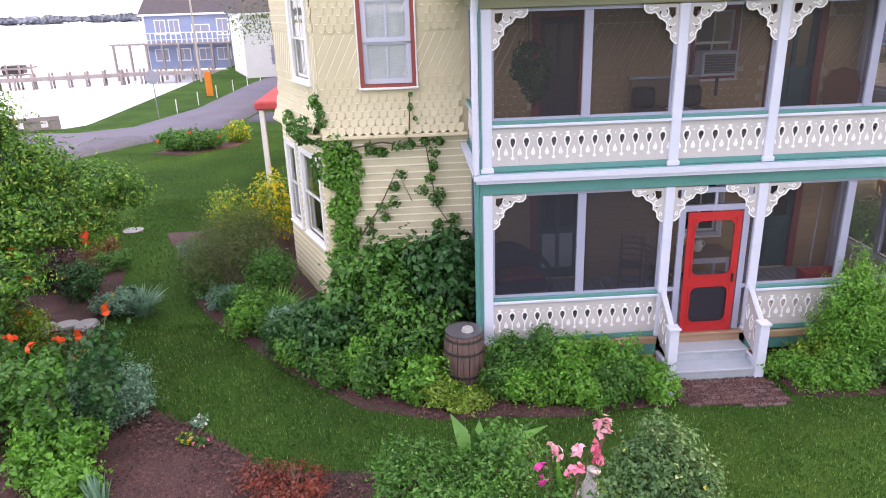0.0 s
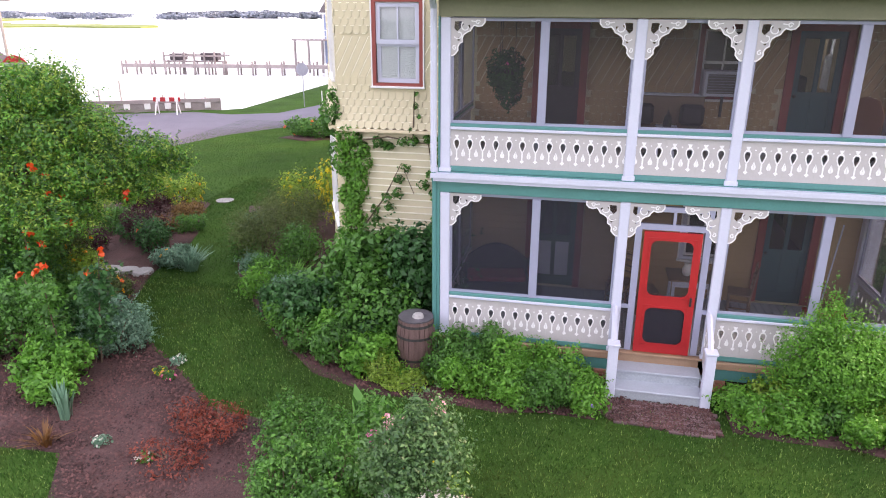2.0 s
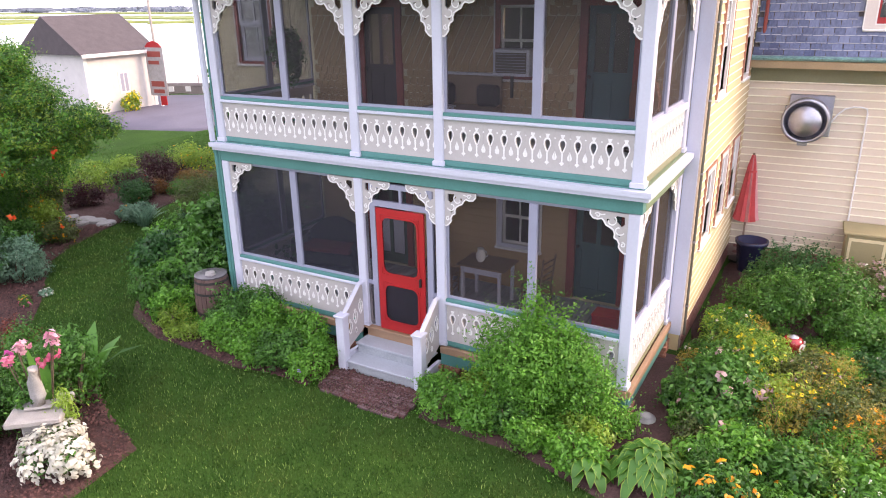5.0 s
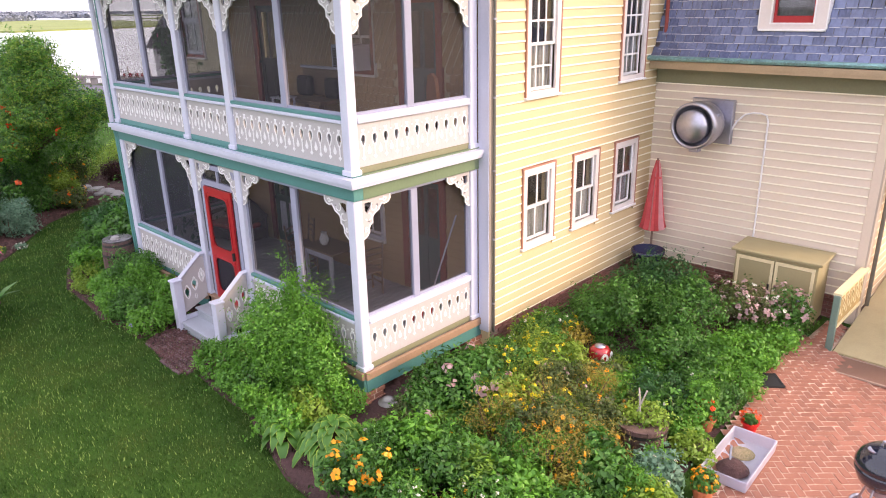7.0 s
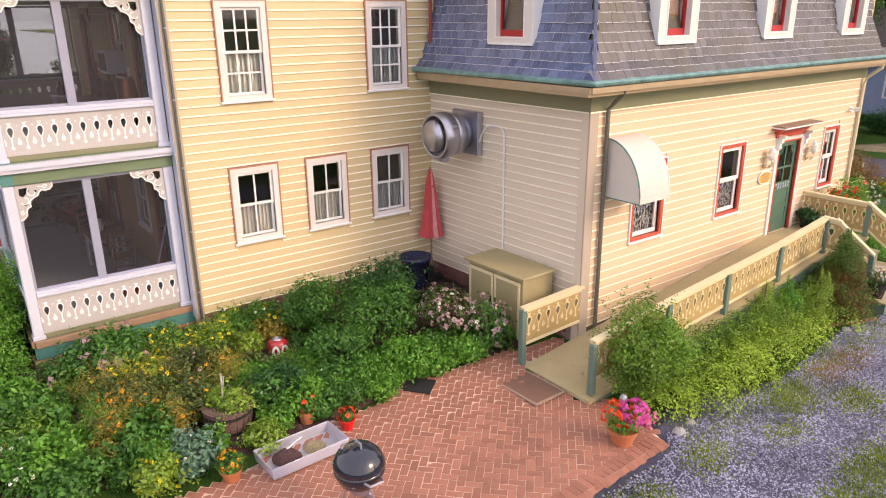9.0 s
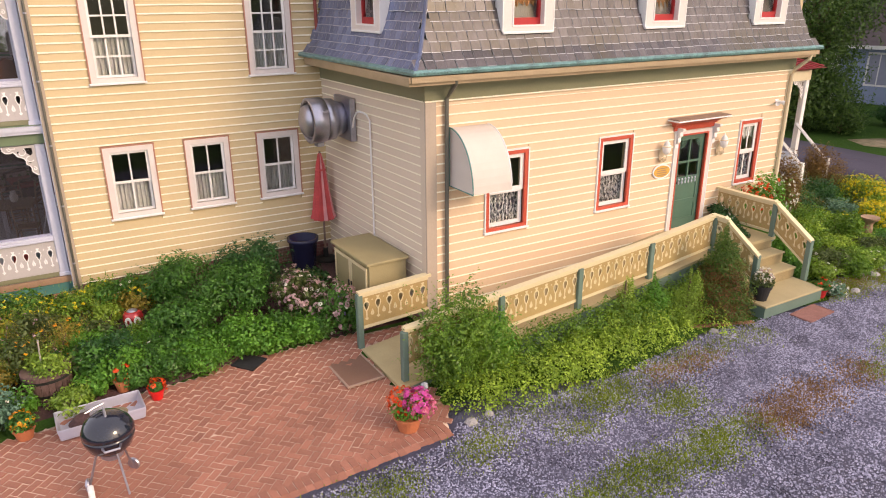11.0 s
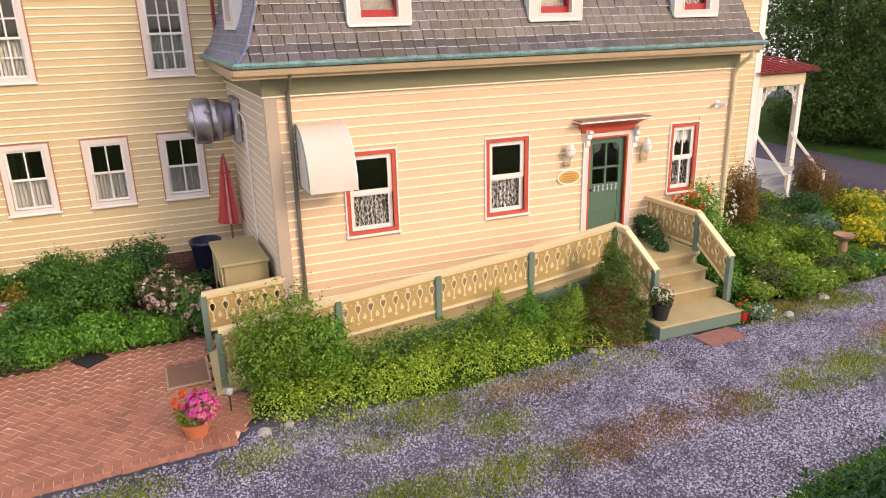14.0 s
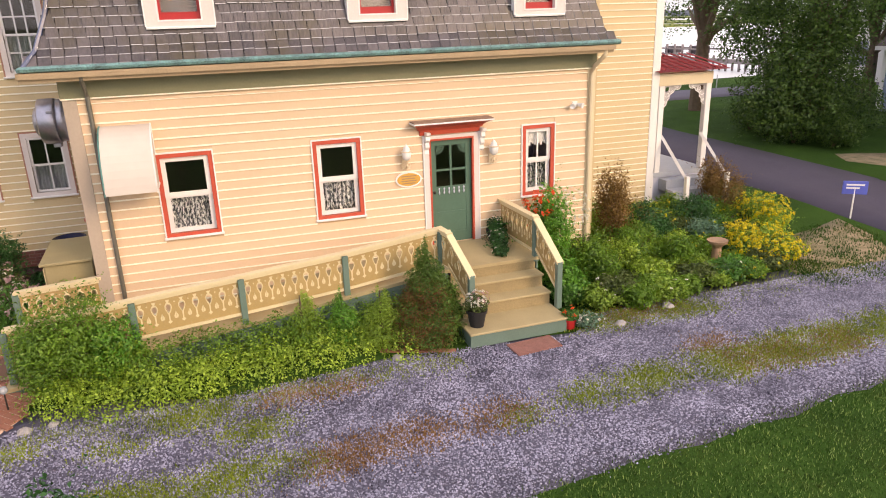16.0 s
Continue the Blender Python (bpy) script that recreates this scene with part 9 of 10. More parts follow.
foliage("pale_leaves", big, L_LIME, BIG[:12] + BIG[-1:], 17000, 0.070, 905, aspect=0.4, lump=0.45, depth=0.3, up=0.9, twigs=420, twig=0.45, rise=1.0)
foliage("grey_leaves", big, L_GREYROSE, BIG[4:9] + BIG[11:12], 3800, 0.07, 906, aspect=0.35, lump=0.45, depth=0.3, twigs=160, twig=0.4)
blooms("bloom", big, F_RED, [(x - BX, y - BY, z, 0.06, 0.06, 0.06) for x, y, z in ((-7.6, 0.1, 3.1), (-7.55, 0.05, 2.8), (-7.3, 0.0, 2.5), (-6.5, 1.0, 2.35), (-6.7, 0.9, 2.65), (-6.9, -0.1, 2.0), (-7.5, -0.4, 1.7), (-8.2, -0.7, 2.5))], 11, 0.17, 907, label="orange-red blooms")


def stalk_flower(label, x, y, tops, leaf_mat, seed):
    """A tall leafy annual: a few branched stalks with a large bloom on each."""
    rng = np.random.default_rng(seed)
    ob = thing("tall_annual", label, "flowers", (x, y, ground_z(x, y)))
    bm = bmesh.new()
    lumps = []
    for tx, ty, tz in tops:
        tube([(0.05 * rng.normal(), 0.05 * rng.normal(), -0.03), (tx * 0.5, ty * 0.5, tz * 0.55), (tx, ty, tz)], 0.016, 5, bm, 0.007)
        lumps += [(tx * f, ty * f, tz * f, 0.24, 0.24, 0.20) for f in (0.3, 0.5, 0.7, 0.85)]
    part("stem", bm, M_BARKW, ob)
    foliage("crown", ob, leaf_mat, lumps, 420 * len(tops), 0.11, seed + 1, aspect=0.5, lump=0.4, twigs=10 * len(tops), twig=0.25)
    for t in tops:
        blooms("bloom", ob, F_RED, [(t[0], t[1], t[2] + 0.02, 0.02, 0.02, 0.02)], 1, 0.17, seed + 3, petals=9, label="orange-red bloom")
    return ob


stalk_flower("tall leafy annual with large orange-red blooms", -6.15, -1.75, [(0.25, -0.35, 1.88), (-0.6, 0.2, 1.55)], L_MID, 941)
stalk_flower("tall leafy annual with large orange-red blooms", -5.75, -1.35, [(0.5, -0.25, 2.1), (-0.2, 0.3, 1.5)], L_DARK, 945)
stalk_flower("tall leafy annual with orange-red blooms", -7.2, -0.8, [(0.3, -0.3, 1.55), (-0.4, 0.3, 1.9), (0.5, 0.5, 1.1)], L_MID, 949)
LEFT = [
    ("shrub", "grey-green rounded shrub at the path edge", -5.72, -0.85, 0.62, 0.60, 0.95, 5200, 0.06, L_GREY, ()),
    ("shrub", "dark green shrub in the mulch bed", -6.55, -0.85, 0.60, 0.55, 0.85, 2800, 0.07, L_DARK, ()),
    ("shrub", "bright green leafy shrub in the mulch", -6.15, -1.95, 0.62, 0.55, 0.72, 2600, 0.09, L_BRIGHT, ()),
    ("shrub", "green leafy shrub in the mulch", -5.75, -2.55, 0.42, 0.36, 0.55, 1700, 0.09, L_BRIGHT, ()),
    ("shrub", "green leafy shrub with orange blooms", -7.35, -1.35, 0.75, 0.70, 1.25, 3600, 0.08, L_MID, ((F_RED, 6, 0.12, "orange-red blooms"),)),
    ("shrub", "dark green shrub with orange blooms", -8.2, -0.25, 0.85, 0.75, 1.45, 3600, 0.08, L_DARK, ((F_RED, 6, 0.13, "orange-red blooms"),)),
    ("shrub", "dark maroon shrub by the path", -10.2, 6.5, 0.80, 0.70, 1.05, 2600, 0.07, L_MAROON, ()),
    ("shrub", "dark green shrub by the path", -8.3, 4.1, 0.55, 0.50, 0.80, 2400, 0.07, L_DARK, ((F_RED, 3, 0.10, "red flowers"),)),
    ("flowering_shrub", "yellow-green flowering shrub by the lawn", -9.9, 8.1, 0.75, 0.60, 0.85, 2400, 0.07, L_LIME, ((F_YELLOW, 60, 0.07, "yellow flowers"), (F_ORANGE, 16, 0.08, "orange flowers"))),
    ("flowering_shrub", "yellow-green flowering shrub by the lawn", -10.9, 8.2, 0.75, 0.65, 0.95, 2400, 0.07, L_LIME, ((F_ORANGE, 20, 0.08, "orange flowers"),)),
    ("shrub", "grey-green low plants by the path", -7.15, 3.2, 0.50, 0.42, 0.50, 1900, 0.08, L_GREY, ((F_ORANGE, 5, 0.07, "orange flowers"),)),
    ("shrub", "dark reddish planting by the path", -9.0, 5.4, 0.45, 0.42, 0.50, 1700, 0.07, L_RUST, ()),
    ("shrub", "yellow-green shrub behind the mulch bed", -10.6, 2.6, 0.9, 0.9, 0.95, 2800, 0.08, L_LIME, ()),
    ("shrub", "yellow-green shrub behind the mulch bed", -10.9, 4.3, 0.9, 0.9, 0.95, 2800, 0.08, L_LIME, ()),
    ("shrub", "bright yellow-green hedge plant behind the bed", -12.4, 3.3, 0.65, 0.65, 0.85, 2200, 0.07, L_LIME, ()),
    ("shrub", "bright yellow-green hedge plant behind the bed", -12.15, 4.3, 0.65, 0.65, 0.85, 2200, 0.07, L_LIME, ()),
    ("shrub", "bright yellow-green hedge plant behind the bed", -11.8, 5.2, 0.65, 0.65, 0.80, 2200, 0.07, L_LIME, ((F_ORANGE, 6, 0.08, "orange flowers"),)),
    ("shrub", "bright yellow-green hedge plant behind the bed", -11.4, 6.1, 0.65, 0.65, 0.80, 2200, 0.07, L_LIME, ()),
    ("flowering_shrub", "low orange-flowered planting under the bush", -7.3, 1.15, 0.50, 0.45, 0.62, 1900, 0.07, L_OLIVE, ((F_ORANGE, 26, 0.09, "orange flowers"), (F_RED, 8, 0.10, "red flowers"))),
    ("flowering_shrub", "low orange-flowered planting under the bush", -8.1, 1.25, 0.60, 0.55, 1.05, 2800, 0.07, L_LIME, ((F_ORANGE, 30, 0.09, "orange flowers"),)),
    ("flowering_shrub", "low golden planting under the bush", -8.9, 1.6, 0.70, 0.65, 1.25, 3400, 0.07, L_OLIVE, ((F_ORANGE, 24, 0.09, "orange flowers"),)),
    ("shrub", "tall olive planting round the trunk", -8.6, 0.75, 0.70, 0.65, 1.55, 4200, 0.07, L_MID, ()),
    ("shrub", "leafy green planting under the bush", -7.6, 0.45, 0.60, 0.55, 0.75, 2600, 0.07, L_MID, ()),
    ("shrub", "dark maroon shrub by the stones", -8.75, 4.55, 0.62, 0.55, 0.95, 2600, 0.06, L_MAROON, ()),
    ("shrub", "dark maroon shrub by the stones", -9.7, 3.60, 0.60, 0.50, 0.75, 2400, 0.06, L_MAROON, ()),
    ("shrub", "dark green low shrub in the far bed", -9.3, 4.9, 0.60, 0.55, 0.60, 2000, 0.07, L_DARK, ((F_RED, 3, 0.10, "red flowers"),)),
    ("shrub", "dark green low shrub in the far bed", -10.1, 5.2, 0.60, 0.55, 0.70, 2000, 0.07, L_MID, ()),
    ("shrub", "dark green low planting at the path edge", -8.35, 5.9, 0.55, 0.50, 0.42, 2000, 0.06, L_MID, ()),
    ("shrub", "dark bronze low planting at the path edge", -8.9, 6.7, 0.55, 0.50, 0.50, 2000, 0.06, L_RUSTG, ()),
    ("shrub", "low loose reddish barberry in the mulch", -2.95, -2.75, 0.62, 0.55, 0.40, 1500, 0.05, L_REDLEAF, ()),
    ("shrub", "low sparse reddish barberry in the mulch", -3.1, -3.6, 0.55, 0.55, 0.24, 700, 0.05, L_REDLEAF, ()),
]
for i, (nm, lab, x, y, rx, ry, h, n, sz, mt, fl) in enumerate(LEFT):
    shrub(nm, lab, x, y, rx, ry, h, n, sz, mt, 930 + 7 * i, flowers=fl)
for k, (x, y, mt, fm) in enumerate(((-4.55, -1.45, L_MID, F_YELLOW), (-4.35, -1.55, L_MID, F_PINK), (-4.5, -1.05, L_GREY, F_WHITE), (-4.2, -3.4, L_GREY, F_WHITE), (-3.4, -3.6, L_MID, F_WHITE))):
    shrub("bedding_plant", "small bedding plant in the mulch", x, y, 0.14, 0.14, 0.16, 240, 0.05, mt, 1080 + k, category="flowers", lumps=2, flowers=((fm, 14, 0.05, ""),), group="bedding plants")
for k, (x, y, r) in enumerate(((-8.45, 2.60, 0.24), (-8.02, 2.64, 0.22), (-8.2, 2.30, 0.17), (-7.62, 2.62, 0.22), (-8.95, 2.46, 0.24), (-9.45, 2.30, 0.22))):
    st = lathe([(r * 0.9, -0.02), (r, 0.03), (r * 0.85, 0.075), (r * 0.2, 0.085)], 11)
    for v in st.verts:
        v.co.x *= 1.25
        v.co += Vector((random.uniform(-1, 1), random.uniform(-1, 1), 0)) * 0.02
    tagged(part("stepping_stone", st, M_FLAG, m=pose(x, y, 0.02, 0, 0, 30 * k)), "flat pale stepping stone by the path", "stone", group="stepping stones")
tagged(part("stepping_stone", lathe([(0.27, -0.02), (0.28, 0.02), (0.05, 0.03)], 18), M_FLAG, m=pose(-8.9, 8.8, 0.01)), "round pale slab on the lawn", "stone")

# standard rose, pedestal and flowers near the lawn
rose = tree("small standard tree with a drooping grey-green head", 0.72, -5.30, 2.4, [(0.06, -0.05, 1.95, 0.42, 0.42, 0.40), (0.12, 0.22, 2.12, 0.32, 0.32, 0.28), (-0.24, 0.0, 1.82, 0.28, 0.28, 0.30), (0.26, -0.05, 1.92, 0.26, 0.26, 0.26), (-0.04, -0.26, 1.98, 0.30, 0.30, 0.28), (0.02, 0.24, 1.90, 0.30, 0.30, 0.26)], 9500, 0.048, L_GREYROSE, 1101, 0.045, 1.5, "standard_tree", flowers=((F_YELLOW, 8, 0.03, "small yellow blooms"),), lump=0.4, twigs=200, twig=0.18, bark=M_POLE)
spots, rr = fill_bed([(-1.55, -2.95), (-0.9, -2.72), (-0.1, -3.05), (-0.15, -4.2), (-0.6, -4.9), (-1.45, -4.5)], 0.46, 37)
for i, (x, y) in enumerate(spots):
    r = rr.uniform(0.40, 0.55)
    shrub("shrub", "green leafy shrub in the bed by the lawn", x, y, r, r * 0.9, rr.uniform(0.55, 0.8) if y > -3.3 else rr.uniform(0.85, 1.2), 2300, rr.choice((0.055, 0.07)), rr.choice((L_MID, L_MID, L_MID)), 3700 + 5 * i, lumps=6, group="shrubs by the lawn")
rb2 = shrub("rose_bush", "rose bush with pink blooms", 0.28, -4.02, 0.40, 0.32, 1.05, 1500, 0.065, L_MID, 1110, lumps=6)
for k, (x, y, z, fm, d) in enumerate(((0.67, -3.94, 1.56, F_PALEPINK, 0.15), (0.68, -3.93, 1.48, F_PALEPINK, 0.12), (0.54, -3.89, 1.33, F_PINK, 0.13), (0.59, -4.12, 1.30, F_PINK, 0.12), (0.04, -4.04, 1.35, F_PALEPINK, 0.16), (-0.04, -4.15, 1.21, F_MAGENTA, 0.13), (0.36, -4.21, 1.44, F_PALEPINK, 0.14), (0.29, -4.32, 1.29, F_PINK, 0.14))):
    blooms("bloom", rb2, fm, [(x - 0.28, y + 4.02, z, 0.015, 0.015, 0.015)], 2, d, 1111 + k, petals=11, label="pink rose bloom")
    part("flower_stalk", tube([((x - 0.28) * 0.4, (y + 4.02) * 0.4, 0.5), (x - 0.28, y + 4.02, z)], 0.008, 5), M_BARKW, rb2)
blades("canna", "broad arching dark green canna leaves", -0.55, -2.85, 0.42, 1.15, 9, L_MID, 1115, category="canna", w=0.24, arch=0.75)
blades("canna", "broad upright canna leaf among the roses", 0.32, -3.95, 0.22, 1.55, 4, L_MID, 1116, category="canna", w=0.20, arch=0.55)
ped = thing("garden_pedestal", "grey stone pedestal with a weathered sculpture stump", "garden ornament", (0.48, -4.17, ground_z(0, 0)), 42)
part("column", boxes((-0.20, 0.20, -0.20, 0.20, 0.0, 0.56), bevel=0.02), M_STONE, ped)
part("top", boxes((-0.34, 0.34, -0.34, 0.34, 0.56, 0.65), bevel=0.02), M_STONE, ped)
bm = tube([(0.0, 0, 0.66), (0.02, 0.0, 0.82), (0.0, 0.02, 1.02), (0.04, 0.0, 1.22)], 0.11, 10, None, 0.075)
part("stump", bm, M_STONE, ped, smooth=True)
part("foot", boxes((-0.16, 0.18, -0.10, 0.10, 0.661, 0.70), bevel=0.015), M_STONE, ped)
shrub("flowering_shrub", "mound of white flowers beside the pedestal", 1.02, -4.42, 0.50, 0.42, 0.55, 900, 0.06, L_MID, 1120, twigs=0, flowers=((F_WHITE, 300, 0.12, "dense white flowers"),))
shrub("shrub", "yellow-green grassy plant behind the pedestal", 0.75, -4.0, 0.18, 0.18, 0.95, 500, 0.10, L_LIME, 1125, lumps=3, aspect=0.2)
bs = thing("brick_stack", "stack of red bricks in the bed", "bricks", (-0.62, -4.92, 0.05), 48)
for k in range(7):
    for j in range(2 + (k > 3)):
        piece("brick", BRICK, bs, pose(0.10 * k, 0.0, 0.03 + 0.065 * j * 1.4 + 0.03 * k, 0, 8, 90) @ Matrix.Diagonal((1.3, 1, 1.6, 1)))

# near-lens shrub at the drive's edge
tree("young dark green tree on the lawn by the drive", 21.08, 8.95, 3.6, [(0, 0, 3.22, 0.20, 0.20, 0.26), (0.15, 0.1, 3.06, 0.26, 0.26, 0.26), (-0.18, -0.05, 3.02, 0.26, 0.26, 0.26), (0.05, -0.18, 2.96, 0.30, 0.30, 0.3), (0.0, 0.2, 2.45, 0.5, 0.6, 0.5), (0.0, 0.0, 2.2, 0.55, 0.55, 0.5), (0.1, -0.1, 1.8, 0.6, 0.6, 0.6)], 52000, 0.035, L_DARK, 1130, 0.06, 0.8, "young_tree", lump=0.4, twigs=300, twig=0.22)


# ---- grass, weeds and gravel ----
def scatter_blades(name, label, rng, x, y, h, w, mat, lift=0.0):
    n = len(x)
    z = np.array([ground_z(a, b) for a, b in zip(x, y)]) + lift
    a = rng.uniform(0, 2 * np.pi, n)
    lean = rng.normal(scale=0.35, size=(n, 2)) * h[:, None]
    c, s = np.cos(a) * w / 2, np.sin(a) * w / 2
    v = np.stack((np.stack((x - c, y - s, z - 0.01), 1), np.stack((x + c, y + s, z - 0.01), 1), np.stack((x + lean[:, 0], y + lean[:, 1], z + h), 1)), 1).reshape(-1, 3)
    ob = new(name, array_mesh(name, v, np.arange(3 * n).reshape(-1, 3), mat))
    return tagged(ob, label, "grass", kind="stuff")


BEDS = [[(-7.9, 8.4), (-6.8, 6.2), (-6.15, 4.4), (-5.45, 3.0), (-4.75, 2.05), (-3.9, 1.05), (-2.9, -0.2), (-2.0, -0.75), (-0.95, -1.25), (1.0, -1.34), (2.45, -1.32), (2.45, -0.85), (4.4, -0.85), (4.4, -1.2), (6.0, -1.3), (7.6, -1.72), (9.2, -1.9), (10.6, -0.6), (11.0, 1.6), (11.3, 9), (-4.2, 9.0)],
        [(-5.2, -0.6), (-4.4, -1.2), (-3.2, -2.2), (-2.3, -2.5), (-1.2, -2.4), (0.6, -3.3), (1.5, -3.6), (1.6, -4.6), (0.6, -6.5), (-2.5, -6.5), (-4.0, -4.6), (-4.7, -3.7), (-6.6, -3.6), (-9, -2), (-12.6, 1.5), (-13.2, 4.5), (-12.2, 8.2), (-10.4, 9.2), (-9.2, 8.4), (-8.4, 6.6), (-7.75, 4.9), (-7.4, 2.6), (-6.95, 1.0), (-6.2, 0.2)]]
rng = np.random.default_rng(77)
gx_, gy_ = [], []
for (x0, x1, y0, y1, n) in ((-9.5, 11, -7.5, 2.5, 330000), (-9.5, -4.5, 2.0, 12, 36000), (-16, -6, 8, 24, 60000), (16.9, 22.5, 8, 24, 100000)):
    x, y = rng.uniform(x0, x1, n), rng.uniform(y0, y1, n)
    keep = ~(inside(x, y, BEDS[0]) | inside(x, y, BEDS[1]))
    if x0 > 10:
        keep &= x > np.interp(y, [4, 10, 13, 19, 24.5], [19.5, 18.4, 17.7, 17.2, 17.2]) + rng.normal(scale=0.09, size=n)
    else:
        keep &= ~((y > 2.4) & (x > -4))
    if y0 == -7.5:
        keep &= rng.random(n) < np.clip(np.minimum((y + 7.5) / 2.0, (11 - x) / 2.0), 0, 1)
    gx_.append(x[keep])
    gy_.append(y[keep])
gx_, gy_ = np.concatenate(gx_), np.concatenate(gy_)
scatter_blades("grass", "short mown lawn grass", rng, gx_, gy_, rng.uniform(0.02, 0.055, len(gx_)), rng.uniform(0.010, 0.022, len(gx_)), L_GRASS)
# Pale tips paint glints on the lawn, thicker past x = 10 for sunlight.
k = rng.random(len(gx_)) < np.where(gy_ < 3, 0.11, np.where(gx_ > 10, 0.34, 0.0))
scatter_blades("grass", "pale highlight tips among the lawn grass", rng, gx_[k] + 0.02, gy_[k] + 0.02, rng.uniform(0.03, 0.06, k.sum()), rng.uniform(0.010, 0.020, k.sum()), L_TIP)
# weedy strips in the gravel and rough grass beside it
def patchy(rng, spots, n, spread=0.5):
    """Points in ragged clumps about the given (x, y, length, width) patches."""
    c = np.array(spots, float)
    w = c[:, 2] * c[:, 3]
    k = rng.choice(len(c), size=n, p=w / w.sum())
    sub = c[k, :2] + rng.uniform(-1, 1, (n, 2)) * c[k][:, [3, 2]] * 0.5
    sub = np.round(sub / 0.16) * 0.16 + rng.normal(scale=0.085, size=(n, 2))
    hold = (np.sin(sub[:, 0] * 7.1 + 2 * np.sin(sub[:, 1] * 3.3)) + np.sin(sub[:, 1] * 5.3 + sub[:, 0] * 2) + rng.normal(scale=spread, size=n)) > -0.5
    return sub[hold, 0], sub[hold, 1]


x, y = patchy(rng, [(16.2, 8.6, 1.6, 0.6), (16.2, 9.9, 1.2, 0.55), (16.27, 13.5, 0.5, 0.35), (16.03, 14.58, 0.75, 0.5), (15.98, 15.6, 1.3, 0.65), (16.0, 17.6, 2.2, 0.85), (15.95, 19.4, 2.0, 0.8), (15.9, 21.5, 2.4, 0.7), (14.6, 9.2, 1.0, 0.5), (15.25, 9.9, 0.7, 0.5), (14.99, 8.2, 0.5, 0.3), (14.7, 6.8, 0.7, 0.35), (16.3, 6.9, 2.2, 0.5), (14.0, 16.1, 1.2, 0.5), (14.05, 17.5, 1.6, 0.5), (14.8, 5.2, 1.0, 0.4), (14.7, 3.6, 0.8, 0.4)], 95000, 1.3)
x, y = x + rng.normal(scale=0.10, size=len(x)), y + rng.normal(scale=0.16, size=len(x))
scatter_blades("weeds", "thin yellow-green weeds in the gravel", rng, x, y, rng.uniform(0.016, 0.036, len(x)), rng.uniform(0.014, 0.030, len(x)), L_WEED, 0.02)
n = 6000
x, y = np.concatenate((rng.normal(14.35, 0.22, n), rng.normal(13.75, 0.32, n // 2))), np.concatenate((rng.uniform(6.9, 13.2, n), rng.uniform(15.5, 22.5, n // 2)))
scatter_blades("weeds", "ragged grass at the gravel's edge", rng, x, y, rng.uniform(0.02, 0.06, len(x)), rng.uniform(0.01, 0.02, len(x)), L_WEED, 0.01)
x, y = patchy(rng, [(16.15, 11.6, 1.3, 0.6), (16.07, 13.0, 0.9, 0.5), (16.25, 10.8, 0.8, 0.5), (16.05, 18.2, 2.6, 0.7), (15.4, 17.2, 0.8, 0.4), (14.5, 10.8, 1.4, 0.35), (13.95, 16.8, 1.6, 0.4)], 34000, 1.6)
x, y = x + rng.normal(scale=0.10, size=len(x)), y + rng.normal(scale=0.16, size=len(x))
scatter_blades("dry_weeds", "rusty dry weeds in the gravel", rng, x, y, rng.uniform(0.014, 0.032, len(x)), rng.uniform(0.014, 0.03, len(x)), L_DRY, 0.018)


def pebbles(name, label, rng, x, y, size, mat, lift=0.020):
    n = len(x)
    z = np.array([ground_z(a, b) for a, b in zip(x, y)]) + lift
    base = np.array(((1, 0, -0.2), (0, 1, -0.2), (-1, 0, -0.2), (0, -1, -0.2), (0, 0, 0.8)), float)
    v = base[None] * rng.uniform(0.6, 1.3, (n, 5, 1)) * size[:, None, None]
    a = rng.uniform(0, 6.28, n)
    c, s = np.cos(a)[:, None], np.sin(a)[:, None]
    v = np.stack((v[:, :, 0] * c - v[:, :, 1] * s + x[:, None], v[:, :, 0] * s + v[:, :, 1] * c + y[:, None], v[:, :, 2] + z[:, None]), 2).reshape(-1, 3)
    f = np.array(((0, 1, 4), (1, 2, 4), (2, 3, 4), (3, 0, 4)))
    f = (f[None] + 5 * np.arange(n)[:, None, None]).reshape(-1, 3)
    return tagged(new(name, array_mesh(name, v, f, mat)), label, "gravel", kind="stuff")


n = 215000
x, y = rng.uniform(13.6, 19.3, n), rng.uniform(2.0, 24.6, n)
keep = (x < np.interp(y, [4, 10, 13, 19, 24.5], [19.5, 18.4, 17.7, 17.2, 17.2]) + rng.normal(scale=0.07, size=n)) & (x > np.interp(y, [2, 6.5, 6.75, 9.6, 12.4, 14, 15.3, 16.2, 17.5, 19.2, 21, 24], [14.52, 14.30, 13.98, 14.13, 13.88, 14.08, 14.2, 13.62, 13.5, 13.3, 13.25, 13.3]) + np.abs(rng.normal(scale=0.05, size=n)))
pebbles("gravel", "loose grey gravel stones", rng, x[keep], y[keep], rng.uniform(0.008, 0.020, keep.sum()), M_PEBBLES)
n = 60000
x, y = rng.uniform(-7.8, 3, n), rng.uniform(-5.5, 3.5, n)
keep = inside(x, y, BEDS[1]) | (inside(x, y, BEDS[0]) & (y < 1.2))
pebbles("mulch_chips", "loose chips of bark mulch", rng, x[keep], y[keep], rng.uniform(0.010, 0.028, keep.sum()), M_CHIPS, 0.055)
n = 5200
x, y = rng.uniform(2.5, 4.4, n), rng.uniform(-1.5, -0.6, n)
keep = inside(x, y, LANDING)
pebbles("mulch_chips", "bark chips strewn over the worn landing", rng, x[keep], y[keep], rng.uniform(0.008, 0.020, keep.sum()), M_CHIPS, 0.034)
n = 9000
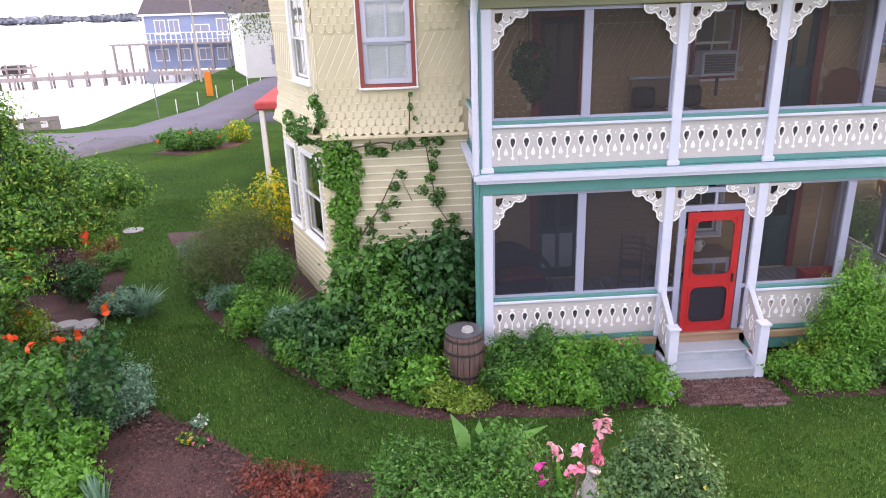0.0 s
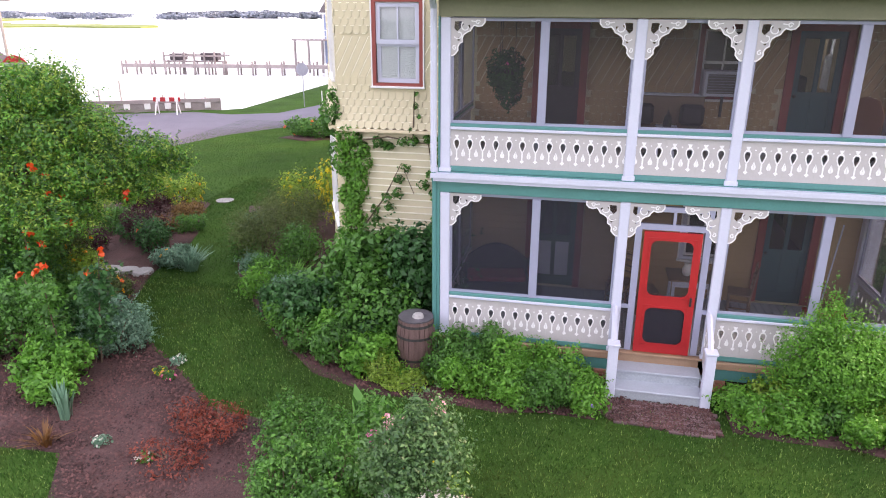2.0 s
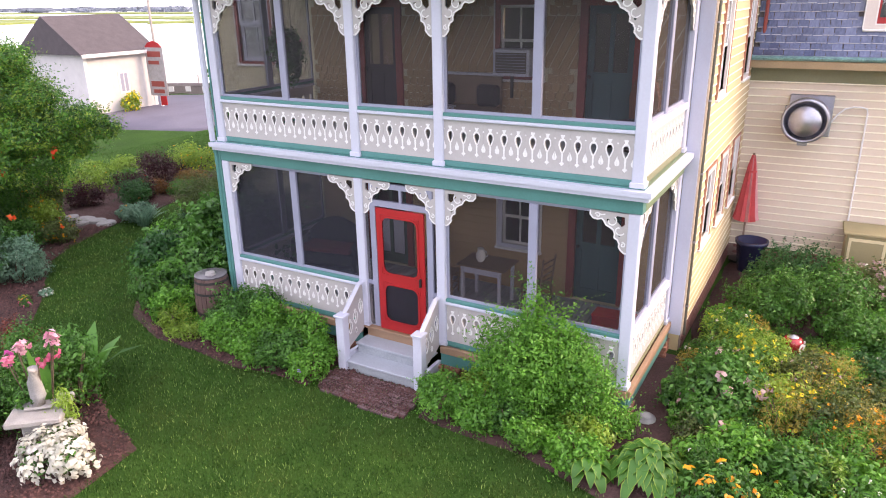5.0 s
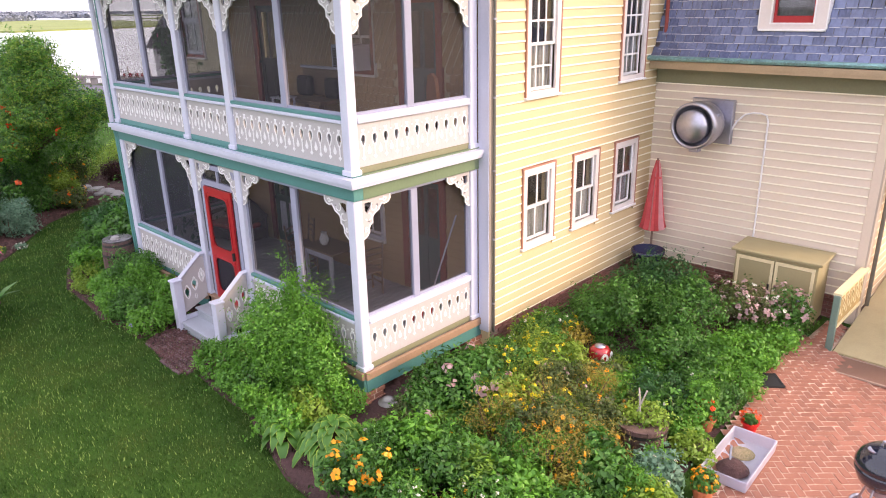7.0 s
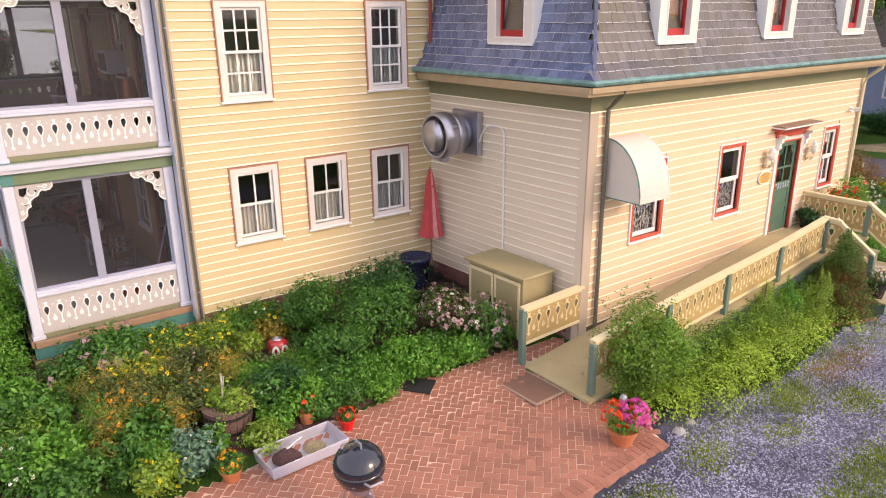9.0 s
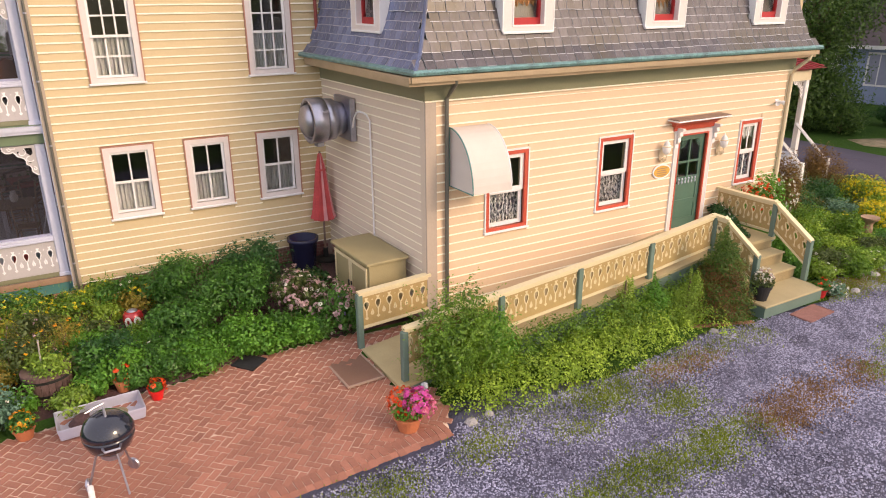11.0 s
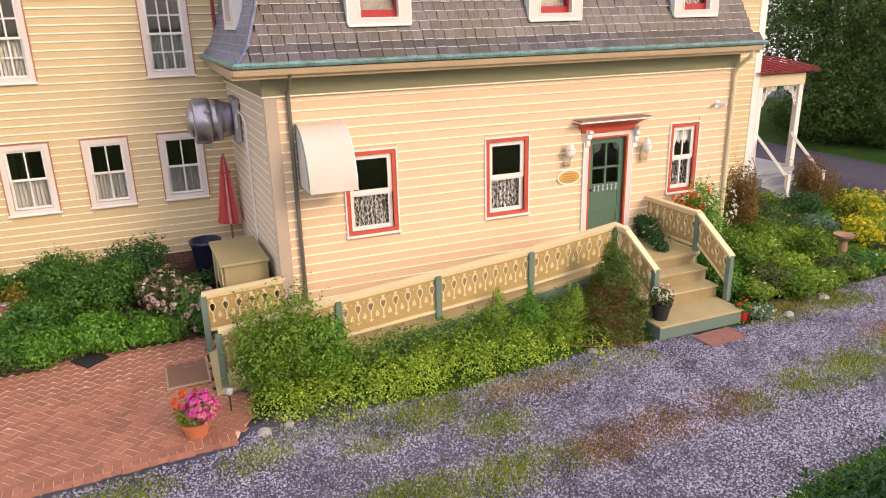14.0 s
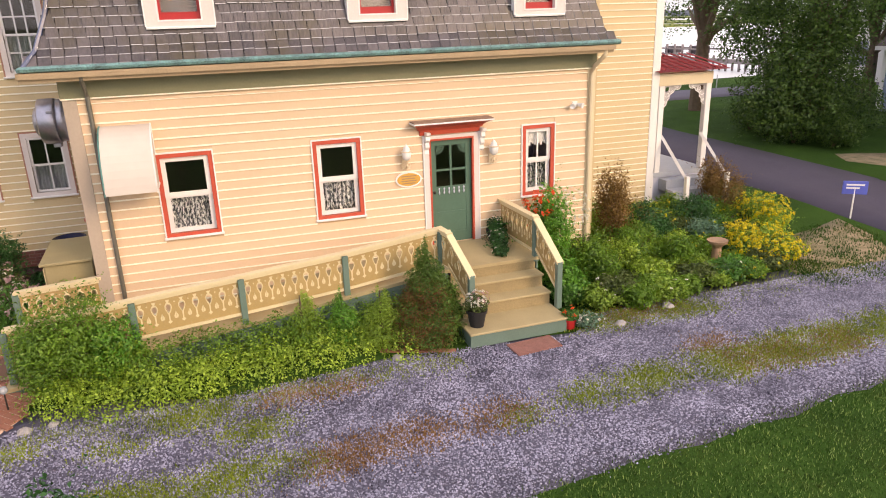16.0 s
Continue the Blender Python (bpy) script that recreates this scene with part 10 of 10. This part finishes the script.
x, y = patchy(rng, [(12.6, 22.6, 3.6, 2.6), (13.6, 21.6, 2.0, 1.4)], n, 1.2)
scatter_blades("grass", "ragged grass over the bare earth", rng, x, y, rng.uniform(0.02, 0.06, len(x)), rng.uniform(0.015, 0.03, len(x)), L_GRASS, 0.02)


# ---- harbour, neighbours, far shore ----
def simple_house(name, label, x, y, rot, w, d, h, roof_h, wall_m, roof_m, wins, base=0.0, doors=()):
    """A plain house: walls with corner boards, gabled roof with eaves, windows with frames."""
    ob = thing(name, label, "house", (x, y, base), rot)
    part("wall", boxes((-w / 2, w / 2, -d / 2, d / 2, 0, h)), wall_m, ob)
    bm = bmesh.new()
    e = 0.35
    p = [(-w / 2 - e, -d / 2 - e, h), (w / 2 + e, -d / 2 - e, h), (w / 2 + e, d / 2 + e, h), (-w / 2 - e, d / 2 + e, h), (-w / 2 - e, 0, h + roof_h), (w / 2 + e, 0, h + roof_h)]
    v = [bm.verts.new(q) for q in p]
    for f in ((0, 1, 5, 4), (2, 3, 4, 5), (1, 2, 5), (3, 0, 4), (3, 2, 1, 0)):
        bm.faces.new([v[i] for i in f])
    bmesh.ops.recalc_face_normals(bm, faces=bm.faces[:])
    part("roof", bm, roof_m, ob)
    part("fascia", boxes((-w / 2 - e, w / 2 + e, -d / 2 - e - 0.03, -d / 2 - e, h - 0.14, h + 0.04)), M_WHITE, ob)
    for cx in (-w / 2, w / 2):
        part("corner_board", boxes((cx - 0.1, cx + 0.1, -d / 2 - 0.03, -d / 2 - 0.001, 0, h)), M_WHITE, ob)
    for (u, z, ww, hh) in wins:
        win = part("window", boxes((u - ww / 2 - 0.1, u + ww / 2 + 0.1, -d / 2 - 0.05, -d / 2 - 0.002, z - 0.1, z + hh + 0.1)), M_WHITE, ob)
        for u0, u1 in ((u - ww / 2, u - 0.03), (u + 0.03, u + ww / 2)):
            part("pane", boxes((u0, u1, -d / 2 - 0.06, -d / 2 - 0.051, z, z + hh)), M_BLUEGREY, win)
    return ob


M_BLUEWALL = material("pale_blue_siding", (0.26, 0.32, 0.50), 0.6, var=0.08, bump=0.1)
M_DARKROOF = material("dark_shingle_roof", (0.09, 0.075, 0.085), 0.85, var=0.25, scale=3, fine=20, bump=0.3)
M_PIER = material("weathered_pier_timber", (0.29, 0.25, 0.25), 0.85, var=0.25, scale=2, fine=20, bump=0.4)
bh = simple_house("blue_house", "pale blue harbour house with a dark roof", -21.0, 66.5, -6, 9.6, 8.0, 5.2, 3.2, M_BLUEWALL, M_DARKROOF, [(-3.2, 3.4, 0.9, 1.2), (-1.8, 3.4, 0.9, 1.2), (0.8, 3.5, 1.6, 0.6), (3.0, 3.2, 1.0, 1.4), (-3.4, 0.9, 1.2, 1.0), (-1.2, 0.9, 1.2, 1.0), (1.0, 0.9, 1.2, 1.0), (2.8, 0.9, 1.2, 1.0)], base=-0.2)
part("balcony", boxes((-7.6, 4.2, -6.0, -4.0, 2.45, 2.6)), M_PIER, bh, "timber balcony deck")
for k in range(24):
    part("balcony_post", boxes((-7.5 + 0.5 * k, -7.42 + 0.5 * k, -6.0, -5.92, 2.6, 3.5)), M_WHITE, bh)
part("balcony_rail", boxes((-7.6, 4.2, -6.02, -5.9, 3.5, 3.58), (-7.6, 4.2, -6.0, -5.94, 2.9, 2.95)), M_WHITE, bh)
for k in range(8):
    part("stilt", boxes((-7.4 + 1.6 * k, -7.2 + 1.6 * k, -5.95, -5.75, -1.8, 2.45)), M_PIER, bh)
shed = simple_house("blue_shed", "small blue harbour shed", -14.7, 62.0, -6, 3.2, 3.0, 2.6, 0.9, M_BLUEWALL, M_BLUEWALL, [(0.2, 1.3, 0.7, 0.7)])


def pier(label, x0, y0, x1, y1, z, w, step=3.6):
    L = math.hypot(x1 - x0, y1 - y0)
    ob = thing("pier", label, "pier", (x0, y0, 0), math.degrees(math.atan2(y1 - y0, x1 - x0)))
    part("deck", boxes((0, L, -w / 2, w / 2, z - 0.35, z)), M_PIER, ob)
    k = 0
    while k * step <= L:
        for s in (-w / 2, w / 2):
            part("mooring_post", lathe([(0.11, -2.0), (0.11, z + 0.28), (0.06, z + 0.35)], 8, None, k * step, s), M_PIER, ob)
        k += 1
    return ob


pier("low grey timber pier over the water", -45.0, 55.2, -27.0, 58.0, 0.05, 0.9, 1.5)
pier("low grey timber pier towards the harbour house", -27.0, 58.3, -17.5, 57.8, 0.05, 0.9, 1.6)
st = thing("boat_lift", "grey timber boat lift beside the pier", "boat lift", (-38.0, 57.4, 0), 9)
part("frame", boxes((-3.2, 3.2, -0.9, -0.7, 0.75, 0.9), (-3.2, 3.2, 0.7, 0.9, 0.75, 0.9), (-3.2, 3.2, -0.7, -0.5, 0.2, 0.35)), M_PIER, st)
for k in range(7):
    part("post", boxes((-3.2 + 1.05 * k, -3.04 + 1.05 * k, -0.9, -0.74, -2.0, 1.25)), M_PIER, st)
for q in ((-2.6, -1.2, -0.6, 0.6, 0.36, 1.0), (0.6, 2.4, -0.6, 0.5, 0.36, 1.1)):
    part("crate", boxes(q, bevel=0.05), M_DARKROOF, st)
bulk = thing("wharf_rail", "white and dark wharf kerb along the bulkhead", "railing", (-57.5, 8.07, 0), 26.57)
part("wall", boxes((0, 43, 0.3, 0.6, -2.0, 0.40)), M_PIER, bulk, "timber bulkhead")
part("kerb", boxes((0, 43, 0.25, 0.5, 0.42, 0.62)), M_PIER, bulk)
for k in range(39):
    part("kerb_post", boxes((0.3 + 1.1 * k, 0.62 + 1.1 * k, 0.2, 0.55, 0.1, 0.42)), M_WHITE, bulk)
for k in range(36):
    h = 0.9 + 0.5 * math.sin(k * 2.3) + 0.35 * math.sin(k * 5.1)
    part("mooring_post", lathe([(0.055, -2.0), (0.05, h), (0.02, h + 0.05)], 7, None, 1.5 + 1.16 * k, 1.0 + 0.4 * math.sin(k * 1.7)), M_POLE, bulk)
simple_house("harbour_shed", "white harbour building with a dark gabled roof", -27.7, 16.75, 90, 4.0, 5.0, 3.05, 1.9, material("off_white_siding", (0.62, 0.60, 0.60), 0.6, bump=0.1), M_DARKROOF, [(0.1, 1.0, 0.45, 0.95)])
shrub("flowering_shrub", "yellow flowering shrub against the white harbour building", -24.6, 16.6, 0.5, 0.6, 0.9, 900, 0.12, L_LIME, 1210, flowers=((F_YELLOW, 90, 0.14, "yellow flowers"),))
sg = thing("harbour_sign", "tall pale sign board with red lettering bars", "sign", (-24.4, 18.5, 0), 8)
part("post", boxes((-0.06, 0.06, -0.06, 0.06, 0, 3.4)), M_WHITE, sg)
part("board", boxes((-0.6, 0.6, -0.12, -0.065, 0.6, 3.2)), M_STONE, sg)
for q in ((-0.45, 0.45, -0.135, -0.125, 2.7, 3.0), (-0.45, 0.3, -0.135, -0.125, 2.3, 2.5), (-0.45, 0.45, -0.135, -0.125, 1.1, 1.4), (-0.35, 0.4, -0.135, -0.125, 0.75, 0.95)):
    part("lettering", boxes(q), M_BRICKRED, sg)
part("panel", boxes((0.1, 0.5, -0.2, -0.14, 0.1, 0.6)), M_RED, sg)
part("finial", plate([(-0.6, 3.2), (0.6, 3.2), (0.35, 3.45), (0.0, 3.55), (-0.35, 3.45)], (), 0.05, 0, None, -0.115), M_RED, sg, "red curved crest")
bc = thing("barricade", "red and white sawhorse barricade by the wharf", "barricade", (-20.9, 24.8, 0), 12, group="wharf barricades")
part("board", boxes((-0.75, 0.75, -0.03, 0.03, 0.72, 0.95)), M_RED, bc, "red board")
for x0 in (-0.55, -0.05, 0.45):
    part("stripe", boxes((x0, x0 + 0.2, -0.036, -0.031, 0.72, 0.95)), M_WHITE, bc)
for sx in (-0.6, 0.6):
    for sy in (-0.3, 0.3):
        part("leg", tube([(sx, sy, 0.0), (sx * 0.9, 0.0, 0.9)], 0.035, 5), M_WHITE, bc)
copy_thing(bc, pose(-38.3, 16.7, 0, 0, 0, 35))
op = thing("marker_post", "orange marker post by the road", "post", (-14.2, 38.4, 0))
part("post", boxes((-0.22, 0.22, -0.05, 0.05, 0, 1.6), bevel=0.02), material("orange_paint", (0.75, 0.22, 0.02), 0.5), op)
for (x, y, h) in ((-17.3, 48, 9.5), (-26.1, 19.9, 6.6)):
    up = thing("utility_pole", "grey timber utility pole", "pole", (x, y, ground_z(x, y)))
    part("pole", lathe([(0.09, -0.2), (0.065, h)], 10), M_POLE, up)
    part("crossarm", boxes((-0.7, 0.7, -0.04, 0.04, h - 0.7, h - 0.6)), M_POLE, up)
rs = thing("road_sign", "grey round road sign on a post", "sign", (-14.8, 29.6, 0))
part("post", lathe([(0.03, 0), (0.03, 2.3)], 8), M_STEEL, rs)
part("disc", lathe([(0.38, -0.01), (0.38, 0.01)], 20), M_STEEL, rs, m=pose(0, -0.05, 2.2, 90))
for k in range(9):
    x, y = -14.2 + 0.35 * k, 31 + 3.2 * k
    bp = thing("edge_post", "thin white edge post by the road", "post", (x, y, 0), group="edge posts")
    part("post", lathe([(0.03, 0), (0.03, 0.8)], 6), M_WHITE, bp)
# oval flower bed on the far lawn
shrub("flower_bed_planting", "oval bed of green leaves with red flowers", -10.3, 20.0, 1.5, 0.9, 0.85, 3600, 0.13, L_MID, 1201, category="flower bed", lumps=8, flowers=((F_RED, 16, 0.16, "red flowers"),))
shrub("flower_bed_planting", "yellow flowers at the end of the oval bed", -8.8, 21.6, 0.7, 0.7, 1.0, 1200, 0.12, L_LIME, 1202, category="flower bed", flowers=((F_YELLOW, 60, 0.12, "yellow flowers"),))
sheet("mulch_bed", [(-11.9, 19.4), (-10.4, 18.9), (-8.6, 20.2), (-8.1, 21.9), (-9.4, 22.2), (-11.0, 21.4)], 0.05, M_MULCH, "mulched ground of an oval flower bed", "flower bed", wobble=0.03, seed=12)

# marsh islands and wooded far shore
M_MARSH = material("marsh_grass", (0.20, 0.24, 0.07), 0.95, var=0.3, scale=0.05, fine=0.8, bump=0.4)
# Distance haze is put into the woods' pale blue-grey colour.
M_HAZEWOOD = material("far_woods", (0.24, 0.27, 0.33), 0.95, var=0.35, scale=0.05, fine=0.5, bump=0.5)
for k, (x0, x1, y0, y1) in enumerate(((-400, -128, 176, 196), (-300, -160, 142, 152), (-900, -230, 245, 262), (-480, -226, 58, 142))):
    bm = bmesh.new()
    rr = random.Random(k)
    n = 40
    top = [(x0 + (x1 - x0) * i / n, y1 + rr.uniform(-6, 6)) for i in range(n + 1)]
    bot = [(x0 + (x1 - x0) * i / n, y0 + rr.uniform(-6, 6)) for i in range(n + 1)]
    a = [bm.verts.new((x, y, -0.55)) for x, y in bot]
    b = [bm.verts.new((x, y, -0.4)) for x, y in top]
    for i in range(n):
        bm.faces.new((a[i], a[i + 1], b[i + 1], b[i]))
    ex = bmesh.ops.extrude_face_region(bm, geom=bm.faces[:])
    bmesh.ops.translate(bm, vec=(0, 0, -1.2), verts=[v for v in ex["geom"] if isinstance(v, bmesh.types.BMVert)])
    bmesh.ops.recalc_face_normals(bm, faces=bm.faces[:])
    tagged(part("marsh", bm, M_MARSH), "low green marsh island in the harbour", "marsh", kind="structure")


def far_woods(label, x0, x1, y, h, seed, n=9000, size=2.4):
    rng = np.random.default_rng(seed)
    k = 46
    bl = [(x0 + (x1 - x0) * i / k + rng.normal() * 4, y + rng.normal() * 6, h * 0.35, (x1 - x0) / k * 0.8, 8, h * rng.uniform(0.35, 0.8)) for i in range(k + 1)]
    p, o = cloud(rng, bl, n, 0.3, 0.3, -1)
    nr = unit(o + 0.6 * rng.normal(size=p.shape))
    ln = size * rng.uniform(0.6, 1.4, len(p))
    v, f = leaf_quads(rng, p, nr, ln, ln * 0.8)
    tagged(new("far_woods", array_mesh("far_woods", v, f, M_HAZEWOOD)), label, "woods", kind="stuff")


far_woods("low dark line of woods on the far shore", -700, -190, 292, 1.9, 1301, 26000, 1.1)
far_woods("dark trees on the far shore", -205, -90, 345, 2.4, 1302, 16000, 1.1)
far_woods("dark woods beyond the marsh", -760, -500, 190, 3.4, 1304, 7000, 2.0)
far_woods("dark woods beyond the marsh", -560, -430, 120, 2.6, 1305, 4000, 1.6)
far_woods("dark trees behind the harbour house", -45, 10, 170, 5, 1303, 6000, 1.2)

# ---- beyond the wing: porch, street, trees ----
fp = thing("entry_porch", "entry porch with a red metal roof and white posts", "porch", (0, 0, 0))
part("deck", boxes((4.5, 8.55, 20.62, 22.4, 0.72, 0.85)), M_DECK, fp)
part("skirt", boxes((4.5, 8.5, 22.36, 22.40, -0.3, 0.71), (8.46, 8.5, 20.62, 22.36, -0.3, 0.71)), M_POST, fp)
bm = bmesh.new()
v = [bm.verts.new(q) for q in ((8.8, 20.55, 3.42), (8.8, 22.75, 3.42), (7.2, 22.0, 3.68), (7.2, 20.55, 3.68), (4.0, 22.0, 3.68), (4.0, 22.75, 3.42))]
bm.faces.new(v[:4])
bm.faces.new((v[1], v[5], v[4], v[2]))
bmesh.ops.solidify(bm, geom=bm.faces[:], thickness=-0.06)
part("roof", bm, M_UMBROOF, fp, "red standing-seam metal roof")
for k in range(8):
    y = 20.7 + 0.26 * k
    part("seam", tube([(8.81, y, 3.48), (7.2, y, 3.74)], 0.022, 4), M_UMBROOF, fp)
part("beam", boxes((4.2, 8.6, 22.16, 22.32, 3.07, 3.36), (8.44, 8.6, 20.62, 22.16, 3.07, 3.36)), M_TRIM, fp)
for x, y in ((8.5, 22.24), (8.5, 20.82), (6.4, 22.24), (4.4, 22.24)):
    part("post", boxes((x - 0.08, x + 0.08, y - 0.08, y + 0.08, 0.85, 3.07), bevel=0.01), M_WHITE, fp)
for y, fl in ((20.90, 0), (22.16, 1)):
    piece("bracket", BR_L if fl else BR_R, fp, R90(8.56) @ pose(y, 0.03, 3.07), "white scroll bracket")
for i, z in enumerate((0.68, 0.46, 0.24, 0.02)):
    part("step", boxes((8.5 + 0.3 * i, 8.84 + 0.3 * i, 20.95, 22.1, z - 0.30, z)), M_DECK, fp)
for y in (20.95, 22.15):
    part("handrail", tube([(8.5, y, 1.78), (9.65, y, 0.85)], 0.05, 4), M_WHITE, fp)
    part("newel", boxes((9.6, 9.7, y - 0.05, y + 0.05, -0.25, 0.95)), M_WHITE, fp)
bsn = thing("lawn_sign", "small blue lawn sign by the street", "sign", (11.2, 24.7, ground_z(11.2, 24.7)), 55)
part("post", lathe([(0.02, 0), (0.02, 0.75)], 6), M_WHITE, bsn)
part("board", boxes((-0.28, 0.28, -0.015, 0.015, 0.62, 0.95), bevel=0.01), material("blue_sign_paint", (0.10, 0.13, 0.55), 0.4), bsn)
part("lettering", boxes((-0.2, 0.2, -0.022, -0.0155, 0.84, 0.88), (-0.2, 0.1, -0.022, -0.0155, 0.76, 0.80)), M_WHITE, bsn)


def big_tree(label, x, y, h, r, n, mat, seed, trunk, th, name="tree", leaf=0.30):
    rng = np.random.default_rng(seed)
    cr = []
    for k in range(16):
        f = k / 15
        rad = r * (1.0 - 0.75 * f) * rng.uniform(0.5, 0.9)
        a = rng.uniform(0, 6.28)
        cr.append((math.cos(a) * rad, math.sin(a) * rad, th + (h - th) * f, r * (0.55 - 0.25 * f), r * (0.55 - 0.25 * f), (h - th) * 0.14))
    return tree(label, x, y, h, cr, n, leaf, mat, seed, trunk, th, name, aspect=0.55, lump=0.4, twigs=n // 40, twig=leaf * 6)


big_tree("broad dark evergreen across the street", 2.3, 32.0, 10.5, 3.5, 62000, L_FAR, 1401, 0.28, 0.9, "evergreen_tree", 0.125)
big_tree("tall tree with a thick dark trunk across the street", -5.6, 33.2, 14, 5.2, 15000, L_FAR, 1402, 0.42, 4.8, leaf=0.14)
big_tree("tall dark tree across the street", 9.5, 41.0, 15, 5.5, 12000, L_FAR, 1403, 0.4, 3.0, leaf=0.24)
big_tree("tall dark tree behind the houses", 0.5, 46.0, 16, 6.0, 18000, L_MID, 1404, 0.4, 4.5, leaf=0.3)
big_tree("tall dark tree across the street", 16.5, 37.5, 14, 5.0, 24000, L_EVER, 1405, 0.4, 2.0, leaf=0.24)
big_tree("thin tree with bare limbs beyond the street", -4.5, 43.0, 13, 4.0, 4500, L_FAR, 1406, 0.34, 3.5, leaf=0.16)
shrub("hedge", "low dark hedge across the street", 8.2, 34.0, 2.2, 1.0, 1.3, 4000, 0.16, L_DARK, 1410, lumps=9)
shrub("hedge", "low dark hedge across the street", 6.2, 34.6, 2.2, 1.0, 1.2, 7000, 0.11, L_DARK, 1411, lumps=9)
for k, (x, y, r, h) in enumerate(((0.5, 31.1, 1.1, 1.3), (1.9, 30.7, 1.2, 1.5), (3.4, 30.5, 1.2, 1.4), (4.7, 31.0, 1.0, 1.2))):
    shrub("shrub", "dark green bush below the evergreen", x, y, r, r * 0.8, h, 4200, 0.09, L_FAR, 1415 + 7 * k, lumps=8, group="bushes below the evergreen")
simple_house("neighbour_house", "blue-grey house across the street behind trees", 3.4, 45.0, 12, 11, 8, 2.9, 2.6, M_BLUEWALL, M_DARKROOF, [(-3.5, 1.0, 1.0, 1.5), (-1.2, 1.0, 1.0, 1.5), (1.4, 1.0, 1.0, 1.5), (3.6, 1.0, 1.0, 1.5)])
simple_house("neighbour_house", "white house seen between trees across the street", -9.5, 55.0, 20, 12, 8, 5.0, 3.4, M_WHITE, M_DARKROOF, [(-3.5, 1.0, 1.0, 1.5), (-1.2, 1.0, 1.0, 1.5), (1.4, 1.0, 1.0, 1.5), (3.6, 1.0, 1.0, 1.5)])

# ---- siding boards, slates and shingles, laid last ----
for job in BOARD_LATER:
    lay_boards(*job)
lay_slates()
shingle_wall(wall_front, -2.68, -0.2, [(-2.02, -1.0, 4.33, 5.98)], FW, [(-2.72, -2.03), (-0.99, -0.16)])
shingle_wall(wall_bay, 0.05, BAY_L - 0.05, [(1.33, 2.47, 4.38, 6.03)], BAYW, [(0.02, 1.32), (2.48, BAY_L - 0.02)])
cuts = sorted((h[0], h[1]) for h in door_h[:2] + [(3.8, 4.74, 0, 0)])
edges = [0.0] + [q for k in cuts for q in k] + [7.05]
diagonal_boards(wall_front, [(edges[i], edges[i + 1]) for i in range(0, len(edges), 2) if edges[i + 1] - edges[i] > 0.1], 4.50, 5.30, M_PORCHWALL, M_TRIM, y=-0.034)
SH_P = shingle_mesh("shingle", 0.145, 0.16, M_PORCHWALL, nick=0.28, edge=M_TRIM)
field = bmesh.new()
for r, z in enumerate([3.44 + 0.135 * i for i in range(8)] + [5.30 + 0.135 * i for i in range(3)]):
    u = 0.05 + (0.075 if r % 2 else 0.0)
    while u < 7.05:
        if not any(h[0] - 0.06 < u < h[1] + 0.06 and h[2] - 0.1 < z < h[3] for h in door_h + [(3.82, 4.72, 4.28, 5.6)]):
            n0 = len(field.verts)
            field.from_mesh(SH_P)
            field.verts.ensure_lookup_table()
            for v in field.verts[n0:]:
                v.co += Vector((u, -0.012, z))
        u += 0.15
tagged(part("shingle_field", field, [M_PORCHWALL, M_TRIM], wall_front, "tan scalloped shingles"), kind="stuff")
FOUND = as_mesh("brick", boxes((-0.098, 0.098, -0.012, 0.012, -0.029, 0.029), bevel=0.004), material("dark_red_foundation_brick", (0.20, 0.085, 0.075), 0.85, var=0.35, scale=8, fine=60, bump=0.5, spread=0.5))
for wall, u0, u1, y, z1 in ((found_y, 2.62, 7.62, -0.026, 0.33), (found_w, 7.36, 11.18, -0.036, 0.27)):
    for r in range(8):
        u = u0 + 0.1 + (0.105 if r % 2 else 0.0)
        while u < u1 - 0.09:
            piece("brick", FOUND, wall, pose(u, y, z1 - 0.01 - 0.071 * r))
            u += 0.21
lay_patio()
lay_landing()
